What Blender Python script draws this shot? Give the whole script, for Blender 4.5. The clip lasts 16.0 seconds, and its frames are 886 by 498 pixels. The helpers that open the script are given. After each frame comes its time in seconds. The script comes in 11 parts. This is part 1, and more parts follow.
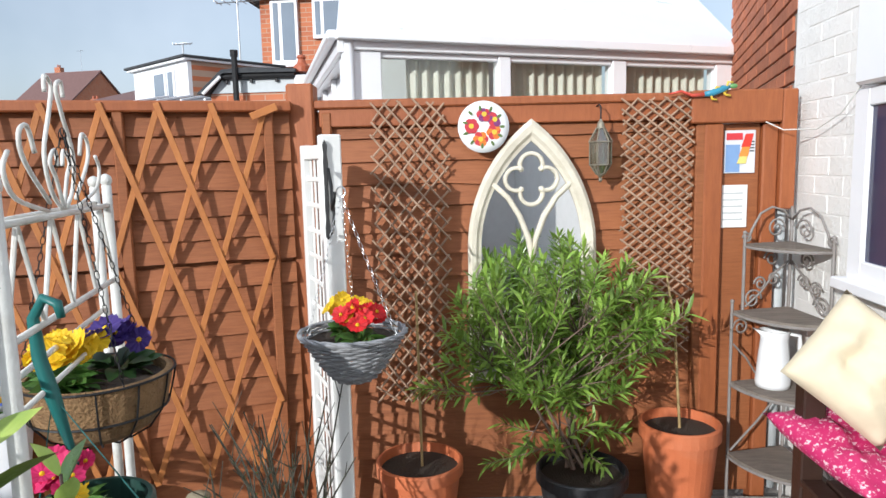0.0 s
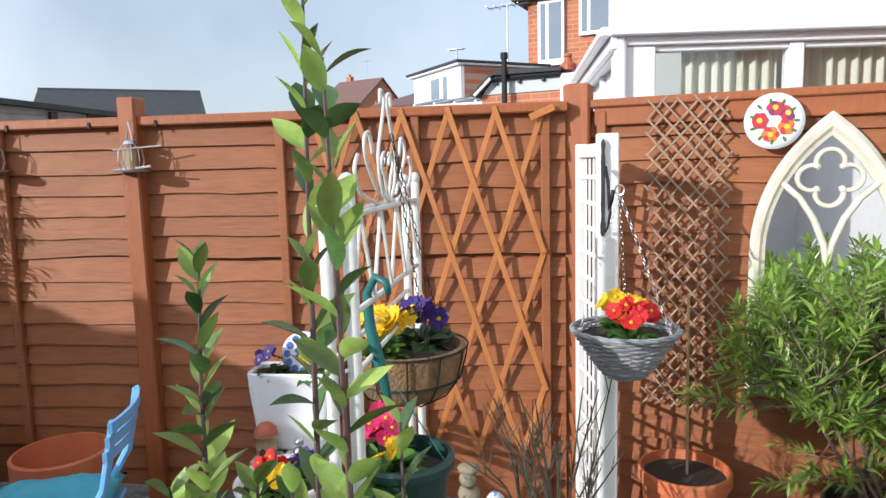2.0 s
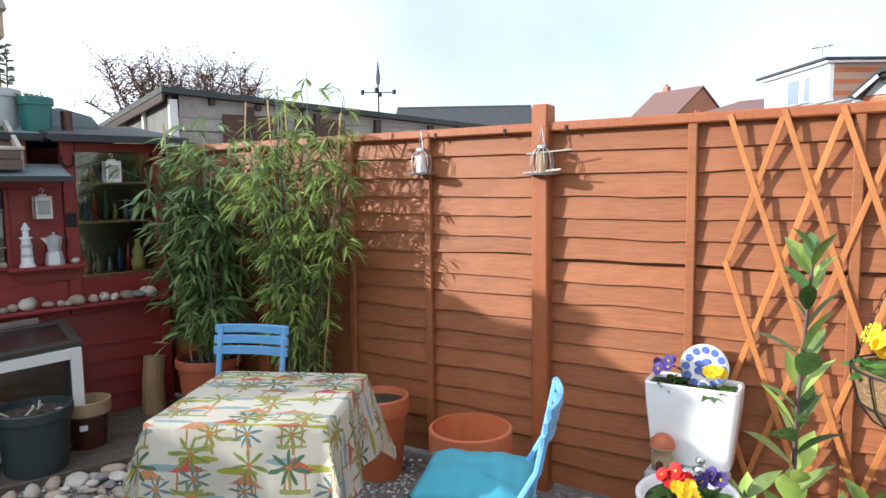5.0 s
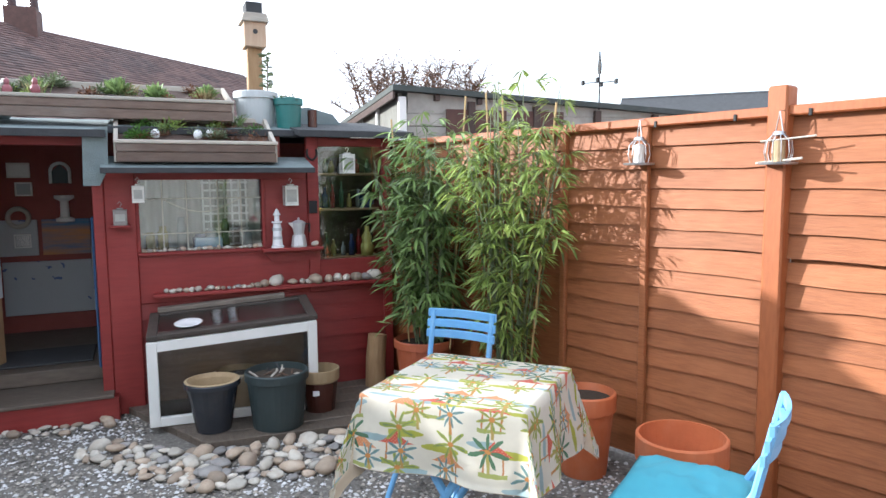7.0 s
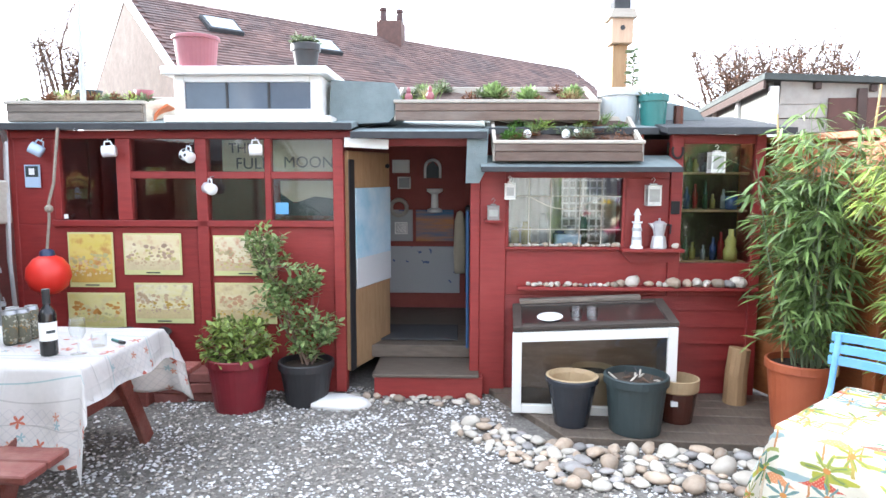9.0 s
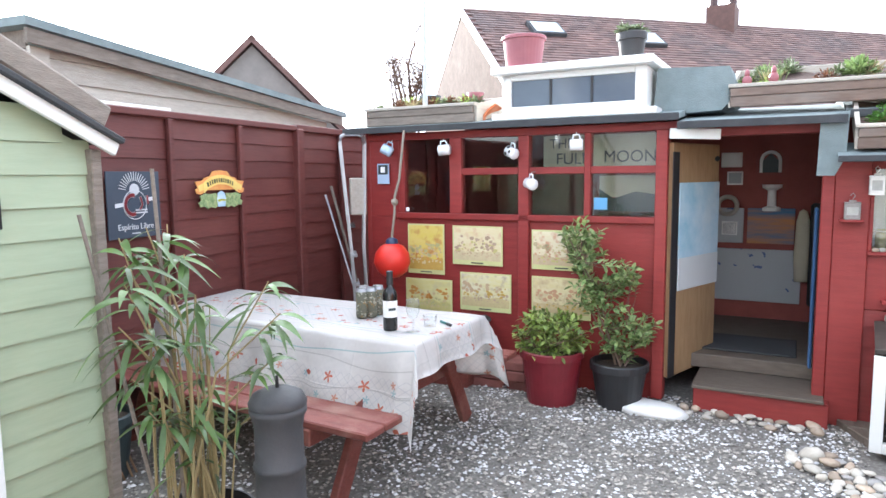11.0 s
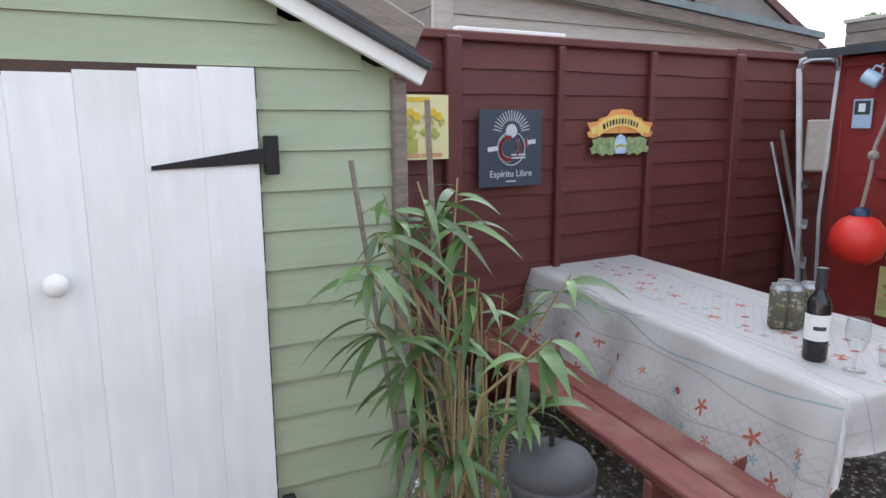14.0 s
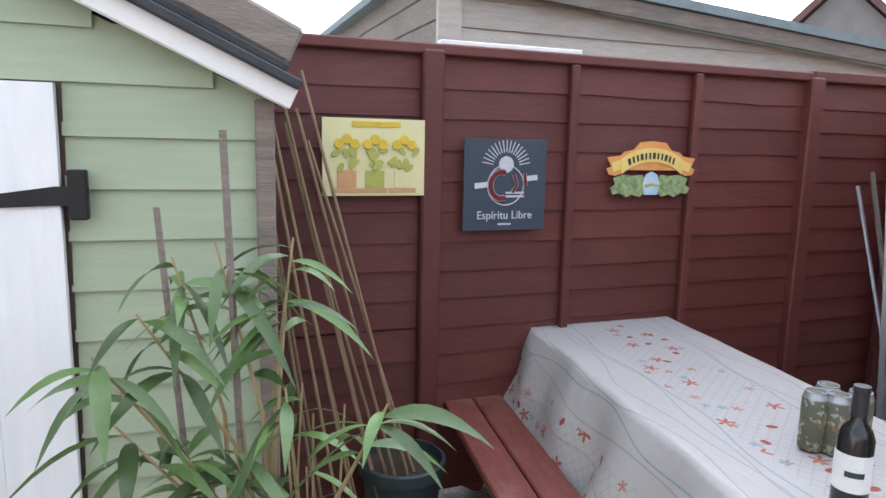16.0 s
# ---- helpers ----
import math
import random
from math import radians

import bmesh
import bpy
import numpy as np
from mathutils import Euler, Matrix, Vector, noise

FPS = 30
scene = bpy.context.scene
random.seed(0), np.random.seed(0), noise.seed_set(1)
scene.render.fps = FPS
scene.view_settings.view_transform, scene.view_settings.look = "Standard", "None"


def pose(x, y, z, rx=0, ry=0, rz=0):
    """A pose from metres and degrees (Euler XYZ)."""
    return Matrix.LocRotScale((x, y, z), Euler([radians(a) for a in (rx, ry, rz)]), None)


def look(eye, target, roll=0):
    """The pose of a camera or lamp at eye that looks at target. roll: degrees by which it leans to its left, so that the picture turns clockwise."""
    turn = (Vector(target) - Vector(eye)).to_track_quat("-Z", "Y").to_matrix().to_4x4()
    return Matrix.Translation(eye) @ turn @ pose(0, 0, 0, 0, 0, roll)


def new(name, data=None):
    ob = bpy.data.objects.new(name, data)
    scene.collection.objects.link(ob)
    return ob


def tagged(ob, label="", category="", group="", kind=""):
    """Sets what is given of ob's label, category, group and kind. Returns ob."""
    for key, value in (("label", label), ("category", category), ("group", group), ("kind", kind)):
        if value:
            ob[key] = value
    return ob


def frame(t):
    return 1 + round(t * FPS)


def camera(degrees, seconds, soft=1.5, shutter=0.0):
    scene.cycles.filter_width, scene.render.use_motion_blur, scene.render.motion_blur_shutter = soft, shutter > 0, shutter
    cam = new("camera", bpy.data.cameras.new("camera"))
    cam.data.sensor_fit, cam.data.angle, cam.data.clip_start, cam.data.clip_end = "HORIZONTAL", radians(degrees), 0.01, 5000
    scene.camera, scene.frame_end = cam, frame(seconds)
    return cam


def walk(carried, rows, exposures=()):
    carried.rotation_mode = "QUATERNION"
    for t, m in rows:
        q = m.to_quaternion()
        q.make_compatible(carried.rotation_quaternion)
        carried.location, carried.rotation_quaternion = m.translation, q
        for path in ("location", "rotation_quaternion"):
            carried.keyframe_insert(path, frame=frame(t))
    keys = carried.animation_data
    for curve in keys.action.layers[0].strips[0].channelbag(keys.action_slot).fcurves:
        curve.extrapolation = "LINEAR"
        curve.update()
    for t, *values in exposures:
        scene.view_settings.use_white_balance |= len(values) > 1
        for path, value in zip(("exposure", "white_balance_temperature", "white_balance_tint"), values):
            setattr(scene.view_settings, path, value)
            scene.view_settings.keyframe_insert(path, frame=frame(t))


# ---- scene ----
cam = camera(67.1, 16.0)
PATH = [
    (0, (0.219, 0.269, 1.549), (0.058, 2.246, 1.295), -1.3),
    (0.5, (0.204, 0.247, 1.547), (-0.211, 2.187, 1.288), -0.9),
    (1, (0.184, 0.233, 1.555), (-0.409, 2.124, 1.29), -0.8),
    (1.5, (0.173, 0.217, 1.556), (-0.57, 2.056, 1.297), -1.5),
    (2, (0.164, 0.184, 1.557), (-0.711, 1.966, 1.311), -1.5),
    (2.5, (0.143, 0.153, 1.55), (-0.877, 1.856, 1.303), -2.0),
    (3, (0.097, 0.113, 1.559), (-1.054, 1.729, 1.309), -2.2),
    (3.5, (0.004, 0.046, 1.559), (-1.266, 1.573, 1.318), -3.0),
    (4, (-0.093, -0.049, 1.535), (-1.458, 1.397, 1.319), -2.8),
    (6.3, (-0.251, -0.07, 1.516), (-2.012, 0.856, 1.32), -0.6),
    (6.5, (-0.225, -0.071, 1.504), (-2.012, 0.807, 1.309), -1.1),
    (7, (-0.213, -0.017, 1.508), (-2.085, 0.658, 1.307), -0.5),
    (7.5, (-0.209, -0.041, 1.511), (-2.132, 0.474, 1.312), -0.5),
    (8, (-0.243, -0.146, 1.521), (-2.209, 0.152, 1.309), 0.4),
    (8.5, (-0.273, -0.248, 1.551), (-2.261, -0.228, 1.332), -0.0),
    (9, (-0.323, -0.378, 1.565), (-2.3, -0.581, 1.34), 0.1),
    (9.2, (-0.332, -0.396, 1.561), (-2.296, -0.695, 1.336), -0.1),
    (11.5, (-0.484, -0.487, 1.518), (-1.994, -1.779, 1.296), -0.1),
    (12, (-0.604, -0.582, 1.516), (-1.891, -2.096, 1.289), 0.1),
    (12.5, (-0.706, -0.726, 1.516), (-1.814, -2.373, 1.273), -1.4),
    (13, (-0.875, -0.78, 1.511), (-1.779, -2.534, 1.185), -2.8),
    (13.5, (-1.09, -0.791, 1.517), (-1.777, -2.635, 1.162), -1.9),
    (14, (-1.289, -0.894, 1.5), (-1.922, -2.755, 1.13), -0.3),
    (14.5, (-1.475, -1.022, 1.514), (-2.157, -2.868, 1.161), -0.5),
    (15, (-1.689, -1.081, 1.528), (-2.249, -2.968, 1.172), 1.1),
    (16, (-1.948, -1.262, 1.542), (-2.297, -3.206, 1.229), 1.3),
]
walk(cam, [(t, look(eye, target, roll)) for t, eye, target, roll in PATH],
     [(0, -0.22, 5850, 8), (2.5, 0.0, 5900, 8), (4.2, 0.32, 6000, 8), (6.5, 0.88, 5900, 8), (8, 1.54, 5900, 9), (9.2, 2.05, 5950, 9), (11.5, 1.86, 6000, 9), (13, 1.2, 6000, 10), (14.5, 1.18, 6000, 10), (16, 1.34, 6000, 10)])

# ---- daylight ----
SUN_YAW, SUN_UP = 148.5, 17.5
world = bpy.data.worlds.new("sky")
scene.world = world
world.use_nodes = True
wn = world.node_tree.nodes
sky = wn.new("ShaderNodeTexSky")
sky.sky_type, sky.sun_disc = "NISHITA", False
sky.sun_elevation, sky.sun_rotation = radians(SUN_UP), radians(360 - SUN_YAW)
sky.dust_density, sky.air_density = 2.0, 1.0
wn["Background"].inputs["Strength"].default_value = 0.14
# thin high cloud over the whole sky
wtc, wno, wmr, wmx = wn.new("ShaderNodeTexCoord"), wn.new("ShaderNodeTexNoise"), wn.new("ShaderNodeMapRange"), wn.new("ShaderNodeMix")
wno.inputs["Scale"].default_value, wno.inputs["Detail"].default_value = 2.2, 5
wmr.inputs[1].default_value, wmr.inputs[2].default_value, wmr.inputs[3].default_value, wmr.inputs[4].default_value = 0.35, 0.7, 0.25, 0.58
wmx.data_type = "RGBA"
wmx.inputs[7].default_value = (9.2, 9.4, 9.9, 1)
# the cloud is brighter and thicker towards the sun
wdt, wad, wcl = wn.new("ShaderNodeVectorMath"), wn.new("ShaderNodeMath"), wn.new("ShaderNodeMath")
wdt.operation, wad.operation, wcl.operation = "DOT_PRODUCT", "MULTIPLY_ADD", "MAXIMUM"
wdt.inputs[1].default_value = (-math.sin(radians(SUN_YAW)) * math.cos(radians(SUN_UP)), math.cos(radians(SUN_YAW)) * math.cos(radians(SUN_UP)), math.sin(radians(SUN_UP)))
wcl.inputs[1].default_value, wad.inputs[1].default_value, wad.use_clamp = 0.0, 1.3, True
world.node_tree.links.new(wtc.outputs["Generated"], wno.inputs["Vector"])
world.node_tree.links.new(wno.outputs[0], wmr.inputs[0])
world.node_tree.links.new(wtc.outputs["Generated"], wdt.inputs[0])
world.node_tree.links.new(wdt.outputs["Value"], wcl.inputs[0])
world.node_tree.links.new(wcl.outputs[0], wad.inputs[0])
world.node_tree.links.new(wmr.outputs[0], wad.inputs[2])
world.node_tree.links.new(wad.outputs[0], wmx.inputs[0])
world.node_tree.links.new(sky.outputs[0], wmx.inputs[6])
wpw, wgl = wn.new("ShaderNodeMath"), wn.new("ShaderNodeMix")
wpw.operation, wgl.data_type, wgl.blend_type = "POWER", "RGBA", "ADD"
wpw.inputs[1].default_value = 60.0
wgl.inputs[7].default_value = (26, 25.5, 24.5, 1)
world.node_tree.links.new(wcl.outputs[0], wpw.inputs[0])
world.node_tree.links.new(wpw.outputs[0], wgl.inputs[0])
world.node_tree.links.new(wmx.outputs[2], wgl.inputs[6])
world.node_tree.links.new(wgl.outputs[2], wn["Background"].inputs["Color"])
sun = new("sun", bpy.data.lights.new("sun", "SUN"))
sun.data.energy, sun.data.angle, sun.data.color = 4.8, radians(0.6), (1.0, 0.93, 0.84)
sun_way = Vector((-math.sin(radians(SUN_YAW)), math.cos(radians(SUN_YAW)), math.tan(radians(SUN_UP))))
sun.matrix_world = look(sun_way * 20, (0, 0, 0))


# ---- materials ----
def mat(name, col, col2=None, scale=6.0, rough=0.7, bump=0.0, bscale=60.0, metal=0.0, vary=0.0, island=0.0,
        stretch=(1, 1, 1), detail=6.0, contrast=0.5, dirt=None, dirt_amount=0.35, dirt_scale=2.0, spec=0.5, trans=0.0):
    """A surface of two colours mixed by noise, with stains, relief and a change from piece to piece."""
    m = bpy.data.materials.new(name)
    m.use_nodes = True
    nt = m.node_tree
    nd, lk = nt.nodes, nt.links
    b = nd["Principled BSDF"]
    tc, inf = nd.new("ShaderNodeTexCoord"), nd.new("ShaderNodeObjectInfo")
    geo = nd.new("ShaderNodeNewGeometry")
    shift = nd.new("ShaderNodeVectorMath")
    shift.operation = "MULTIPLY_ADD"
    lk.new(inf.outputs["Random"], shift.inputs[0])
    shift.inputs[1].default_value = (17.3, 9.1, 5.7)
    lk.new(tc.outputs["Object"], shift.inputs[2])
    mp = nd.new("ShaderNodeMapping")
    mp.inputs["Scale"].default_value = stretch
    lk.new(shift.outputs[0], mp.inputs[0])
    col2 = col2 or tuple(c * 0.75 for c in col)
    n1 = nd.new("ShaderNodeTexNoise")
    n1.inputs["Scale"].default_value, n1.inputs["Detail"].default_value, n1.inputs["Roughness"].default_value = scale, detail, 0.65
    lk.new(mp.outputs[0], n1.inputs["Vector"])
    rmp = nd.new("ShaderNodeMapRange")
    rmp.inputs[1].default_value, rmp.inputs[2].default_value = 0.5 - contrast / 2, 0.5 + contrast / 2
    lk.new(n1.outputs[0], rmp.inputs[0])
    mix = nd.new("ShaderNodeMix")
    mix.data_type = "RGBA"
    mix.inputs[6].default_value, mix.inputs[7].default_value = (*col, 1), (*col2, 1)
    lk.new(rmp.outputs[0], mix.inputs[0])
    out = mix.outputs[2]
    if dirt:
        n2 = nd.new("ShaderNodeTexNoise")
        n2.inputs["Scale"].default_value, n2.inputs["Detail"].default_value = dirt_scale, 8
        lk.new(shift.outputs[0], n2.inputs["Vector"])
        r2 = nd.new("ShaderNodeMapRange")
        r2.inputs[1].default_value, r2.inputs[2].default_value, r2.inputs[4].default_value = 0.5, 0.72, dirt_amount
        lk.new(n2.outputs[0], r2.inputs[0])
        mx = nd.new("ShaderNodeMix")
        mx.data_type = "RGBA"
        lk.new(r2.outputs[0], mx.inputs[0])
        lk.new(out, mx.inputs[6])
        mx.inputs[7].default_value = (*dirt, 1)
        out = mx.outputs[2]
    if vary or island:
        hv = nd.new("ShaderNodeHueSaturation")
        lk.new(out, hv.inputs["Color"])
        vr = nd.new("ShaderNodeMapRange")
        amt = vary or island
        vr.inputs[3].default_value, vr.inputs[4].default_value = 1 - amt, 1 + amt
        lk.new(inf.outputs["Random"] if vary else geo.outputs["Random Per Island"], vr.inputs[0])
        lk.new(vr.outputs[0], hv.inputs["Value"])
        out = hv.outputs[0]
    lk.new(out, b.inputs["Base Color"])
    b.inputs["Roughness"].default_value, b.inputs["Metallic"].default_value = rough, metal
    b.inputs["Specular IOR Level"].default_value = spec
    rr = nd.new("ShaderNodeMapRange")
    rr.inputs[3].default_value, rr.inputs[4].default_value = max(0.02, rough - 0.1), min(1, rough + 0.12)
    lk.new(n1.outputs[0], rr.inputs[0])
    lk.new(rr.outputs[0], b.inputs["Roughness"])
    if trans:
        tl, ms = nd.new("ShaderNodeBsdfTranslucent"), nd.new("ShaderNodeMixShader")
        lk.new(out, tl.inputs["Color"])
        ms.inputs[0].default_value = trans
        lk.new(b.outputs[0], ms.inputs[1])
        lk.new(tl.outputs[0], ms.inputs[2])
        lk.new(ms.outputs[0], nd["Material Output"].inputs["Surface"])
    if bump:
        n3 = nd.new("ShaderNodeTexNoise")
        n3.inputs["Scale"].default_value, n3.inputs["Detail"].default_value = bscale, 5
        lk.new(mp.outputs[0], n3.inputs["Vector"])
        bp = nd.new("ShaderNodeBump")
        bp.inputs["Strength"].default_value, bp.inputs["Distance"].default_value = bump, 0.01
        lk.new(n3.outputs[0], bp.inputs["Height"])
        lk.new(bp.outputs[0], b.inputs["Normal"])
    return m


def glass(name, tint=(1, 1, 1), rough=0.02, alpha=0.12):
    """A thin pane: mostly clear, with a true reflection by Fresnel."""
    m = bpy.data.materials.new(name)
    m.use_nodes = True
    nd, lk = m.node_tree.nodes, m.node_tree.links
    nd.remove(nd["Principled BSDF"])
    tr, gl, fr, ms = nd.new("ShaderNodeBsdfTransparent"), nd.new("ShaderNodeBsdfGlossy"), nd.new("ShaderNodeLayerWeight"), nd.new("ShaderNodeMixShader")
    tr.inputs[0].default_value = (*tint, 1)
    gl.inputs["Roughness"].default_value = rough
    fr.inputs[0].default_value = 0.5
    pw = nd.new("ShaderNodeMath")
    pw.operation = "POWER"
    lk.new(fr.outputs["Facing"], pw.inputs[0])
    pw.inputs[1].default_value = 4.0
    ad = nd.new("ShaderNodeMath")
    ad.operation = "MULTIPLY_ADD"
    lk.new(pw.outputs[0], ad.inputs[0])
    ad.inputs[1].default_value = 0.6
    ad.inputs[2].default_value = alpha + 0.02
    lk.new(ad.outputs[0], ms.inputs[0])
    lk.new(tr.outputs[0], ms.inputs[1])
    lk.new(gl.outputs[0], ms.inputs[2])
    lk.new(ms.outputs[0], nd["Material Output"].inputs["Surface"])
    return m


# fences and timber
cedar = mat("cedar_fence_paint", (0.325, 0.110, 0.035), (0.22, 0.070, 0.022), 9, 0.62, 0.22, 34, vary=0.1, stretch=(1, 6, 12), detail=9, contrast=0.4, dirt=(0.37, 0.135, 0.05), dirt_amount=0.45, dirt_scale=3)
cedar_post = mat("cedar_post_paint", (0.36, 0.11, 0.034), (0.25, 0.072, 0.022), 9, 0.55, 0.12, 30, vary=0.08, stretch=(6, 6, 1))
cedar_light = mat("orange_lattice_wood", (0.50, 0.19, 0.05), (0.39, 0.138, 0.036), 9, 0.6, 0.3, 40, vary=0.12)
maroon = mat("maroon_fence_stain", (0.12, 0.028, 0.023), (0.085, 0.02, 0.017), 7, 0.6, 0.13, 26, vary=0.1, stretch=(1, 5, 9), dirt=(0.15, 0.05, 0.038), dirt_amount=0.5)
shed_red = mat("dark_red_gloss_paint", (0.275, 0.027, 0.024), (0.20, 0.019, 0.017), 5, 0.5, 0.25, 30, vary=0.06, stretch=(1, 4, 8), dirt=(0.33, 0.06, 0.05), dirt_amount=0.4)
sage = mat("sage_green_paint", (0.36, 0.42, 0.29), (0.31, 0.37, 0.25), 6, 0.55, 0.06, 30, vary=0.05, stretch=(1, 4, 8), dirt=(0.24, 0.27, 0.17), dirt_amount=0.3)
white_paint = mat("white_gloss_paint", (0.80, 0.80, 0.78), (0.74, 0.74, 0.71), 5, 0.4, 0.12, 30, dirt=(0.58, 0.57, 0.52), dirt_amount=0.25)
white_wash = mat("white_painted_masonry", (0.82, 0.81, 0.78), (0.74, 0.73, 0.70), 9, 0.7, 0.4, 60, vary=0.04, dirt=(0.64, 0.62, 0.57), dirt_amount=0.3)
upvc = mat("white_plastic", (0.85, 0.86, 0.88), (0.82, 0.83, 0.85), 3, 0.3)
raw_wood = mat("bare_wood", (0.42, 0.27, 0.14), (0.30, 0.18, 0.09), 6, 0.7, 0.3, 40, vary=0.1, stretch=(6, 6, 1))
grey_wood = mat("weathered_grey_wood", (0.25, 0.21, 0.175), (0.135, 0.11, 0.09), 8, 0.8, 0.5, 40, vary=0.12, stretch=(1, 6, 6), dirt=(0.10, 0.095, 0.075), dirt_amount=0.5)
pale_wood = mat("bleached_wood", (0.50, 0.46, 0.40), (0.38, 0.34, 0.29), 8, 0.8, 0.4, 40, vary=0.1, stretch=(1, 6, 6))
deck_wood = mat("wet_deck_wood", (0.165, 0.13, 0.10), (0.095, 0.075, 0.06), 8, 0.6, 0.4, 40, vary=0.15, stretch=(1, 6, 6))
dark_brown = mat("dark_brown_wood", (0.050, 0.024, 0.016), (0.033, 0.016, 0.011), 8, 0.45, 0.2, 40)
bench_red = mat("worn_red_bench_stain", (0.20, 0.05, 0.036), (0.125, 0.034, 0.027), 9, 0.6, 0.35, 40, vary=0.08, stretch=(1, 6, 6), dirt=(0.27, 0.15, 0.115), dirt_amount=0.6, dirt_scale=5)
cane_mat = mat("bamboo_cane", (0.46, 0.33, 0.15), (0.34, 0.23, 0.10), 12, 0.5, 0.1, 40, vary=0.12)
twig_mat = mat("brown_twig", (0.13, 0.075, 0.05), (0.085, 0.055, 0.038), 30, 0.7, 0.2, 60)
trellis_twig = mat("willow_trellis", (0.40, 0.27, 0.185), (0.28, 0.175, 0.11), 20, 0.75, 0.3, 60, vary=0.15)
felt = mat("green_roofing_felt", (0.20, 0.245, 0.25), (0.15, 0.185, 0.19), 10, 0.85, 0.4, 140, dirt=(0.28, 0.32, 0.32), dirt_amount=0.4)
felt_dark = mat("black_roofing_felt", (0.055, 0.058, 0.062), (0.036, 0.038, 0.042), 10, 0.85, 0.4, 140)
# masonry and ground
brick_mat = mat("orange_brick", (0.46, 0.16, 0.075), (0.36, 0.115, 0.055), 14, 0.8, 0.4, 70, vary=0.18)
mortar = mat("mortar", (0.42, 0.36, 0.30), (0.34, 0.29, 0.25), 20, 0.9, 0.4, 90)
slab_mat = mat("concrete_paving", (0.40, 0.39, 0.37), (0.32, 0.31, 0.29), 6, 0.85, 0.35, 120, vary=0.06)
pebble_mat = mat("pale_pebble", (0.60, 0.57, 0.51), (0.44, 0.40, 0.34), 1.2, 0.65, 0.2, 8, vary=0.25, dirt=(0.42, 0.33, 0.24), dirt_amount=0.45, dirt_scale=0.9)
pebble_tan = mat("tan_pebble", (0.45, 0.36, 0.27), (0.31, 0.235, 0.18), 1.4, 0.65, 0.2, 8, vary=0.3, dirt=(0.50, 0.45, 0.38), dirt_amount=0.4, dirt_scale=1.1)
pebble_grey = mat("grey_pebble", (0.36, 0.345, 0.33), (0.23, 0.22, 0.215), 1.3, 0.6, 0.2, 8, vary=0.3, dirt=(0.30, 0.22, 0.19), dirt_amount=0.4, dirt_scale=0.8)
gravel_mat = mat("gravel_chips", (0.335, 0.31, 0.275), (0.22, 0.20, 0.175), 60, 0.7, 0.2, 200, island=0.75)
earth = mat("gravel_bed", (0.20, 0.185, 0.165), (0.12, 0.11, 0.10), 35, 0.85, 0.6, 160, contrast=0.35, dirt=(0.36, 0.345, 0.32), dirt_amount=0.6, dirt_scale=45)
soil = mat("potting_soil", (0.035, 0.025, 0.018), (0.06, 0.043, 0.03), 60, 0.95, 0.8, 120)
roof_tile = mat("brown_red_roof_tile", (0.185, 0.098, 0.084), (0.135, 0.075, 0.068), 5, 0.8, 0.3, 40, vary=0.12)
slate = mat("grey_slate", (0.16, 0.165, 0.17), (0.11, 0.115, 0.12), 8, 0.7, 0.2, 60)
# pots
terracotta = mat("terracotta", (0.56, 0.155, 0.055), (0.46, 0.12, 0.042), 6, 0.75, 0.15, 80, dirt=(0.60, 0.33, 0.22), dirt_amount=0.22, dirt_scale=5)
terra_dark = mat("terracotta_plastic", (0.42, 0.115, 0.05), (0.36, 0.09, 0.04), 6, 0.5, 0.1, 80)
ceramic_white = mat("white_ceramic", (0.85, 0.86, 0.87), (0.82, 0.83, 0.84), 4, 0.12)
glaze_black = mat("dark_glaze", (0.022, 0.026, 0.034), (0.034, 0.038, 0.046), 5, 0.22)
glaze_tan = mat("tan_clay_rim", (0.42, 0.31, 0.18), (0.33, 0.235, 0.13), 9, 0.6, 0.2, 70)
glaze_brown = mat("brown_glaze", (0.07, 0.022, 0.015), (0.05, 0.016, 0.011), 5, 0.2)
plastic_green = mat("dark_green_plastic", (0.022, 0.06, 0.048), (0.017, 0.047, 0.038), 5, 0.4)
plastic_teal = mat("teal_plastic", (0.02, 0.15, 0.14), (0.016, 0.12, 0.11), 5, 0.4)
plastic_slate = mat("slate_green_plastic", (0.036, 0.052, 0.054), (0.027, 0.04, 0.042), 5, 0.5)
plastic_grey = mat("pale_grey_plastic", (0.48, 0.51, 0.52), (0.42, 0.45, 0.46), 5, 0.5)
plastic_crimson = mat("deep_red_glazed_pot", (0.20, 0.018, 0.028), (0.15, 0.014, 0.02), 7, 0.42, 0.15, 20)
plastic_red = mat("dull_red_plastic", (0.30, 0.10, 0.115), (0.24, 0.075, 0.09), 5, 0.5)
plastic_black = mat("black_plastic", (0.02, 0.02, 0.022), (0.03, 0.03, 0.032), 5, 0.45)
coir = mat("coir_liner", (0.33, 0.20, 0.09), (0.19, 0.11, 0.05), 40, 0.95, 0.9, 130)
wicker = mat("grey_wicker", (0.36, 0.365, 0.375), (0.22, 0.225, 0.235), 30, 0.7, 0.3, 80, vary=0.2)
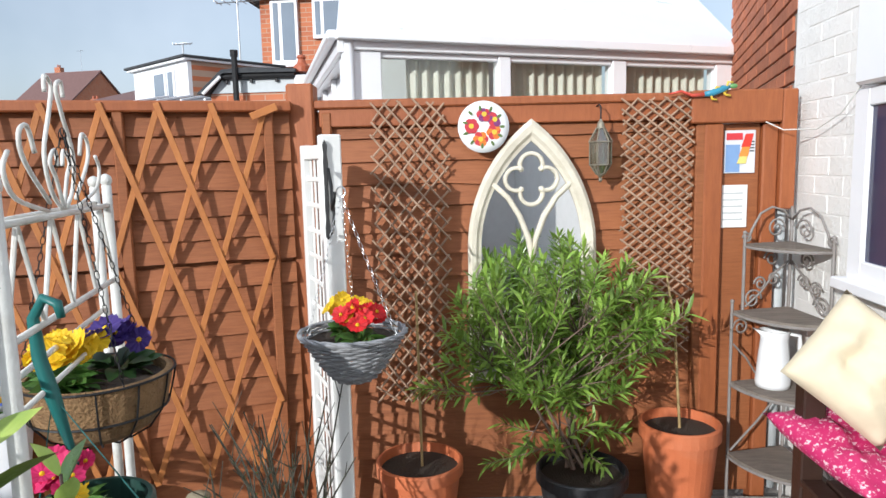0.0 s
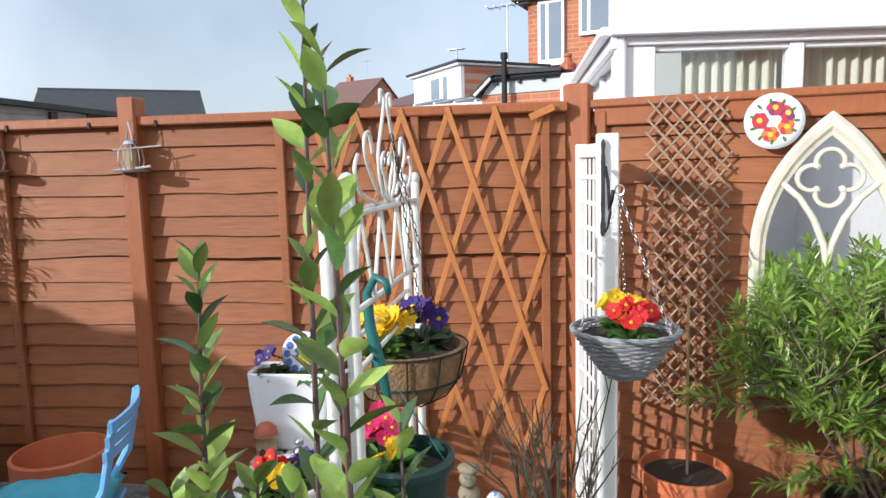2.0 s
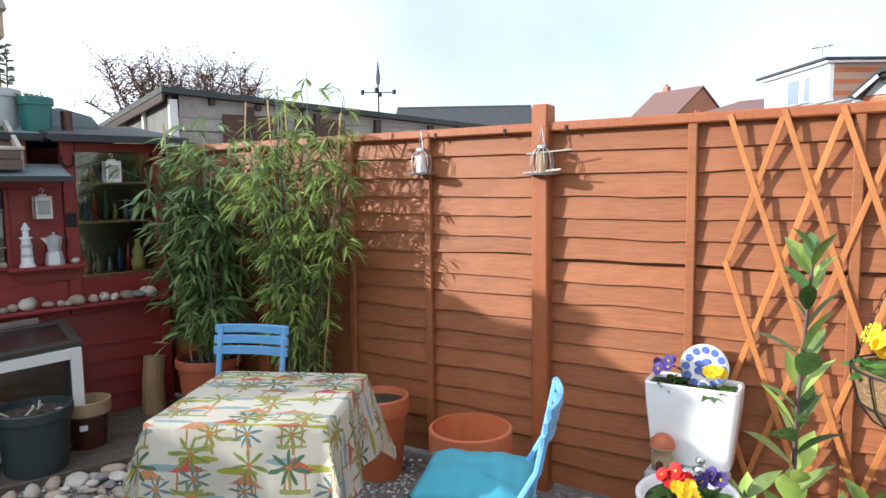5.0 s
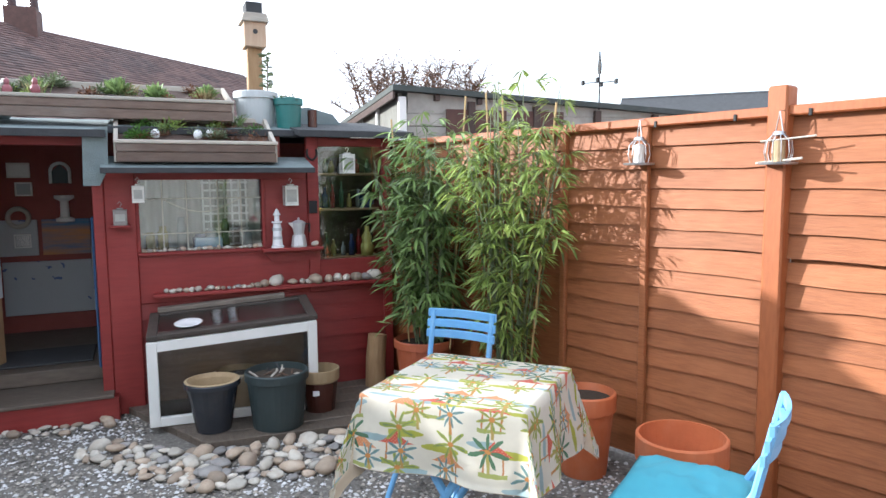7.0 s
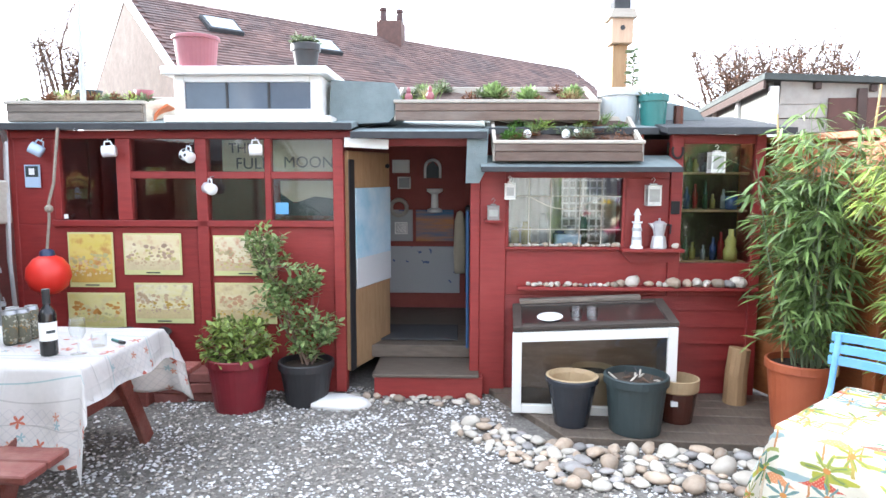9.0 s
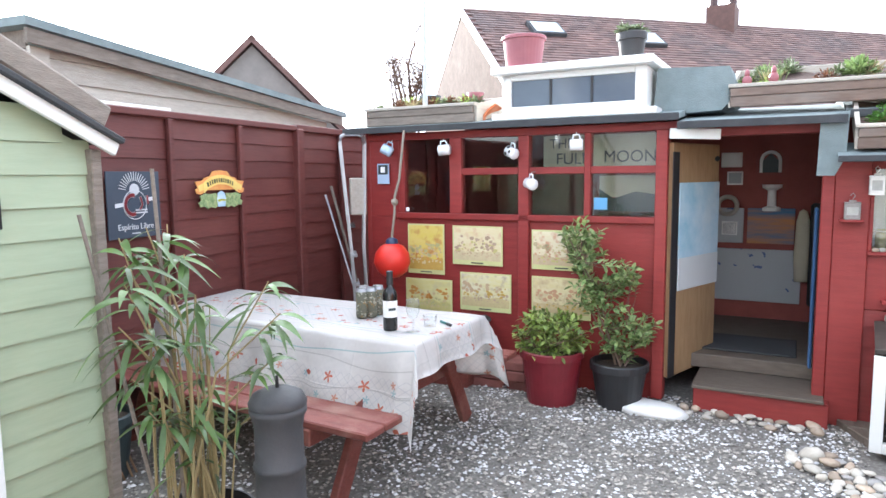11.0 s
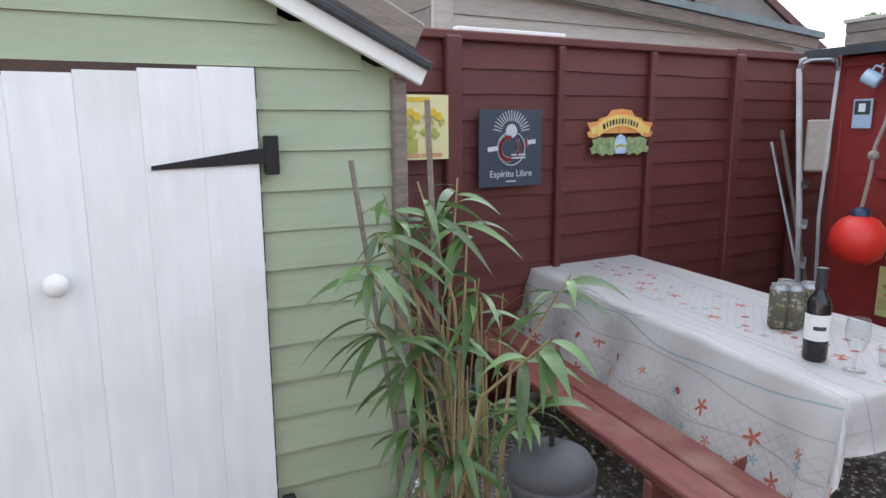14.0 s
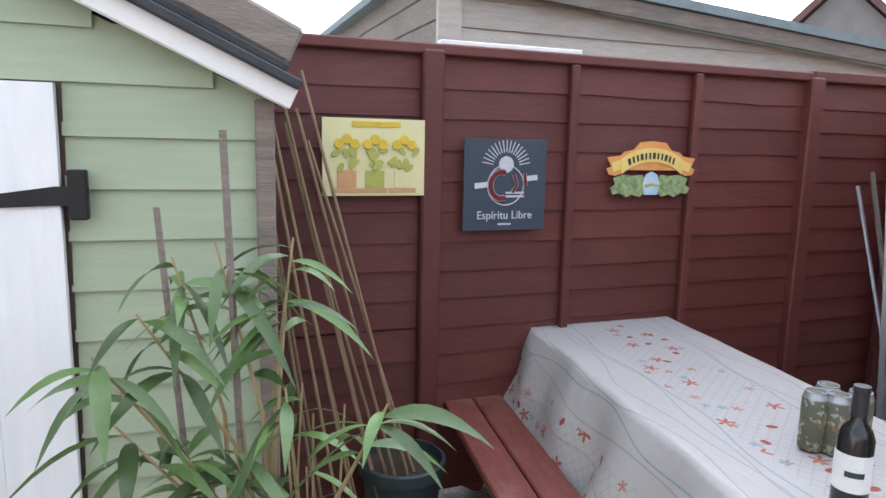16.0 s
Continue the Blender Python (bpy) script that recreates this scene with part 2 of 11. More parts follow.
# metals
iron = mat("black_iron", (0.012, 0.012, 0.013), (0.02, 0.02, 0.021), 20, 0.5, 0.1, 80, spec=0.3)
zinc = mat("bright_steel", (0.62, 0.63, 0.64), (0.5, 0.5, 0.51), 20, 0.3, metal=1.0)
alu = mat("dull_aluminium", (0.42, 0.43, 0.45), (0.32, 0.33, 0.35), 14, 0.45, metal=0.85)
grey_iron = mat("grey_painted_iron", (0.27, 0.26, 0.25), (0.20, 0.17, 0.15), 20, 0.55, 0.2, 80)
white_metal = mat("flaking_white_metal", (0.74, 0.74, 0.70), (0.60, 0.59, 0.55), 14, 0.45, 0.2, 60, dirt=(0.42, 0.36, 0.29), dirt_amount=0.4, dirt_scale=12)
# paint, plastic and cloth of small things
sky_blue = mat("sky_blue_paint", (0.17, 0.42, 0.72), (0.15, 0.37, 0.66), 7, 0.5, 0.15, 40, vary=0.05, stretch=(1, 5, 5), dirt=(0.30, 0.52, 0.75), dirt_amount=0.4, dirt_scale=6)
turquoise = mat("turquoise_cushion_cloth", (0.05, 0.27, 0.36), (0.07, 0.33, 0.42), 5, 0.9, 0.2, 300, dirt=(0.13, 0.44, 0.52), dirt_amount=0.4)
buoy_red = mat("red_buoy_vinyl", (0.72, 0.035, 0.022), (0.62, 0.03, 0.02), 6, 0.4, 0.08, 40)
rope_mat = mat("old_rope", (0.36, 0.32, 0.26), (0.24, 0.21, 0.17), 60, 0.9, 0.7, 120)
cream_cloth = mat("cream_linen", (0.72, 0.63, 0.46), (0.66, 0.57, 0.40), 8, 0.9, 0.2, 400)
mirror_mat = mat("mirror", (0.88, 0.89, 0.90), (0.88, 0.89, 0.90), 1, 0.0, metal=1.0)
for nd_ in mirror_mat.node_tree.nodes:
    if nd_.type == "BSDF_PRINCIPLED":
        for lk_ in list(nd_.inputs["Roughness"].links):
            mirror_mat.node_tree.links.remove(lk_)
        nd_.inputs["Roughness"].default_value = 0.02
pane = glass("window_glass", (0.86, 0.89, 0.88), 0.03, 0.05)
clear = glass("clear_glass", (0.96, 0.97, 0.97), 0.02, 0.03)
# leaves
# laurel in two tones: sunlit and shaded leaves, the light put into the colour
leaf_lit = mat("lit_laurel_leaf", (0.34, 0.44, 0.10), (0.15, 0.26, 0.055), 9, 0.3, 0.3, 55, island=0.65, trans=0.22, contrast=0.35, dirt=(0.36, 0.40, 0.10), dirt_amount=0.55, dirt_scale=7)
leaf_shaded = mat("shaded_laurel_leaf", (0.09, 0.165, 0.045), (0.05, 0.105, 0.03), 9, 0.28, 0.3, 55, island=0.4, trans=0.15)
leaf_bamboo = mat("bamboo_leaf", (0.22, 0.31, 0.10), (0.12, 0.20, 0.065), 9, 0.38, island=0.55, trans=0.3)
leaf_bright = mat("bright_bamboo_leaf", (0.33, 0.405, 0.115), (0.17, 0.255, 0.062), 9, 0.34, island=0.6, trans=0.42)
leaf_shrub = mat("callistemon_leaf", (0.33, 0.47, 0.085), (0.18, 0.32, 0.05), 9, 0.42, island=0.4, trans=0.3)
leaf_dark = mat("dark_leaf", (0.045, 0.10, 0.025), (0.028, 0.07, 0.018), 9, 0.42, island=0.4, trans=0.2)
leaf_green = mat("primrose_leaf", (0.10, 0.22, 0.035), (0.06, 0.15, 0.025), 20, 0.6, 0.3, 80, island=0.3, trans=0.25)
leaf_grey = mat("grey_green_leaf", (0.20, 0.24, 0.14), (0.14, 0.18, 0.10), 9, 0.6, island=0.35, trans=0.2)
leaf_rust = mat("rusty_leaf", (0.22, 0.10, 0.05), (0.14, 0.065, 0.035), 9, 0.7, island=0.4)


def petal(name, c):
    return mat(name, c, tuple(v * 0.8 for v in c), 12, 0.6, island=0.15, trans=0.25)


pet_yellow, pet_red = petal("yellow_petal", (0.88, 0.60, 0.01)), petal("red_petal", (0.66, 0.012, 0.015))
pet_purple, pet_pink = petal("purple_petal", (0.065, 0.035, 0.22)), petal("pink_petal", (0.75, 0.03, 0.17))


# ---- building helpers ----
def thing(name, m, label, category, group="", kind=""):
    ob = new(name)
    ob.empty_display_size = 0.1
    ob.matrix_basis = m
    return tagged(ob, label, category, group, kind)


def to_mesh(name, bm, material, smooth=False):
    me = bpy.data.meshes.new(name)
    bm.to_mesh(me)
    bm.free()
    for f in me.polygons:
        f.use_smooth = smooth
    for mm in (material if isinstance(material, (list, tuple)) else [material]):
        me.materials.append(mm)
    return me


def part(name, bm, material, parent=None, label="", smooth=False, m=None):
    ob = new(name, to_mesh(name, bm, material, smooth))
    if parent:
        ob.parent = parent
    if m is not None:
        ob.matrix_basis = m
    return tagged(ob, label)


def piece(name, mesh, parent, m):
    ob = new(name, mesh)
    ob.parent = parent
    ob.matrix_basis = m
    return ob


def single(name, bm, material, m, label, category, group="", kind="", smooth=False):
    return tagged(part(name, bm, material, None, "", smooth, m), label, category, group, kind)


def from_arrays(name, verts, faces, material, smooth=False):
    me = bpy.data.meshes.new(name)
    me.from_pydata([tuple(v) for v in verts], [], [tuple(f) for f in faces])
    for mm in (material if isinstance(material, (list, tuple)) else [material]):
        me.materials.append(mm)
    if smooth:
        for f in me.polygons:
            f.use_smooth = True
    return me


def B():
    return bmesh.new()


def box(bm, c, s, rot=None, bev=0.0):
    """A box with centre c and size s, with edges taken off by bev."""
    g = bmesh.ops.create_cube(bm, size=1.0)
    vs = g["verts"]
    mm = Matrix.LocRotScale(c, Euler([radians(a) for a in rot]) if rot else None, s)
    bmesh.ops.transform(bm, matrix=mm, verts=vs)
    if bev:
        es = list({e for v in vs for e in v.link_edges})
        bmesh.ops.bevel(bm, geom=es, offset=bev, segments=1, affect="EDGES", profile=0.5)
    return bm


def slab(x0, x1, y0, y1, z0, z1, bev=0.004):
    return box(B(), ((x0 + x1) / 2, (y0 + y1) / 2, (z0 + z1) / 2), (abs(x1 - x0), abs(y1 - y0), abs(z1 - z0)), None, bev)


def tube(bm, pts, r, n=8, cap=True):
    """A round bar along points; r is one radius or one for each point."""
    pts = [Vector(p) for p in pts]
    rs = r if isinstance(r, (list, tuple)) else [r] * len(pts)
    rings, side = [], None
    for i, p in enumerate(pts):
        d = (pts[min(i + 1, len(pts) - 1)] - pts[max(i - 1, 0)]).normalized()
        if side is None:
            side = d.orthogonal().normalized()
        side = (side - d * side.dot(d)).normalized()
        up = d.cross(side)
        rings.append([bm.verts.new(p + (side * math.cos(a) + up * math.sin(a)) * rs[i]) for a in [2 * math.pi * k / n for k in range(n)]])
    for a, b in zip(rings, rings[1:]):
        for k in range(n):
            bm.faces.new((a[k], a[(k + 1) % n], b[(k + 1) % n], b[k]))
    if cap:
        bm.faces.new(rings[0][::-1])
        bm.faces.new(rings[-1])
    return bm


def lathe(bm, prof, n=28, at=(0, 0, 0), sx=1.0, sy=1.0):
    """A turned form from (radius, height) pairs."""
    rings = []
    for r, z in prof:
        if r < 1e-5:
            rings.append([bm.verts.new((at[0], at[1], at[2] + z))])
        else:
            rings.append([bm.verts.new((at[0] + sx * r * math.cos(2 * math.pi * k / n), at[1] + sy * r * math.sin(2 * math.pi * k / n), at[2] + z)) for k in range(n)])
    for a, b in zip(rings, rings[1:]):
        for k in range(n):
            k2 = (k + 1) % n
            if len(a) == 1 and len(b) == 1:
                continue
            if len(a) == 1:
                bm.faces.new((a[0], b[k2], b[k]))
            elif len(b) == 1:
                bm.faces.new((a[k], a[k2], b[0]))
            else:
                bm.faces.new((a[k], a[k2], b[k2], b[k]))
    bmesh.ops.recalc_face_normals(bm, faces=bm.faces)
    return bm


def ball(bm, c, r, sub=2, squash=(1, 1, 1)):
    g = bmesh.ops.create_icosphere(bm, subdivisions=sub, radius=1.0)
    bmesh.ops.transform(bm, matrix=Matrix.LocRotScale(c, None, (r * squash[0], r * squash[1], r * squash[2])), verts=g["verts"])
    return bm


def prism(bm, outline, y0, y1):
    """An outline in x and z, made thick from y0 to y1."""
    a = [bm.verts.new((x, y0, z)) for x, z in outline]
    b = [bm.verts.new((x, y1, z)) for x, z in outline]
    bm.faces.new(a)
    bm.faces.new(b[::-1])
    for i in range(len(a)):
        j = (i + 1) % len(a)
        bm.faces.new((a[i], b[i], b[j], a[j]))
    bmesh.ops.recalc_face_normals(bm, faces=bm.faces)
    return bm


def arc(cx, cz, r, a0, a1, n=12):
    return [(cx + r * math.cos(radians(a0 + (a1 - a0) * i / n)), cz + r * math.sin(radians(a0 + (a1 - a0) * i / n))) for i in range(n + 1)]


def leaf_mesh(name, items, material, fold=0.25, droop=0.25, segs=3):
    """Many leaves as one mesh: items of (root, way, length, width); each is a bent, folded blade."""
    V, F = [], []
    rnd = random.Random(len(items))
    for p, d, L, w in items:
        p, d = Vector(p), Vector(d).normalized()
        s = d.cross(Vector((0, 0, 1)))
        s = s.normalized() if s.length > 0.05 else Vector((1, 0, 0))
        roll = rnd.uniform(-0.7, 0.7)
        u = s.cross(d).normalized()
        s, u = s * math.cos(roll) + u * math.sin(roll), u * math.cos(roll) - s * math.sin(roll)
        k = len(V)
        V.append(p)
        for i in range(1, segs):
            f = i / segs
            c = p + d * (L * f) - Vector((0, 0, 1)) * (droop * L * f * f)
            ww = w * 0.5 * math.sin(math.pi * (f * 0.93 + 0.07)) ** 1.1
            V += [c + s * ww + u * ww * fold, c, c - s * ww + u * ww * fold]
        V.append(p + d * L - Vector((0, 0, 1)) * (droop * L))
        F += [(k, k + 1, k + 2), (k, k + 2, k + 3)]
        for i in range(segs - 2):
            a, b = k + 1 + 3 * i, k + 4 + 3 * i
            F += [(a, b, b + 1, a + 1), (a + 1, b + 1, b + 2, a + 2)]
        a, e = k + 1 + 3 * (segs - 2), k + 1 + 3 * (segs - 1)
        F += [(a, e, a + 1), (a + 1, e, a + 2)]
    return from_arrays(name, V, F, material, True)


def leafy(name, items, material, parent, **kw):
    ob = new(name, leaf_mesh(name, items, material, **kw))
    ob.parent = parent
    return tagged(ob, kind="stuff")

# ---- ground ----
def ground():
    bm = B()
    bmesh.ops.create_grid(bm, x_segments=60, y_segments=60, size=400)
    single("ground", bm, earth, pose(0, 0, 0), "grey gravel ground of the back yard", "ground", kind="structure")


ground()


# ---- lap-board fences ----
def lap_board(length, h, rnd, wave=0.007, lip=0.026):
    """One feather-edged board with a waney lower edge; its lower edge stands proud."""
    bm = B()
    n = max(6, int(length / 0.13))
    ph, rings = rnd.uniform(0, 9), []
    for i in range(n + 1):
        x = length * i / n
        zl = -wave * 2 * (noise.noise((x * 3.1 + ph, ph * 7, 0)) + 0.4 * noise.noise((x * 11 + ph, 3, ph)))
        zh = h + 0.012
        yf = 0.002 * noise.noise((x * 2, ph, 5))
        rings.append([bm.verts.new(v) for v in ((x, -lip + yf, zl), (x, -lip * 0.54 + yf, zl - 0.001), (x, -0.001, zh), (x, -0.008 + yf, zh))])
    for a, b in zip(rings, rings[1:]):
        for k in range(4):
            bm.faces.new((a[k], a[(k + 1) % 4], b[(k + 1) % 4], b[k]))
    bm.faces.new(rings[0][::-1])
    bm.faces.new(rings[-1])
    bmesh.ops.recalc_face_normals(bm, faces=bm.faces)
    return bm


def fence_panel(parent, x0, x1, z0, z1, rows, material, seed, battens=(), gap_row=-1, wave=0.007, lip=0.026):
    rnd = random.Random(seed)
    h = (z1 - z0) / rows
    for i in range(rows):
        z = z0 + h * i + rnd.uniform(-0.006, 0.006)
        hh = h + (0.0 if i != gap_row else -0.026)
        part("board", lap_board(x1 - x0, hh, rnd, wave, lip), material, parent, m=pose(x0, 0, z, 0, rnd.uniform(-0.25, 0.25), 0))
    part("back_sheet", slab(x0, x1, 0.012, 0.03, z0, z1), material, parent)
    for bx_ in battens:
        part("batten", slab(bx_ - 0.02, bx_ + 0.02, -0.052, -0.02, z0 + 0.01, z1, 0.005), material, parent)


def fence_post(parent, x, ztop, material, w=0.095, depth=0.1, y=-0.03):
    part("post", slab(x - w / 2, x + w / 2, y - depth / 2, y + depth / 2, -0.02, ztop, 0.008), material, parent)


FL = pose(-0.62, 3.03, 0, 0, 0, math.degrees(math.atan(0.36)))
fence_l = thing("fence", FL, "orange-brown lap-board garden fence with posts and battens", "fence", kind="structure")
U = 1.063
for a, b_, seed, bat, gp in ((-1.80 * U, -0.015, 1, (-1.19 * U, -0.62 * U, -0.10), 10), (-3.60 * U, -1.88 * U, 2, (-2.46 * U, -2.96 * U, -3.52 * U), -1),
                             (-5.35 * U, -3.68 * U, 3, (-4.2 * U, -4.8 * U), -1)):
    fence_panel(fence_l, a, b_, 0.04, 1.775, 17, cedar, seed, bat, gp)
for px_, zt in ((-1.84 * U, 1.90), (-3.64 * U, 1.80)):
    fence_post(fence_l, px_, zt, cedar_post, 0.084)
part("cap_rail", slab(-5.35 * U, -0.005, -0.06, 0.045, 1.772, 1.815, 0.006), cedar_post, fence_l)
for bx_ in (-1.72, -2.02, -2.4):
    part("bracket", slab(bx_ * U - 0.007, bx_ * U + 0.007, -0.066, -0.058, 1.765, 1.795, 0.002), iron, fence_l)

FR = pose(-0.62, 3.10, 0, 0, 0, math.degrees(math.atan(0.08)))
fence_r = thing("fence", FR, "orange-brown lap-board fence panel and boarded gate", "fence", kind="structure")
fence_panel(fence_r, 0.075, 1.71, 0.04, 1.77, 17, cedar, 5, (0.13, 1.70))
part("cap_rail", slab(0.08, 1.65, -0.06, 0.05, 1.785, 1.82, 0.006), cedar_post, fence_r)
part("rail", slab(0.10, 1.71, -0.045, -0.022, 1.71, 1.79, 0.004), cedar_post, fence_r)
part("post", slab(-0.03, 0.082, -0.07, 0.05, -0.02, 1.89, 0.008), cedar_post, fence_r)
part("post", slab(1.715, 1.793, -0.06, 0.03, -0.02, 1.689, 0.006), cedar_post, fence_r)
part("lintel", slab(1.652, 2.03, -0.075, 0.02, 1.69, 1.825, 0.006), cedar_post, fence_r)
part("end_board", slab(2.032, 2.095, -0.07, 0.02, 1.325, 1.825, 0.006), cedar_post, fence_r)
part("post", slab(1.965, 2.03, -0.045, 0.03, -0.02, 1.689, 0.006), cedar_post, fence_r)
part("gate_board", slab(1.795, 1.963, -0.02, 0.012, 0.05, 1.688, 0.004), cedar, fence_r)
part("downpipe", tube(B(), [(2.075, 0.01, 0.05), (2.075, 0.01, 1.32)], 0.022, 12), plastic_grey, fence_r, "pale plastic downpipe", smooth=True)

FM = pose(-2.4, -3.96, 0, 0, 0, 180 + math.degrees(math.atan(0.18)))
fence_m = thing("fence", FM, "dark maroon stained lap-board fence behind the picnic table", "fence", kind="structure")
for a, b_, seed, bat in ((-2.10, -0.08, 11, (-0.75, -1.4)), (0.0, 1.92, 12, (0.60, 1.246)), (2.0, 3.35, 13, (2.6,))):
    fence_panel(fence_m, a, b_, 0.04, 1.88, 15, maroon, seed, bat, wave=0.003, lip=0.018)
for px_ in (-0.04, 1.96):
    fence_post(fence_m, px_, 1.90, maroon, 0.086, 0.085, -0.02)
part("top_strip", slab(0.0, 0.64, -0.02, 0.03, 1.926, 1.945, 0.003), white_wash, fence_m, "pale batten along the fence top")
part("cap_rail", slab(-2.1, 1.94, -0.045, 0.04, 1.882, 1.925, 0.006), maroon, fence_m)
part("cap_rail", slab(1.945, 3.4, -0.045, 0.04, 1.882, 1.935, 0.006), maroon, fence_m)


# ---- red summerhouse ----
SH = pose(-5.0, 0, 0, 0, 0, 94.3)
house_red = thing("summerhouse", SH, "dark red painted timber summerhouse with planted felt roof", "summerhouse")


def sp(name, x0, x1, y0, y1, z0, z1, material=shed_red, bev=0.004, parent=None, label=""):
    return part(name, slab(x0, x1, y0, y1, z0, z1, bev), material, parent or house_red, label)


# left glazed front: sill wall, posts and rails
sp("lower_panel", -3.86, -2.53, 0.0, 0.04, 0.0, 1.20)
sp("lower_panel", -2.53, -1.60, 0.0, 0.04, 0.0, 1.20)
sp("corner_panel", -3.86, -3.56, 0.0, 0.04, 1.20, 1.84)
sp("sill_rail", -3.60, -1.60, -0.03, -0.002, 1.19, 1.235)
sp("top_rail", -3.86, -1.42, -0.025, 0.04, 1.80, 1.855)
sp("post", -3.58, -3.53, -0.02, 0.05, 1.236, 1.80)
sp("post", -3.13, -3.03, -0.02, 0.05, 1.236, 1.80)
sp("post", -2.57, -2.49, -0.03, 0.05, 0.02, 1.80)
sp("post", -2.09, -2.045, -0.02, 0.05, 1.236, 1.80)
sp("door_jamb", -1.61, -1.535, -0.05, 0.06, 0.02, 1.80)
for a, c in ((-3.03, -2.57), (-2.49, -2.09), (-2.045, -1.61)):
    sp("glazing_bar", a, c, -0.015, 0.04, 1.525, 1.575)
for a, c, z0, z1 in ((-3.53, -3.13, 1.236, 1.80), (-3.03, -2.57, 1.236, 1.525), (-3.03, -2.57, 1.575, 1.80), (-2.49, -2.09, 1.236, 1.525),
                     (-2.49, -2.09, 1.575, 1.80), (-2.045, -1.61, 1.236, 1.525), (-2.045, -1.61, 1.575, 1.80)):
    w_ = part("window", slab(a, c, 0.015, 0.019, z0, z1, 0), pane, house_red)
    w_.visible_shadow = False
# doorway
sp("door_head", -1.535, -0.60, -0.02, 0.05, 1.75, 1.84)
sp("door_jamb", -0.665, -0.60, -0.03, 0.09, 0.14, 1.75)
sp("doorstep", -1.33, -0.575, -0.12, 0.06, 0.0, 0.155)
sp("tread", -1.34, -0.601, -0.14, 0.30, 0.155, 0.178, deck_wood)
sp("riser", -1.535, -0.60, 0.30, 0.32, 0.178, 0.27, deck_wood)
# bay front
sp("bay_post", -0.60, -0.42, -0.02, 0.05, 0.0, 1.62)
sp("bay_apron", -0.42, 0.70, 0.0, 0.04, 0.72, 1.055)
sp("bay_head", -0.42, 0.70, 0.0, 0.04, 1.535, 1.64)
sp("bay_pier", 0.385, 0.70, 0.0, 0.04, 1.055, 1.535)
sp("window_sill", -0.42, 0.40, -0.035, 0.03, 1.04, 1.062)
for a, c, z0, z1 in ((-0.42, -0.40, 1.062, 1.535), (0.375, 0.40, 1.062, 1.535)):
    sp("window_frame", a, c, -0.02, 0.0, z0, z1)
w_ = part("window", slab(-0.40, 0.375, 0.012, 0.016, 1.055, 1.535, 0), pane, house_red)
w_.visible_shadow = False
# glazed cupboard front at the end
sp("end_post", 0.70, 0.78, -0.02, 0.05, 0.72, 1.83)
sp("end_post", 1.265, 1.33, -0.02, 0.05, 0.0, 1.83)
sp("end_head", 0.78, 1.265, -0.01, 0.05, 1.768, 1.83)
sp("end_apron", 0.78, 1.265, -0.01, 0.05, 0.72, 0.95)
w_ = part("window", slab(0.78, 1.265, 0.012, 0.016, 0.95, 1.768, 0), pane, house_red)
w_.visible_shadow = False
sp("end_wall", 1.29, 1.33, 0.05, 2.0, 0.0, 1.85)
# weatherboards below the pebble shelf
rnd = random.Random(4)
for i in range(6):
    part("weatherboard", lap_board(1.92, 0.12, rnd, 0.002), shed_red, house_red, m=pose(-0.59, 0.03, 0.02 + 0.119 * i))
sp("pebble_shelf", -0.34, 1.30, -0.09, 0.0, 0.765, 0.79)
sp("bracket_shelf", 0.36, 0.78, -0.12, 0.0, 1.035, 1.058)
part("shelf_apron", prism(B(), [(0.37, 1.035), (0.77, 1.035), (0.73, 0.955), (0.44, 0.955)], -0.03, -0.003), shed_red, house_red)
# inside
dim_wall = mat("inside_red_board", (0.27, 0.065, 0.05), (0.20, 0.045, 0.038), 5, 0.7, 0.1, 30, vary=0.05)
sp("back_wall", -3.86, 1.29, 1.75, 1.79, 0.0, 2.05, dim_wall)
sp("side_wall", -3.90, -3.86, 0.0, 1.79, 0.0, 1.90, shed_red)
sp("partition", 0.50, 0.53, 0.06, 1.75, 0.0, 1.85, dim_wall)
sp("floor_deck", -3.86, 1.29, 0.32, 1.75, 0.24, 0.27, deck_wood)
sp("door_mat", -1.40, -0.75, 0.45, 0.95, 0.272, 0.285, mat("grey_mat", (0.07, 0.072, 0.075), (0.045, 0.046, 0.05), 60, 0.95, 0.5, 200))
# felt roof in two falls, with edges


def roof(x0, x1, dz, name="roof", material=felt, front=-0.14):
    bm = B()
    pts = [(front, 1.86 + dz), (front, 1.895 + dz), (0.9, 2.05 + dz), (1.95, 2.08 + dz), (1.95, 2.03 + dz), (0.9, 2.0 + dz)]
    a = [bm.verts.new((x0, y, z)) for y, z in pts]
    c = [bm.verts.new((x1, y, z)) for y, z in pts]
    bm.faces.new(a)
    bm.faces.new(c[::-1])
    for i in range(len(a)):
        j = (i + 1) % len(a)
        bm.faces.new((a[i], c[i], c[j], a[j]))
    bmesh.ops.recalc_face_normals(bm, faces=bm.faces)
    part("drip_edge", slab(x0, x1, front - 0.012, front - 0.003, 1.852 + dz, 1.898 + dz, 0.002), felt_dark, house_red)
    return part(name, bm, material, house_red)


roof(-4.02, -1.46, 0.0)
roof(-1.46, -0.56, -0.06, front=-0.20)
roof(-0.56, 0.62, -0.02, front=0.02)
roof(0.62, 1.46, -0.03, material=felt_dark, front=-0.16)
part("felt_patch", prism(B(), [(-1.66, 1.90), (-1.64, 2.21), (-1.20, 2.19), (-1.14, 2.02), (-1.24, 1.92)], 0.10, 0.75), felt, house_red)
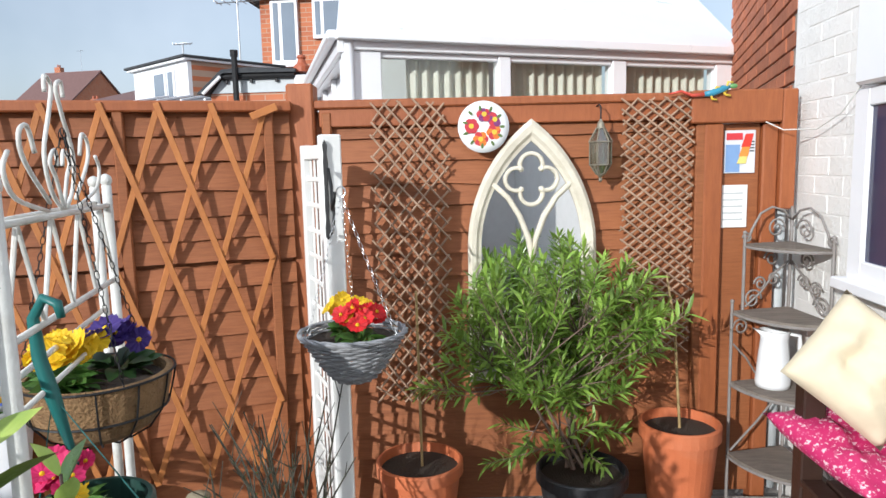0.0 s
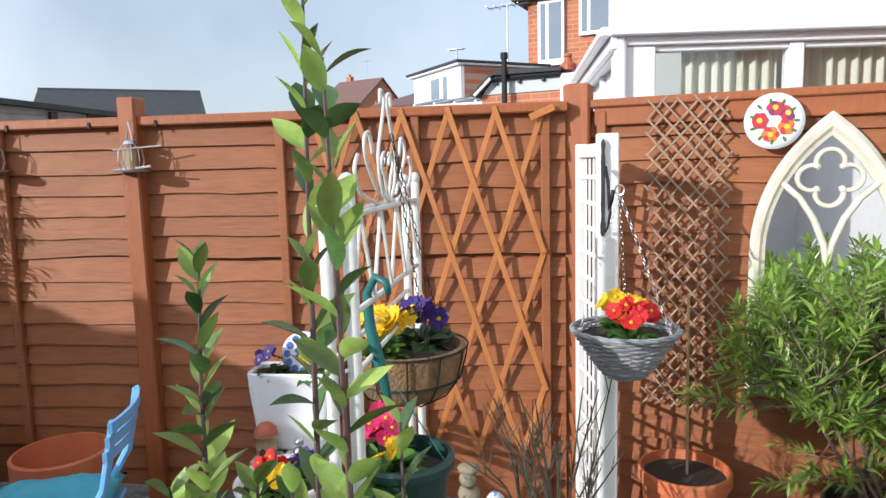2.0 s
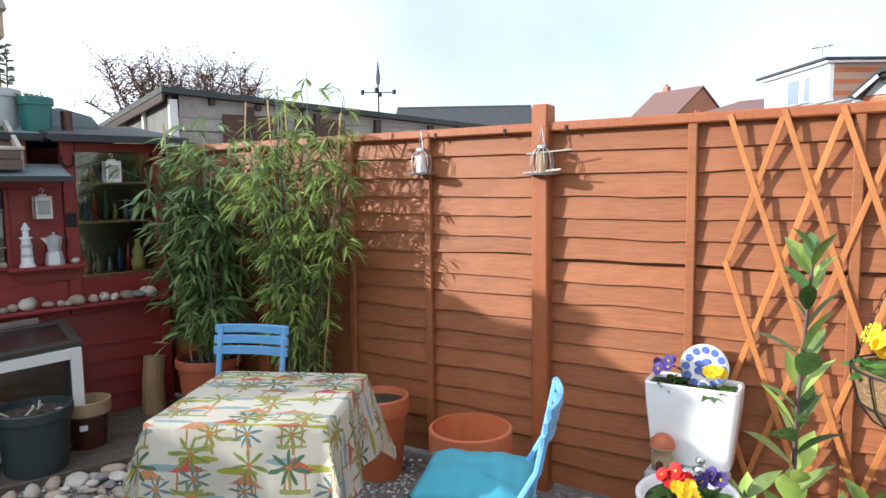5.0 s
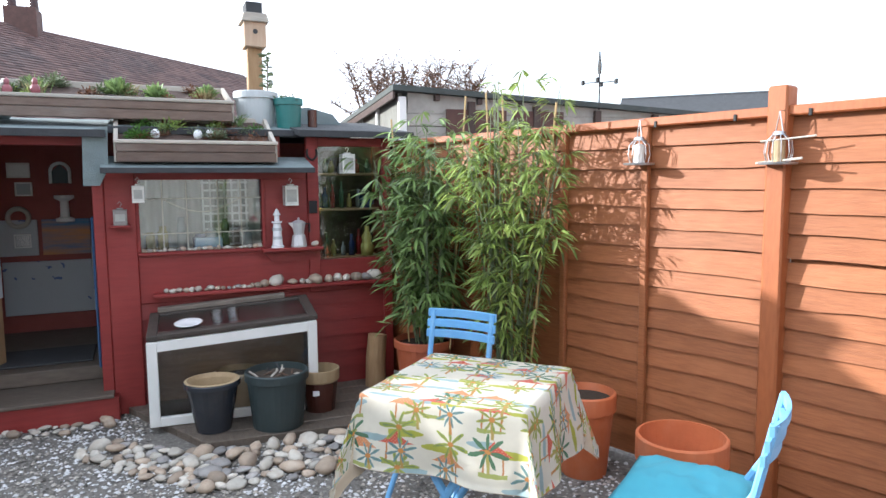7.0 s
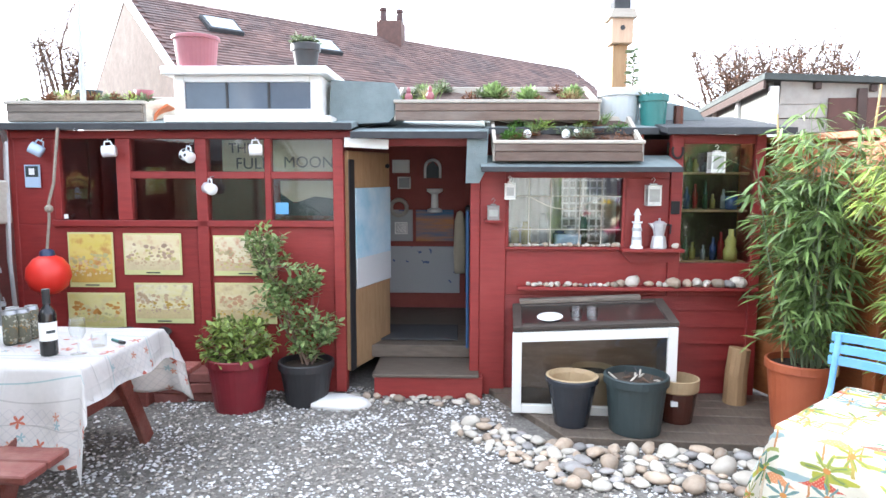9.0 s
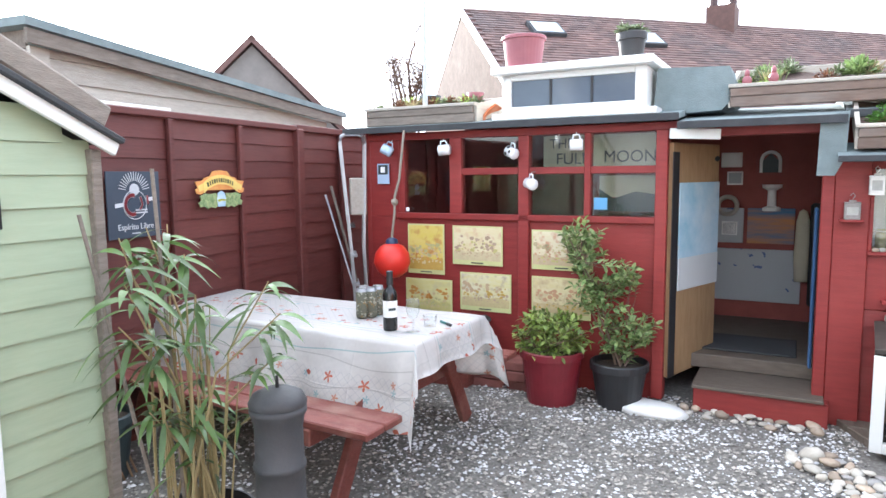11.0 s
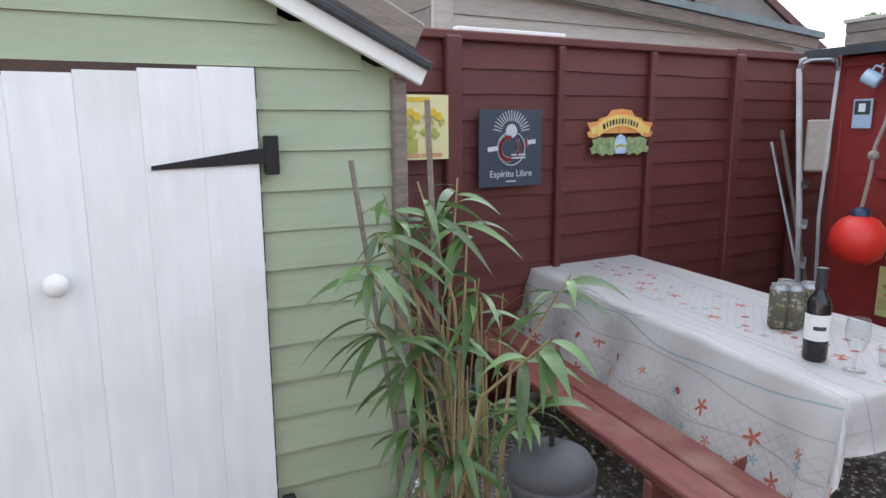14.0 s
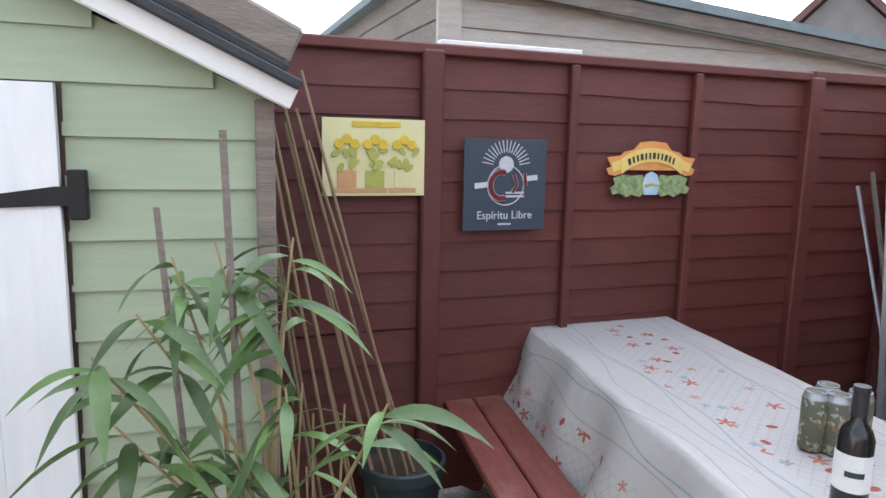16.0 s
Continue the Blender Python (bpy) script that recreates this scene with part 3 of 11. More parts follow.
part("felt_patch", prism(B(), [(0.30, 1.86), (0.32, 2.02), (0.85, 2.10), (1.05, 2.05), (1.20, 1.86)], 0.55, 1.3), felt, house_red)
# awning over the bay
bm = B()
pts = [(-0.26, 1.585), (-0.26, 1.605), (0.05, 1.69), (0.05, 1.665)]
a = [bm.verts.new((-0.60, y, z)) for y, z in pts]
c = [bm.verts.new((0.70, y, z)) for y, z in pts]
bm.faces.new(a), bm.faces.new(c[::-1])
for i in range(4):
    bm.faces.new((a[i], c[i], c[(i + 1) % 4], a[(i + 1) % 4]))
bmesh.ops.recalc_face_normals(bm, faces=bm.faces)
part("awning", bm, felt, house_red)
part("drip_edge", slab(-0.60, 0.70, -0.272, -0.263, 1.575, 1.609, 0.002), felt_dark, house_red)
part("lead_flap", prism(B(), [(-0.70, 1.50), (-0.69, 1.83), (-0.55, 1.86), (-0.56, 1.60), (-0.61, 1.50)], -0.17, -0.15), felt, house_red)
# open door leaf, swung inwards
DL = pose(-1.525, 0.0, 0.16, 0, 0, 71)
leaf = part("door", slab(0, 0.66, -0.02, 0.02, 0, 1.56, 0.005), raw_wood, house_red, "open plank door with a painted panel", m=DL)
part("edge_strip", slab(-0.012, 0.07, -0.028, -0.021, 0.0, 1.50, 0.002), plastic_black, leaf)
pic_sky = mat("sky_painting", (0.62, 0.72, 0.78), (0.20, 0.45, 0.60), 2.5, 0.6, dirt=(0.72, 0.74, 0.74), dirt_amount=0.6, dirt_scale=3)
part("painting", slab(0.08, 0.65, -0.032, -0.021, 0.60, 1.30, 0.003), pic_sky, leaf, "pale blue sky painting on the door")
part("painting_base", slab(0.08, 0.65, -0.034, -0.021, 0.58, 0.80, 0.003), mat("pale_board", (0.6, 0.62, 0.63), (0.55, 0.57, 0.58), 3, 0.6), leaf)
ball(bm := B(), (0.56, -0.05, 1.46), 0.02, 1)
part("knob", bm, iron, leaf)

# ---- dormer on the roof ----
dormer = thing("roof_dormer", SH @ pose(0, 0, 0), "white wooden dormer window on the summerhouse roof", "dormer")
for n_, x0, x1, y0, y1, z0, z1 in (("base", -2.745, -1.605, -0.10, 0.60, 1.905, 1.95), ("cap", -2.745, -1.625, -0.12, 0.62, 2.222, 2.275), ("side", -2.69, -2.62, -0.04, 0.5, 1.95, 2.222),
                                   ("side", -1.755, -1.68, -0.04, 0.5, 1.95, 2.222), ("sill", -2.62, -1.755, -0.04, 0.0, 1.95, 2.0), ("head", -2.62, -1.755, -0.04, 0.0, 2.18, 2.222)):
    part(n_, slab(x0, x1, y0, y1, z0, z1, 0.006), white_paint, dormer)
for k in (0, 1, 2):
    part("window", slab(-2.62 + 0.2883 * k, -2.332 + 0.2883 * k, -0.02, -0.012, 2.0, 2.18, 0), mat("dark_pane", (0.10, 0.13, 0.17), (0.07, 0.09, 0.12), 3, 0.06), dormer)
for k in (1, 2):
    part("glazing_bar", slab(-2.628 + 0.2883 * k, -2.612 + 0.2883 * k, -0.03, -0.004, 2.0, 2.18, 0.002), plastic_black, dormer)
part("back", slab(-2.62, -1.755, 0.45, 0.5, 1.95, 2.222), white_paint, dormer)


# ---- sage green tool shed ----
GS = pose(-1.063, -2.772, 0, 0, 0, 180 + 7.7)
tool_shed = thing("tool_shed", GS, "small sage green lap-board tool shed with a white door", "shed")
HALF, EAVE, APEX, DEEP, OVER = 0.755, 1.64, 2.0, 0.86, 0.062
rnd = random.Random(8)
for i in range(19):
    z = -0.029 + 0.112 * i
    top = z + 0.112
    if z < EAVE - 0.05:
        spans = ((-HALF, -0.375), (0.345, HALF)) if z < 1.60 else ((-HALF, HALF),)
    else:
        w_ = HALF * (APEX - z - 0.04) / (APEX - EAVE)
        spans = ((-w_, w_),) if w_ > 0.08 else ()
    for a, c in spans:
        part("board", lap_board(c - a, 0.112, rnd, 0.0008, 0.019), sage, tool_shed, m=pose(a, 0, z))
    for s_ in (0, 1):
        if z < EAVE - 0.05:
            part("side_board", lap_board(DEEP, 0.112, rnd, 0.0008, 0.019), sage, tool_shed, m=pose(HALF, 0.01, z, 0, 0, 90) if s_ == 0 else pose(-HALF, DEEP, z, 0, 0, -90))
part("lining", prism(B(), [(-HALF + 0.01, 0), (HALF - 0.01, 0), (HALF - 0.01, EAVE), (0, APEX - 0.02), (-HALF + 0.01, EAVE)], -0.006, 0.016), sage, tool_shed)
# dark sheet behind the planks; its colour stands for shade in the door gap
part("door_gap", slab(-0.378, 0.348, -0.0175, -0.0065, 0.06, 1.665, 0), dark_brown, tool_shed, "dark sheet put in for the shade in the gap round the door")
part("back_wall", prism(B(), [(-HALF, 0), (HALF, 0), (HALF, EAVE), (0, APEX), (-HALF, EAVE)], DEEP - 0.02, DEEP), sage, tool_shed)
part("corner_post", slab(HALF - 0.02, HALF + 0.022, -0.045, -0.005, 0, EAVE - 0.01, 0.004), grey_wood, tool_shed, "bare grey corner batten")
part("corner_post", slab(-HALF - 0.022, -HALF + 0.02, -0.045, -0.005, 0, EAVE - 0.01, 0.004), grey_wood, tool_shed)
slope = math.degrees(math.atan2(APEX - EAVE, HALF))
plank_grey = mat("silvered_plank", (0.30, 0.26, 0.22), (0.19, 0.16, 0.135), 7, 0.85, 0.4, 40, stretch=(1, 6, 6), dirt=(0.13, 0.12, 0.10), dirt_amount=0.5, dirt_scale=5)
for s_ in (1, -1):
    ln = math.hypot(HALF + OVER, (APEX - EAVE) * (HALF + OVER) / HALF)
    cx, cz = s_ * (HALF + OVER) / 2, APEX + 0.03 - (APEX - EAVE) * (HALF + OVER) / HALF / 2
    part("bargeboard", box(B(), (cx, -0.075, cz - 0.011), (ln, 0.022, 0.050), (0, s_ * slope, 0), 0.004), white_paint, tool_shed, "white painted bargeboard")
    part("roof", box(B(), (cx, DEEP / 2 - 0.02, cz + 0.025), (ln + 0.03, DEEP + 0.18, 0.022), (0, s_ * slope, 0), 0.004), felt_dark, tool_shed)
    part("felt_strip", box(B(), (cx * 1.02, DEEP / 2, cz + 0.05), (ln * 0.96, DEEP + 0.10, 0.02), (0, s_ * slope, 0), 0.004), felt_dark, tool_shed)
part("finial", prism(B(), [(-0.055, 2.03), (0.055, 2.03), (0.0, 1.92)], -0.10, -0.088), white_paint, tool_shed)
door_white = mat("streaked_white_paint", (0.80, 0.81, 0.80), (0.70, 0.72, 0.72), 3.5, 0.45, 0.08, 30, stretch=(7, 7, 0.7), contrast=0.45, dirt=(0.52, 0.55, 0.50), dirt_amount=0.35, dirt_scale=2.5)
door_g = part("door", B(), door_white, tool_shed, "white painted plank door with a round knob")
for k in range(5):
    part("plank", slab(-0.368 + 0.1415 * k, -0.2267 + 0.1415 * k, -0.045 - 0.0006 * (k % 2), -0.022, 0.10, 1.646 - 0.008 * (4 - k), 0.001), door_white, door_g)
ball(bm := B(), (-0.165, -0.075, 1.12), 0.03, 2, (1, 0.8, 1))
part("knob", bm, white_paint, door_g, smooth=True)
for z in (1.415, 0.35):
    part("hinge", prism(B(), [(0.385, z - 0.02), (0.33, z - 0.02), (0.07, z - 0.028), (0.07, z - 0.018), (0.33, z + 0.02), (0.385, z + 0.02)], -0.052, -0.045), iron, door_g, "black strap hinge")
    part("hinge_plate", slab(0.355, 0.392, -0.056, -0.03, z - 0.05, z + 0.055, 0.003), iron, door_g)
part("latch", slab(-0.43, -0.36, -0.055, -0.045, 1.09, 1.13, 0.003), iron, tool_shed)
part("loose_plank", box(B(), (0.53, 0.03, 1.895), (0.66, 0.16, 0.085), (4, slope, 3), 0.008), plank_grey, tool_shed, "weathered loose plank on the roof")


# ---- things beyond the fences ----
brick_far = bpy.data.materials.new("orange_brick_wall")
brick_far.use_nodes = True
nd_, lk_ = brick_far.node_tree.nodes, brick_far.node_tree.links
bt_, tc_, mp_ = nd_.new("ShaderNodeTexBrick"), nd_.new("ShaderNodeTexCoord"), nd_.new("ShaderNodeMapping")
mp_.inputs["Rotation"].default_value = (radians(90), 0, 0)
lk_.new(tc_.outputs["Object"], mp_.inputs[0])
lk_.new(mp_.outputs[0], bt_.inputs["Vector"])
for k_, v_ in (("Color1", (0.50, 0.17, 0.075, 1)), ("Color2", (0.40, 0.125, 0.06, 1)), ("Mortar", (0.42, 0.30, 0.22, 1)), ("Scale", 1.0), ("Mortar Size", 0.006), ("Brick Width", 0.225), ("Row Height", 0.075)):
    bt_.inputs[k_].default_value = v_
lk_.new(bt_.outputs["Color"], nd_["Principled BSDF"].inputs["Base Color"])
nd_["Principled BSDF"].inputs["Roughness"].default_value = 0.85


# ---- bistro table and chairs ----
def cloth_table(name, hx, hy, z, drop, material, m, label, seed, lift=None, div=44, drop_y=None, swing=1.0, flare=0.0, lining=None):
    """A cloth over a flat top: it falls past the edges in folds."""
    bm = B()
    n = div
    ext_x, ext_y = hx + drop, hy + (drop_y or drop)
    grid = []
    for i in range(n + 1):
        row = []
        for j in range(n + 1):
            u, v = -ext_x + 2 * ext_x * i / n, -ext_y + 2 * ext_y * j / n
            ox, oy = max(0.0, abs(u) - hx), max(0.0, abs(v) - hy)
            x, y = max(-hx, min(hx, u)), max(-hy, min(hy, v))
            d = max(ox, oy) + 0.35 * min(ox, oy)
            k = min(ox, oy)
            f = noise.noise((u * 4 + seed, v * 4, seed)) * 0.5 + 0.5
            out = 0.006 + min(d, 0.1) * 0.06 + d * (0.02 + 0.09 * f) * swing
            sx_, sy_ = (1 if u > 0 else -1), (1 if v > 0 else -1)
            if ox > 0:
                x += sx_ * (out * (1 if ox >= oy else 0.75) + 0.25 * k)
            if oy > 0:
                y += sy_ * flare * oy
                y += sy_ * (out * (1 if oy >= ox else 0.75) + 0.25 * k)
            if ox > 0 and oy == 0:
                x += sx_ * 0.02 * swing * (0.6 + math.sin(v * 15 + seed + 2 * f)) * min(1, ox * 4)
            if oy > 0 and ox == 0:
                y += sy_ * 0.02 * swing * (0.6 + math.sin(u * 15 + seed * 2 + 2 * f)) * min(1, oy * 4)
            zz = z - max(0.0, d - 0.015) * 0.985 + 0.004 * noise.noise((u * 5, v * 5, seed)) + 0.003
            if lift:
                zz += lift(u, v, d)
            row.append(bm.verts.new((x, y, zz)))
        grid.append(row)
    for i in range(n):
        for j in range(n):
            bm.faces.new((grid[i][j], grid[i + 1][j], grid[i + 1][j + 1], grid[i][j + 1]))
    uvl = bm.loops.layers.uv.new("cloth")
    where = {v: (i / n * 2 * ext_x, j / n * 2 * ext_y) for i, row in enumerate(grid) for j, v in enumerate(row)}
    for f_ in bm.faces:
        for lp in f_.loops:
            lp[uvl].uv = where[lp.vert]
    flat_ = [[Vector((v.co.x - 0.005 * max(-1, min(1, (abs(v.co.x) - hx) * 200)) * (1 if v.co.x > 0 else -1) * (abs(v.co.x) > hx),
                      v.co.y - 0.005 * (1 if v.co.y > 0 else -1) * (abs(v.co.y) > hy), v.co.z - 0.0045)) for v in row] for row in grid]
    bmesh.ops.solidify(bm, geom=bm.faces[:], thickness=0.003)
    bmesh.ops.recalc_face_normals(bm, faces=bm.faces)
    cl = single(name, bm, material, m, label, "tablecloth", smooth=True)
    if lining:
        under = B()
        vs = [[under.verts.new(p) for p in row] for row in flat_]
        for i in range(n):
            for j in range(n):
                under.faces.new((vs[i][j], vs[i][j + 1], vs[i + 1][j + 1], vs[i + 1][j]))
        part("reverse", under, lining, cl, "beige unprinted reverse", smooth=True)
    return cl


def blotch_cloth(name, ground_col, blots, seed_scale=9.0):
    """Printed cloth: coloured motifs scattered over a pale ground."""
    m = bpy.data.materials.new(name)
    m.use_nodes = True
    nd, lk = m.node_tree.nodes, m.node_tree.links
    b = nd["Principled BSDF"]
    tc = nd.new("ShaderNodeTexCoord")
    out = None
    for i, (col, sc, lo, hi, wob) in enumerate(blots):
        mp = nd.new("ShaderNodeMapping")
        mp.inputs["Location"].default_value = (i * 3.7, i * 5.1, i * 2.3)
        lk.new(tc.outputs["Object"], mp.inputs[0])
        wn_ = nd.new("ShaderNodeTexNoise")
        wn_.inputs["Scale"].default_value = sc * 1.6
        lk.new(mp.outputs[0], wn_.inputs["Vector"])
        ad = nd.new("ShaderNodeVectorMath")
        ad.operation = "MULTIPLY_ADD"
        lk.new(wn_.outputs["Color"], ad.inputs[0])
        ad.inputs[1].default_value = (wob, wob, wob)
        lk.new(mp.outputs[0], ad.inputs[2])
        vo = nd.new("ShaderNodeTexVoronoi")
        vo.inputs["Scale"].default_value = sc
        lk.new(ad.outputs[0], vo.inputs["Vector"])
        rr = nd.new("ShaderNodeMapRange")
        rr.inputs[1].default_value, rr.inputs[2].default_value, rr.inputs[3].default_value, rr.inputs[4].default_value = lo, hi, 1, 0
        lk.new(vo.outputs["Distance"], rr.inputs[0])
        mx = nd.new("ShaderNodeMix")
        mx.data_type = "RGBA"
        lk.new(rr.outputs[0], mx.inputs[0])
        if out is None:
            mx.inputs[6].default_value = (*ground_col, 1)
        else:
            lk.new(out, mx.inputs[6])
        mx.inputs[7].default_value = (*col, 1)
        out = mx.outputs[2]
    lk.new(out, b.inputs["Base Color"])
    b.inputs["Roughness"].default_value = 0.6
    return m


def motif_cloth(name, ground_col, layers, lines=None, rough=0.6, mid=0.0, zones=()):
    """Printed cloth on its own flat coordinates: lobed motifs (stars, fronds, discs) in scattered cells."""
    m = bpy.data.materials.new(name)
    m.use_nodes = True
    nd, lk = m.node_tree.nodes, m.node_tree.links

    def calc(op, a, b_=None, c=None):
        q = nd.new("ShaderNodeMath")
        q.operation = op
        for k, v in enumerate((a, b_, c)):
            if v is None:
                continue
            if isinstance(v, (int, float)):
                q.inputs[k].default_value = v
            else:
                lk.new(v, q.inputs[k])
        return q.outputs[0]

    tc = nd.new("ShaderNodeTexCoord")
    fade = nd.new("ShaderNodeTexNoise")
    fade.inputs["Scale"].default_value, fade.inputs["Detail"].default_value = 45, 4
    lk.new(tc.outputs["UV"], fade.inputs["Vector"])
    base = nd.new("ShaderNodeMix")
    base.data_type = "RGBA"
    base.inputs[6].default_value, base.inputs[7].default_value = (*ground_col, 1), (*[v * 0.9 for v in ground_col], 1)
    lk.new(fade.outputs[0], base.inputs[0])
    out = base.outputs[2]

    def lay(mask, col):
        nonlocal out
        mx = nd.new("ShaderNodeMix")
        mx.data_type = "RGBA"
        lk.new(mask, mx.inputs[0])
        lk.new(out, mx.inputs[6])
        mx.inputs[7].default_value = (*col, 1)
        out = mx.outputs[2]

    band = None
    if lines:
        # bands along the cloth: zones with a net and motifs, wavy lines between them
        flat = nd.new("ShaderNodeSeparateXYZ")
        lk.new(tc.outputs["UV"], flat.inputs[0])
        u_, v_ = flat.outputs[0], flat.outputs[1]
        off = calc("ABSOLUTE", calc("SUBTRACT", v_, mid))
        for lo, hi in zones:
            one = calc("MULTIPLY", calc("GREATER_THAN", off, lo), calc("LESS_THAN", off, hi))
            band = one if band is None else calc("MAXIMUM", band, one)
        for sgn in (1.0, -1.0):
            net = calc("ABSOLUTE", calc("SINE", calc("MULTIPLY", calc("MULTIPLY_ADD", v_, sgn, u_), 70.0)))
            lay(calc("MULTIPLY", calc("MULTIPLY", calc("LESS_THAN", net, 0.2), band), 0.35), (0.52, 0.52, 0.54))
        for k, (col, at, swing_, freq) in enumerate(lines):
            wig = calc("MULTIPLY", calc("SINE", calc("MULTIPLY_ADD", u_, freq, k * 2.1)), swing_)
            wig = calc("MULTIPLY_ADD", calc("SINE", calc("MULTIPLY_ADD", u_, freq * 2.3, k * 1.3)), swing_ * 0.4, wig)
            lay(calc("MULTIPLY", calc("LESS_THAN", calc("ABSOLUTE", calc("SUBTRACT", calc("ADD", off, wig), at)), 0.0028), 0.8), col)
    for i, (col, sc, size, lobes, depth, share, shift_) in enumerate(layers):
        mp = nd.new("ShaderNodeMapping")
        mp.inputs["Location"].default_value = (shift_ * 3.71, shift_ * 5.13, 0)
        mp.inputs["Rotation"].default_value = (0, 0, shift_ * 0.7)
        lk.new(tc.outputs["UV"], mp.inputs[0])
        wob = nd.new("ShaderNodeTexNoise")
        wob.inputs["Scale"].default_value = 60
        lk.new(mp.outputs[0], wob.inputs["Vector"])
        vo = nd.new("ShaderNodeTexVoronoi")
        vo.voronoi_dimensions = "2D"
        vo.inputs["Scale"].default_value, vo.inputs["Randomness"].default_value = sc, 0.75
        lk.new(mp.outputs[0], vo.inputs["Vector"])
        df = nd.new("ShaderNodeVectorMath")
        df.operation = "SUBTRACT"
        lk.new(mp.outputs[0], df.inputs[0])
        lk.new(vo.outputs["Position"], df.inputs[1])
        sx, sc_ = nd.new("ShaderNodeSeparateXYZ"), nd.new("ShaderNodeSeparateColor")
        lk.new(df.outputs[0], sx.inputs[0])
        lk.new(vo.outputs["Color"], sc_.inputs[0])
        turn = calc("MULTIPLY_ADD", calc("ARCTAN2", sx.outputs[1], sx.outputs[0]), float(lobes), calc("MULTIPLY", sc_.outputs[0], 6.28))
        edge = calc("MULTIPLY_ADD", calc("COSINE", turn), size * depth / 2, size * (1 - depth / 2))
        edge = calc("MULTIPLY", edge, calc("MULTIPLY_ADD", wob.outputs[0], 0.8, 0.6))
        far = calc("SQRT", calc("ADD", calc("MULTIPLY", sx.outputs[0], sx.outputs[0]), calc("MULTIPLY", sx.outputs[1], sx.outputs[1])))
        mask = calc("MULTIPLY", calc("LESS_THAN", far, edge), calc("LESS_THAN", sc_.outputs[1], share))
        lay(calc("MULTIPLY", mask, band) if band is not None else mask, col)
    b = nd["Principled BSDF"]
    lk.new(out, b.inputs["Base Color"])
    b.inputs["Roughness"].default_value = rough
    nz = nd.new("ShaderNodeTexNoise")
    nz.inputs["Scale"].default_value = 9
    lk.new(tc.outputs["UV"], nz.inputs["Vector"])
    bp = nd.new("ShaderNodeBump")
    bp.inputs["Strength"].default_value, bp.inputs["Distance"].default_value = 0.35, 0.02
    height = nz.outputs[0]
    if lines:
        for src, step in ((u_, 0.43), (v_, 0.31)):
            fold_ = calc("ABSOLUTE", calc("SUBTRACT", calc("FRACT", calc("DIVIDE", src, step)), 0.5))
            height = calc("ADD", height, calc("MULTIPLY", calc("MAXIMUM", calc("SUBTRACT", 1.0, calc("DIVIDE", fold_, 0.02)), 0.0), 0.16))
    lk.new(height, bp.inputs["Height"])
    lk.new(bp.outputs[0], b.inputs["Normal"])
    return m


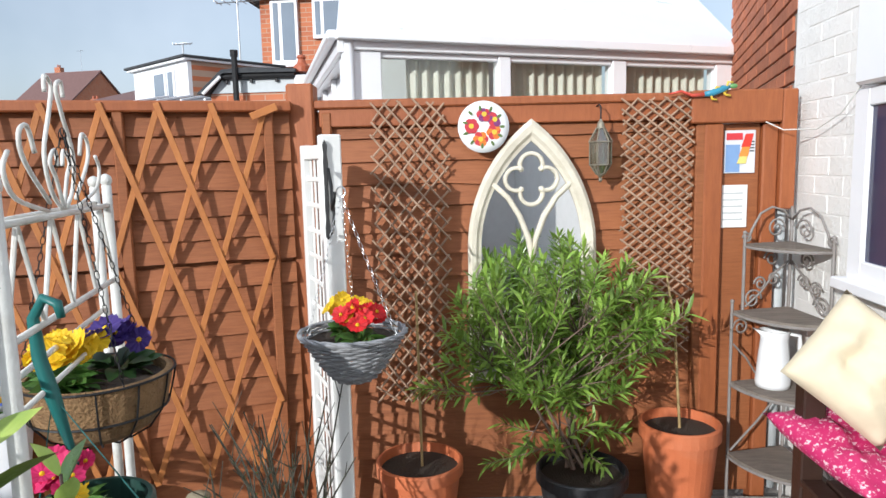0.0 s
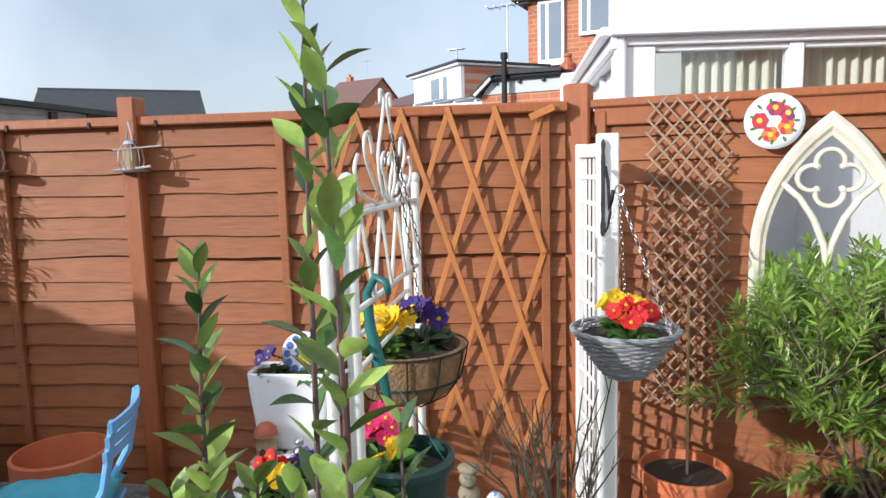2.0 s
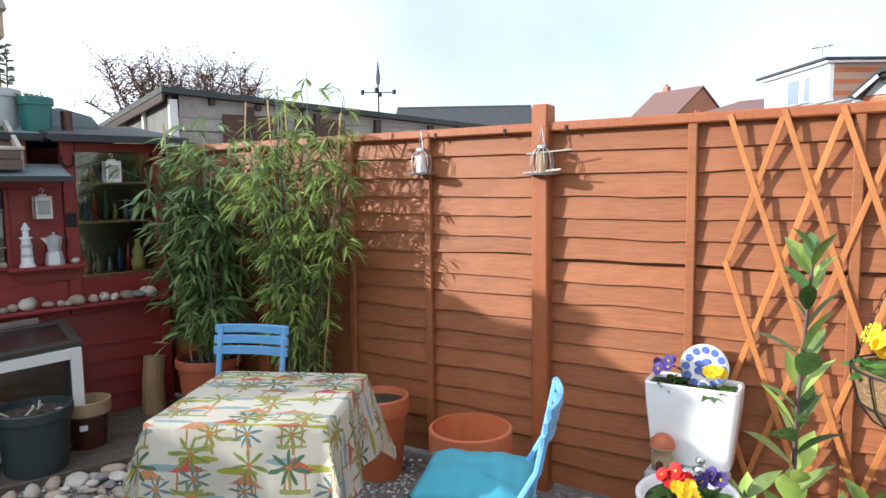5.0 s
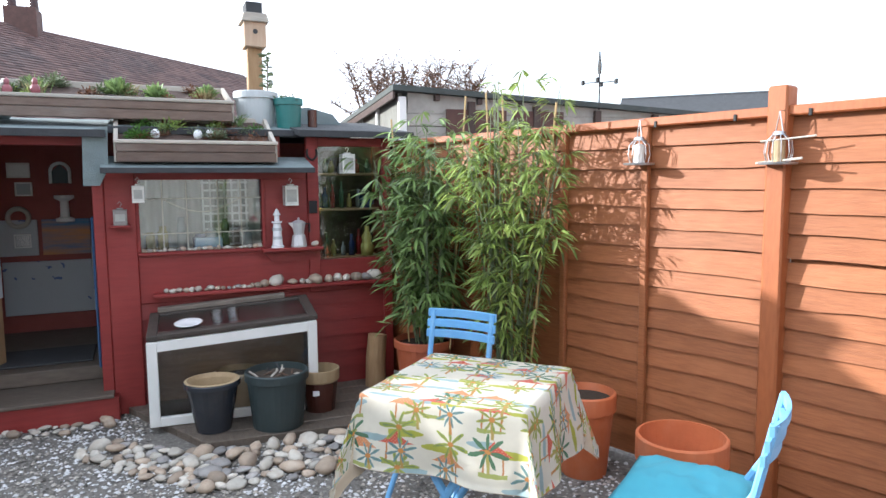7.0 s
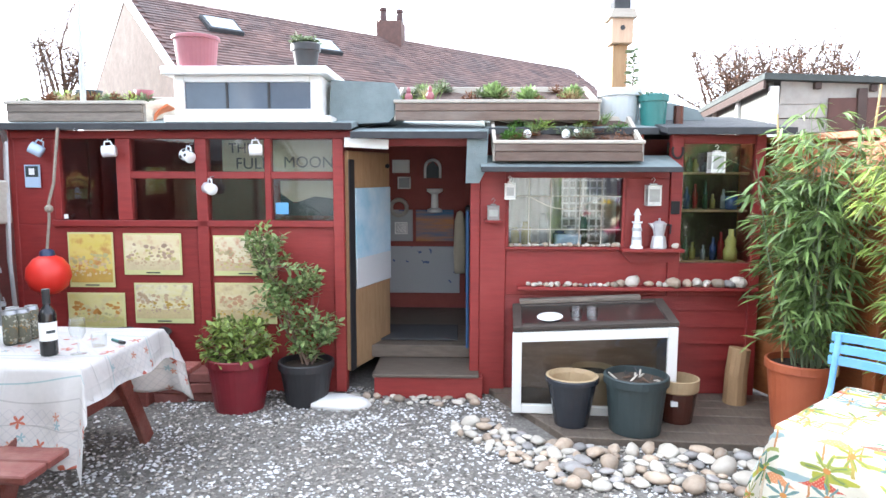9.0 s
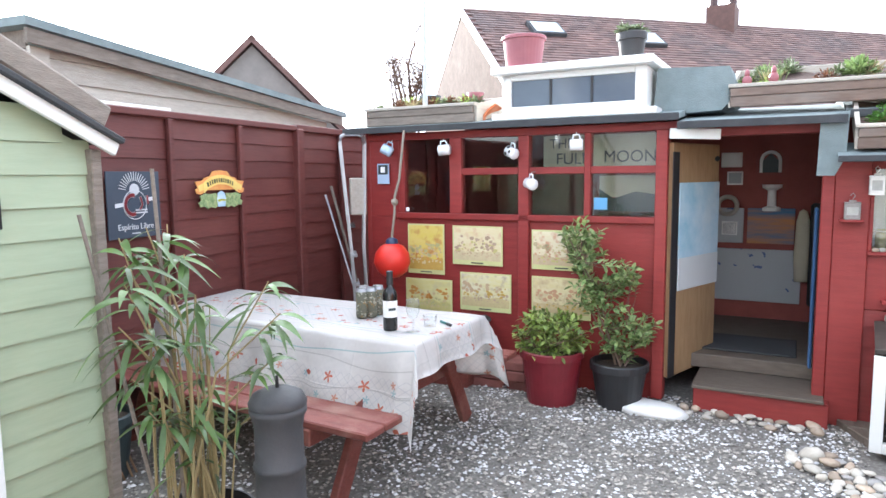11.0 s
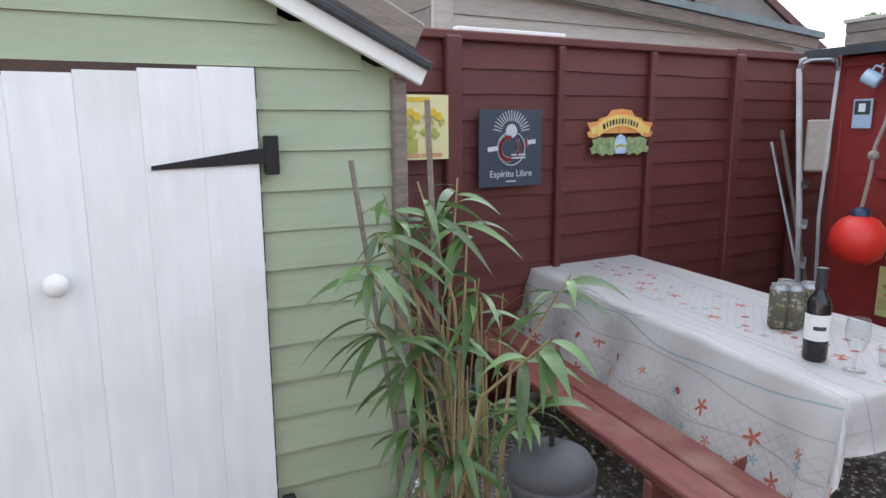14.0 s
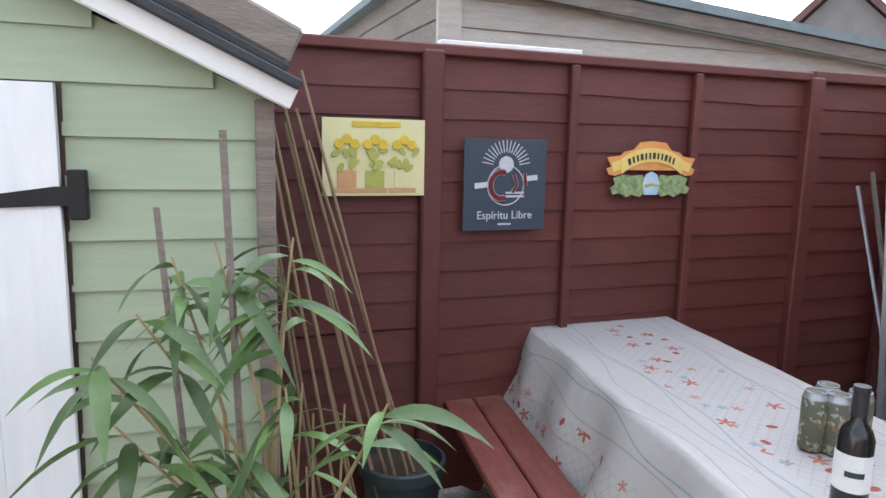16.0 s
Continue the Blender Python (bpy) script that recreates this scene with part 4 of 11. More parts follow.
def palm_cloth(name, ground_col):
    """Printed cloth: palms on slim trunks, red pagodas on posts and strips of ground, upright along the cloth."""
    m = bpy.data.materials.new(name)
    m.use_nodes = True
    nd, lk = m.node_tree.nodes, m.node_tree.links

    def calc(op, *args):
        q = nd.new("ShaderNodeMath")
        q.operation = op
        for k, v in enumerate(args):
            if isinstance(v, (int, float)):
                q.inputs[k].default_value = v
            else:
                lk.new(v, q.inputs[k])
        return q.outputs[0]

    def within(v, lo, hi):
        return calc("MULTIPLY", calc("GREATER_THAN", v, lo), calc("LESS_THAN", v, hi))

    tc = nd.new("ShaderNodeTexCoord")
    wob = nd.new("ShaderNodeTexNoise")
    wob.inputs["Scale"].default_value, wob.inputs["Detail"].default_value = 34, 3
    lk.new(tc.outputs["UV"], wob.inputs["Vector"])
    bend = nd.new("ShaderNodeVectorMath")
    bend.operation = "MULTIPLY_ADD"
    lk.new(wob.outputs["Color"], bend.inputs[0])
    bend.inputs[1].default_value = (0.012, 0.012, 0)
    lk.new(tc.outputs["UV"], bend.inputs[2])
    base = nd.new("ShaderNodeMix")
    base.data_type = "RGBA"
    base.inputs[6].default_value, base.inputs[7].default_value = (*ground_col, 1), (*[v * 0.9 for v in ground_col], 1)
    lk.new(wob.outputs[0], base.inputs[0])
    state = [base.outputs[2]]

    def lay(mask, col):
        mx = nd.new("ShaderNodeMix")
        mx.data_type = "RGBA"
        lk.new(mask, mx.inputs[0])
        lk.new(state[0], mx.inputs[6])
        if isinstance(col, tuple):
            mx.inputs[7].default_value = (*col, 1)
        else:
            lk.new(col, mx.inputs[7])
        state[0] = mx.outputs[2]

    def cells(scale_, at):
        mp = nd.new("ShaderNodeMapping")
        mp.inputs["Location"].default_value = (*at, 0)
        lk.new(bend.outputs[0], mp.inputs[0])
        vo = nd.new("ShaderNodeTexVoronoi")
        vo.voronoi_dimensions = "2D"
        vo.inputs["Scale"].default_value, vo.inputs["Randomness"].default_value = scale_, 0.55
        lk.new(mp.outputs[0], vo.inputs["Vector"])
        df = nd.new("ShaderNodeVectorMath")
        df.operation = "SUBTRACT"
        lk.new(mp.outputs[0], df.inputs[0])
        lk.new(vo.outputs["Position"], df.inputs[1])
        xy, rgb = nd.new("ShaderNodeSeparateXYZ"), nd.new("ShaderNodeSeparateColor")
        lk.new(df.outputs[0], xy.inputs[0])
        lk.new(vo.outputs["Color"], rgb.inputs[0])
        return xy.outputs[0], xy.outputs[1], rgb.outputs

    def blend(f, a, c):
        mx = nd.new("ShaderNodeMix")
        mx.data_type = "RGBA"
        lk.new(f, mx.inputs[0])
        mx.inputs[6].default_value, mx.inputs[7].default_value = (*a, 1), (*c, 1)
        return mx.outputs[2]

    # strips of ground and water
    x, y, rgb = cells(7.4, (0.31, 0.17))
    strip = calc("LESS_THAN", calc("ADD", calc("POWER", calc("DIVIDE", x, 0.075), 2.0), calc("POWER", calc("DIVIDE", y, 0.013), 2.0)), 1.0)
    lay(strip, blend(calc("GREATER_THAN", rgb[0], 0.5), (0.55, 0.56, 0.10), (0.42, 0.56, 0.58)))
    # pagodas
    x, y, rgb = cells(6.0, (0.05, 0.44))
    some = calc("LESS_THAN", rgb[0], 0.9)
    ax = calc("ABSOLUTE", x)
    posts = calc("MULTIPLY", calc("LESS_THAN", calc("ABSOLUTE", calc("SUBTRACT", ax, 0.034)), 0.0032), within(y, -0.062, 0.0))
    lay(calc("MULTIPLY", posts, some), (0.62, 0.30, 0.12))
    floor_ = calc("MULTIPLY", calc("LESS_THAN", ax, 0.05), within(y, -0.074, -0.060))
    lay(calc("MULTIPLY", floor_, some), (0.46, 0.50, 0.16))
    slope = calc("MULTIPLY", calc("POWER", calc("MAXIMUM", calc("SUBTRACT", 1.0, calc("DIVIDE", y, 0.05)), 0.0), 1.6), 0.068)
    roof_ = calc("MULTIPLY", calc("LESS_THAN", ax, slope), within(y, 0.0, 0.05))
    lay(calc("MULTIPLY", roof_, some), blend(calc("GREATER_THAN", rgb[1], 0.4), (0.76, 0.36, 0.17), (0.70, 0.13, 0.09)))
    tiles_ = calc("GREATER_THAN", calc("MULTIPLY", calc("SINE", calc("MULTIPLY", x, 520.0)), calc("SINE", calc("MULTIPLY", y, 520.0))), 0.45)
    lay(calc("MULTIPLY", calc("MULTIPLY", roof_, some), calc("MULTIPLY", tiles_, 0.7)), (0.86, 0.58, 0.36))
    # palms: two sets, each a trunk under a crown of fronds
    for scale_, at, size, lobes, trunk, hues in ((5.4, (0.12, 0.07), 0.072, 7.0, 0.095, ((0.44, 0.50, 0.11), (0.13, 0.27, 0.15))), (6.3, (0.46, 0.29), 0.055, 8.0, 0.065, ((0.22, 0.38, 0.40), (0.46, 0.48, 0.10)))):
        x, y, rgb = cells(scale_, at)
        some = calc("LESS_THAN", rgb[0], 0.85)
        stem = calc("MULTIPLY", calc("LESS_THAN", calc("ABSOLUTE", calc("MULTIPLY_ADD", y, 0.12, x)), 0.0055), within(y, -trunk, 0.0))
        lay(calc("MULTIPLY", stem, some), blend(rgb[2], (0.66, 0.32, 0.10), (0.50, 0.47, 0.15)))
        turn = calc("MULTIPLY_ADD", calc("ARCTAN2", y, x), lobes, calc("MULTIPLY", rgb[1], 6.28))
        frond = calc("MULTIPLY_ADD", calc("POWER", calc("MULTIPLY_ADD", calc("COSINE", turn), 0.5, 0.5), 1.5), size, 0.004)
        far = calc("SQRT", calc("ADD", calc("MULTIPLY", x, x), calc("MULTIPLY", calc("MULTIPLY", y, y), 1.7)))
        crown = calc("MULTIPLY", calc("LESS_THAN", far, frond), some)
        lay(crown, blend(calc("GREATER_THAN", rgb[2], 0.5), *hues))
        vein = calc("MULTIPLY", calc("GREATER_THAN", calc("COSINE", turn), 0.93), calc("LESS_THAN", far, size * 0.85))
        lay(calc("MULTIPLY", calc("MULTIPLY", vein, crown), 0.6), (0.16, 0.27, 0.17))
        heart = calc("LESS_THAN", far, 0.011)
        lay(calc("MULTIPLY", heart, some), (0.72, 0.34, 0.10))
    b = nd["Principled BSDF"]
    lk.new(state[0], b.inputs["Base Color"])
    b.inputs["Roughness"].default_value = 0.75
    nz = nd.new("ShaderNodeTexNoise")
    nz.inputs["Scale"].default_value, nz.inputs["Detail"].default_value = 9, 4
    lk.new(tc.outputs["UV"], nz.inputs["Vector"])
    bp = nd.new("ShaderNodeBump")
    bp.inputs["Strength"].default_value, bp.inputs["Distance"].default_value = 0.35, 0.02
    lk.new(nz.outputs[0], bp.inputs["Height"])
    lk.new(bp.outputs[0], b.inputs["Normal"])
    return m


TB = pose(-2.56, 0.945, 0, 0, 0, 46)
bistro = thing("bistro_table", TB, "sky blue folding bistro table under a printed cloth", "table")
part("tabletop", slab(-0.30, 0.30, -0.30, 0.30, 0.705, 0.735), sky_blue, bistro)
for s_ in (-1, 1):
    for q in (-1, 1):
        part("leg", tube(B(), [(s_ * 0.24, q * 0.26, 0.0), (-s_ * 0.2, q * 0.26, 0.705)], 0.016, 8), sky_blue, bistro)
tropic = palm_cloth("tropical_print_cloth", (0.90, 0.865, 0.755))
cloth_table("tablecloth", 0.306, 0.306, 0.738, 0.335, tropic, TB, "cream tablecloth printed with palms and red pagodas", 2, drop_y=0.275, lining=mat("beige_cloth_reverse", (0.56, 0.47, 0.36), (0.48, 0.40, 0.30), 14, 0.9, 0.15, 300))


def folding_chair(m, label):
    """Facing -y: seat slats, curved back slats, crossed legs."""
    ch = thing("folding_chair", m, label, "chair", "bistro chairs")
    for k in range(5):
        part("seat_slat", slab(-0.19, 0.19, -0.20 + 0.078 * k, -0.134 + 0.078 * k, 0.435, 0.452, 0.004), sky_blue, ch)
    for s_ in (-1, 1):
        x = s_ * 0.165
        part("back_leg", tube(B(), [(x, -0.22, 0.0), (x, 0.10, 0.43), (x, 0.20, 0.62), (x, 0.245, 0.86)], 0.014, 8), sky_blue, ch)
        part("front_leg", tube(B(), [(x * 0.86, 0.22, 0.0), (x * 0.86, -0.17, 0.44)], 0.013, 8), sky_blue, ch)
    for k in range(3):
        bm = B()
        z0 = 0.722 + 0.051 * k
        rings = []
        for i in range(9):
            f = i / 8 * 2 - 1
            y = 0.205 + (z0 - 0.7) * 0.22 + 0.03 * (1 - f * f)
            rings.append([bm.verts.new((f * 0.19, y + a, z0 + b_ + a * 0.2)) for a, b_ in ((0, 0), (0.014, 0), (0.014, 0.036), (0, 0.036))])
        for a, c in zip(rings, rings[1:]):
            for q in range(4):
                bm.faces.new((a[q], a[(q + 1) % 4], c[(q + 1) % 4], c[q]))
        bm.faces.new(rings[0][::-1]), bm.faces.new(rings[-1])
        bmesh.ops.recalc_face_normals(bm, faces=bm.faces)
        part("back_slat", bm, sky_blue, ch)
    part("crossbar", tube(B(), [(-0.16, 0.12, 0.14), (0.16, 0.12, 0.14)], 0.01, 8), sky_blue, ch)
    return ch


folding_chair(pose(-3.12, 1.00, 0, 0, 0, 40), "sky blue slatted folding chair at the far side of the table")
CHB = pose(-1.95, 1.50, 0, 0, 0, -51) @ Matrix.Diagonal((1, 1, 0.925, 1))
folding_chair(CHB, "sky blue slatted folding chair with a turquoise cushion on it")


def cushion(name, sx, sy, h, material, m, label, seed, category="cushion"):
    bm = B()
    n = 18
    top, bot = [], []
    for i in range(n + 1):
        rt, rb = [], []
        for j in range(n + 1):
            u, v = i / n * 2 - 1, j / n * 2 - 1
            e = max(0.0, (1 - abs(u) ** 2.6)) ** 0.5 * max(0.0, (1 - abs(v) ** 2.6)) ** 0.5
            pin = 1 - 0.07 * (1 - abs(u) * abs(v)) * (abs(u) ** 3 + abs(v) ** 3) * 0.5
            w_ = noise.noise((u * 2.2 + seed, v * 2.2, seed)) * 0.34 + noise.noise((u * 5, v * 5, seed)) * 0.16
            x, y = u * sx / 2 * pin, v * sy / 2 * pin
            rt.append(bm.verts.new((x, y, h * (0.5 + e * (0.5 + w_)))))
            rb.append(bm.verts.new((x, y, h * (0.5 - e * 0.5))) if 0 < i < n and 0 < j < n else rt[-1])
        top.append(rt)
        bot.append(rb)
    for i in range(n):
        for j in range(n):
            bm.faces.new((top[i][j], top[i + 1][j], top[i + 1][j + 1], top[i][j + 1]))
            q = [bot[i][j], bot[i][j + 1], bot[i + 1][j + 1], bot[i + 1][j]]
            if len(set(q)) == 4 and not all(x in (top[i][j], top[i][j + 1], top[i + 1][j + 1], top[i + 1][j]) for x in q):
                bm.faces.new(q)
    bmesh.ops.recalc_face_normals(bm, faces=bm.faces)
    return single(name, bm, material, m, label, category, smooth=True)


cushion("seat_cushion", 0.42, 0.42, 0.10, turquoise, CHB @ pose(0, -0.03, 0.452), "turquoise cloth cushion on the folding chair", 3)


# ---- picnic table ----
PT = pose(-3.245, -3.25, 0, 0, 0, 92)
picnic = thing("picnic_table", PT, "red-stained wooden picnic table with fixed benches", "table")
for k in range(5):
    part("top_plank", slab(-1.035, 1.035, -0.345 + 0.139 * k, -0.212 + 0.139 * k, 0.70, 0.735, 0.006), bench_red, picnic)
for s_ in (-1, 1):
    for k in range(2):
        y0 = s_ * (0.565 + 0.14 * k)
        part("bench_plank", slab(-1.06, 1.065, y0 - 0.066, y0 + 0.066, 0.41, 0.445, 0.006), bench_red, picnic)
    for e in (-0.78, 0.78):
        part("leg", box(B(), (e, s_ * 0.445, 0.36), (0.045, 0.095, 0.80), (s_ * 28, 0, 0), 0.006), bench_red, picnic)
for e in (-0.735, 0.735):
    part("cross_rail", slab(e - 0.02, e + 0.02, -0.78, 0.78, 0.33, 0.41, 0.006), bench_red, picnic)
    part("top_rail", slab(e - 0.02, e + 0.02, -0.36, 0.36, 0.62, 0.70, 0.006), bench_red, picnic)
teal_ink, grey_ink = (0.36, 0.53, 0.54), (0.56, 0.54, 0.52)
sea = motif_cloth("seaside_print_oilcloth", (0.81, 0.785, 0.76), [
    ((0.62, 0.19, 0.12), 7.5, 0.030, 5, 0.8, 0.5, 1), ((0.66, 0.34, 0.24), 8.6, 0.020, 5, 0.75, 0.4, 2), ((0.38, 0.55, 0.58), 8.2, 0.020, 5, 0.8, 0.35, 3),
    ((0.52, 0.13, 0.09), 9.1, 0.016, 2, 0.3, 0.3, 4)], [(teal_ink, 0.185, 0.02, 6.0), (grey_ink, 0.215, 0.025, 5.0), (grey_ink, 0.275, 0.03, 5.5), (grey_ink, 0.36, 0.03, 4.5), (teal_ink, 0.43, 0.025, 5.2), (grey_ink, 0.49, 0.02, 6.3), (grey_ink, 0.62, 0.012, 7.0)],
    0.5, mid=0.763, zones=((0.0, 0.16), (0.54, 0.77)))
cloth_table("tablecloth", 1.041, 0.353, 0.738, 0.175, sea, PT, "white oilcloth printed with red starfish and shells", 5, div=70, drop_y=0.41, swing=1.3, flare=0.2, lift=lambda u, v, d: 0.26 * d * max(0.0, min(1.0, -u)) if v < 0 else 0.0)


# ---- bamboo, laurel and shrubs: plants made of stems and many leaves ----
def pot_profile(r, h, rim=0.02, taper=0.72, wall=0.014, rim_h=0.05):
    return [(0, 0.0), (r * taper, 0.0), (r * 0.97 - rim * 0.4, h - rim_h), (r, h - rim_h), (r, h - 0.006), (r - 0.006, h), (r - wall, h), (r - wall - 0.004, h - 0.05), (r * taper - wall, 0.03), (0, 0.03)]


def pot(name, r, h, material, m, label, fill=soil, taper=0.72, depth=0.04, rim_h=0.05, category="plant pot"):
    t_ = thing(name, m, label, category)
    part("body", lathe(B(), pot_profile(r, h, taper=taper, rim_h=rim_h), 32), material, t_, smooth=False)
    if fill:
        bm = lathe(B(), [(0, h - depth + 0.01), (r * 0.5, h - depth + 0.006), (r - 0.016, h - depth)], 24)
        part("soil", bm, fill, t_)
    return t_


def spray(n, rnd, base, spread, height, low=0.0, lean=0.12):
    """Stems that rise from a pot: lists of points."""
    out = []
    for _ in range(n):
        a, r = rnd.uniform(0, 2 * math.pi), spread * rnd.uniform(0.05, 0.5)
        p = Vector(base) + Vector((math.cos(a) * r * 0.6, math.sin(a) * r * 0.6, 0))
        top = Vector(base) + Vector((math.cos(a) * spread * rnd.uniform(0.2, 1), math.sin(a) * spread * rnd.uniform(0.2, 1), height * rnd.uniform(0.62, 1.0)))
        mid = p.lerp(top, 0.55) + Vector((rnd.uniform(-1, 1), rnd.uniform(-1, 1), 0)) * lean * 0.4
        out.append([p, mid, top])
    return out


def bamboo(m, label, material, seed, stems=26, spread=0.3, height=1.75, tufts=600, leaf=(0.08, 0.125), canes=(), low=0.25, clip=None, reach=()):
    """Culms with side twigs; each twig ends in a drooping fan of narrow leaves. reach: tips of long culms that lean out."""
    rnd = random.Random(seed)
    t_ = thing("bamboo", m, label, "bamboo")
    st = spray(stems, rnd, (0, 0, 0.0), spread, height)
    long_ = [[Vector((0, 0, 0)), Vector(r_) * 0.5 + Vector((0, 0, 0.22)), Vector(r_)] for r_ in reach]
    for s_ in st + long_:
        part("culm", tube(B(), s_, [0.006, 0.005, 0.002], 5), leaf_grey, t_)
    items, twigs = [], B()
    for k in range(tufts):
        far = long_ and k % 8 == 0
        s_ = rnd.choice(long_) if far else rnd.choice(st)
        f = rnd.uniform(0.45, 1.0) if far else low + (1 - low) * rnd.random() ** 0.9
        p = s_[0].lerp(s_[1], f * 2) if f < 0.5 else s_[1].lerp(s_[2], f * 2 - 1)
        a = rnd.uniform(0, 2 * math.pi)
        out = Vector((math.cos(a), math.sin(a), rnd.uniform(0.0, 0.7))) * rnd.uniform(0.04, 0.10 if far else 0.19)
        tip = p + out
        if clip and not clip(tip + out.normalized() * 0.1):
            continue
        tube(twigs, [p, tip], 0.0012, 3, False)
        for _ in range(rnd.randint(4, 7)):
            aa = a + rnd.uniform(-1.1, 1.1)
            d = Vector((math.cos(aa), math.sin(aa), rnd.uniform(-0.75, 0.3)))
            q = p.lerp(tip, rnd.uniform(0.55, 1.0))
            L = rnd.uniform(*leaf)
            if clip and not clip(q + d * L):
                continue
            items.append((q, d, L, L * rnd.uniform(0.12, 0.17)))
    leafy("foliage", items, material, t_, droop=0.28)
    tagged(part("side_growth", twigs, leaf_grey, t_), kind="stuff")
    for a, c in canes:
        part("cane", tube(B(), [a, c], 0.006, 6), cane_mat, t_)
    return t_


def behind_l(x0, y0):
    """Keeps leaves on the garden side of the left fence."""
    return lambda q: (y0 + q.y) < 3.03 + 0.36 * (x0 + q.x + 0.62) - 0.08 and (x0 + q.x) > -5.0 - 0.075 * (y0 + q.y) + 0.1


bamboo(pose(-4.37, 1.37, 0.42), "tall dark green bamboo in a terracotta pot", leaf_bamboo, 21, 30, 0.36, 1.50, 640, (0.095, 0.145), clip=behind_l(-4.37, 1.37), low=0.08,
       canes=(((-0.1, -0.1, 0.0), (-0.18, -0.18, 1.50)), ((0.15, 0.1, 0.0), (0.2, 0.2, 1.62))))
bamboo(pose(-3.68, 1.66, 0.30), "bright green bamboo against the fence with canes", leaf_bright, 22, 24, 0.30, 1.88, 600, (0.075, 0.12), clip=behind_l(-3.68, 1.66), low=0.1, reach=((0.40, 0.08, 1.32), (0.30, 0.04, 1.55), (0.38, 0.06, 1.0)),
       canes=(((0.0, 0, 0.0), (-0.25, 0.05, 1.72)), ((0.1, 0.05, 0), (0.28, 0.12, 1.62)), ((-0.2, 0, 0), (-0.38, 0.0, 1.75))))
pot("plant_pot", 0.20, 0.42, terra_dark, pose(-4.40, 1.35, 0.046), "large terracotta coloured pot of the dark bamboo")
pot("plant_pot", 0.17, 0.30, plastic_black, pose(-3.68, 1.66, 0), "black plastic pot of the bright bamboo")
pot("plant_pot", 0.19, 0.43, terracotta, pose(-2.45, 1.86, 0), "wide empty terracotta pot beside the fence", None, rim_h=0.11)
pot("plant_pot", 0.16, 0.43, terracotta, pose(-3.12, 1.80, 0), "tall terracotta pot in the shade of the fence", rim_h=0.09)


# ---- conservatory behind the fence ----
CW = pose(-0.495, 4.6, 0, 0, 0, 24.5) @ pose(0.845, 0, 0)
cons = thing("conservatory", CW, "white plastic conservatory with pleated blinds behind the fence", "conservatory")


def cp(name, x0, x1, y0, y1, z0, z1, material=upvc, bev=0.006, label=""):
    return part(name, slab(x0 - 0.35, x1 - 0.35, y0 - 4.6, y1 - 4.6, z0, z1, bev), material, cons, label)


# x along the front from its left window edge at -0.495
cp("corner_pillar", -0.735, -0.505, 4.58, 4.72, 0.0, 2.26)
cp("head_beam", -0.735, 2.335, 4.56, 4.72, 2.262, 2.33)
cp("gutter", -0.80, 2.335, 4.49, 4.56, 2.315, 2.375)
for a, c in ((-0.505, 0.315), (0.405, 1.215), (1.335, 2.145)):
    cp("window_frame", a, c, 4.60, 4.66, 2.225, 2.262)
    cp("window_frame", a, c, 4.60, 4.66, 0.9, 0.95)
    w_ = cp("window", a + 0.01, c - 0.01, 4.63, 4.636, 0.95, 2.225, pane, 0)
    w_.visible_shadow = False
for a, c in ((0.315, 0.405), (1.215, 1.335), (2.145, 2.335)):
    cp("mullion", a, c, 4.585, 4.69, 0.9, 2.262)
cp("dwarf_wall", -0.735, 2.335, 4.60, 4.72, 0.0, 0.9, white_wash)
cp("inner_wall", -0.20, 2.335, 6.8, 6.9, 0.0, 3.2, white_wash)
blind_mat = mat("cream_blind", (0.80, 0.76, 0.66), (0.74, 0.70, 0.60), 4, 0.8)
for a, c in ((-0.30, 0.30), (0.42, 1.20), (1.35, 2.13)):
    bm = B()
    n = int((c - a) / 0.0095)
    v0 = [bm.verts.new((a + (c - a) * i / n - 0.35, 0.13 + 0.028 * math.sin(i * 0.75), 2.25)) for i in range(n + 1)]
    v1 = [bm.verts.new((v.co.x, v.co.y, 1.0)) for v in v0]
    for i in range(n):
        bm.faces.new((v0[i], v1[i], v1[i + 1], v0[i + 1]))
    part("blind", bm, blind_mat, cons, "cream pleated blind", smooth=True)
bm = B()
vs = [bm.verts.new((x - 0.35, y - 4.6, z)) for x, y, z in ((-0.80, 4.5, 2.335), (2.335, 4.5, 2.335), (3.6, 6.9, 3.55), (-0.22, 6.9, 3.55), (-0.80, 4.5, 2.375), (2.335, 4.5, 2.375), (3.6, 6.9, 3.60), (-0.22, 6.9, 3.60))]
for f in ((0, 1, 2, 3), (4, 5, 6, 7), (0, 1, 5, 4), (1, 2, 6, 5), (2, 3, 7, 6), (3, 0, 4, 7)):
    bm.faces.new([vs[i] for i in f])
bmesh.ops.recalc_face_normals(bm, faces=bm.faces)
part("roof", bm, upvc, cons)
side = Matrix.Translation((-1.15, -0.06, 0)) @ Matrix.Rotation(radians(85), 4, "Z")
part("side_gutter", slab(0.0, 3.6, -0.01, 0.055, 2.315, 2.375, 0.012), upvc, cons, m=side)
part("side_fascia", slab(0.0, 3.6, -0.05, -0.012, 2.24, 2.36, 0.004), upvc, cons, m=side)
part("side_soffit", slab(0.1, 3.6, -0.16, -0.052, 2.24, 2.26, 0.002), upvc, cons, m=side)
part("side_wall", slab(0.16, 3.6, -0.20, -0.14, 0.0, 2.24, 0.004), upvc, cons, m=side)
for k in range(4):
    part("side_mullion", slab(0.5 + 0.8 * k, 0.57 + 0.8 * k, -0.139, -0.10, 0.9, 2.235, 0.004), upvc, cons, m=side)
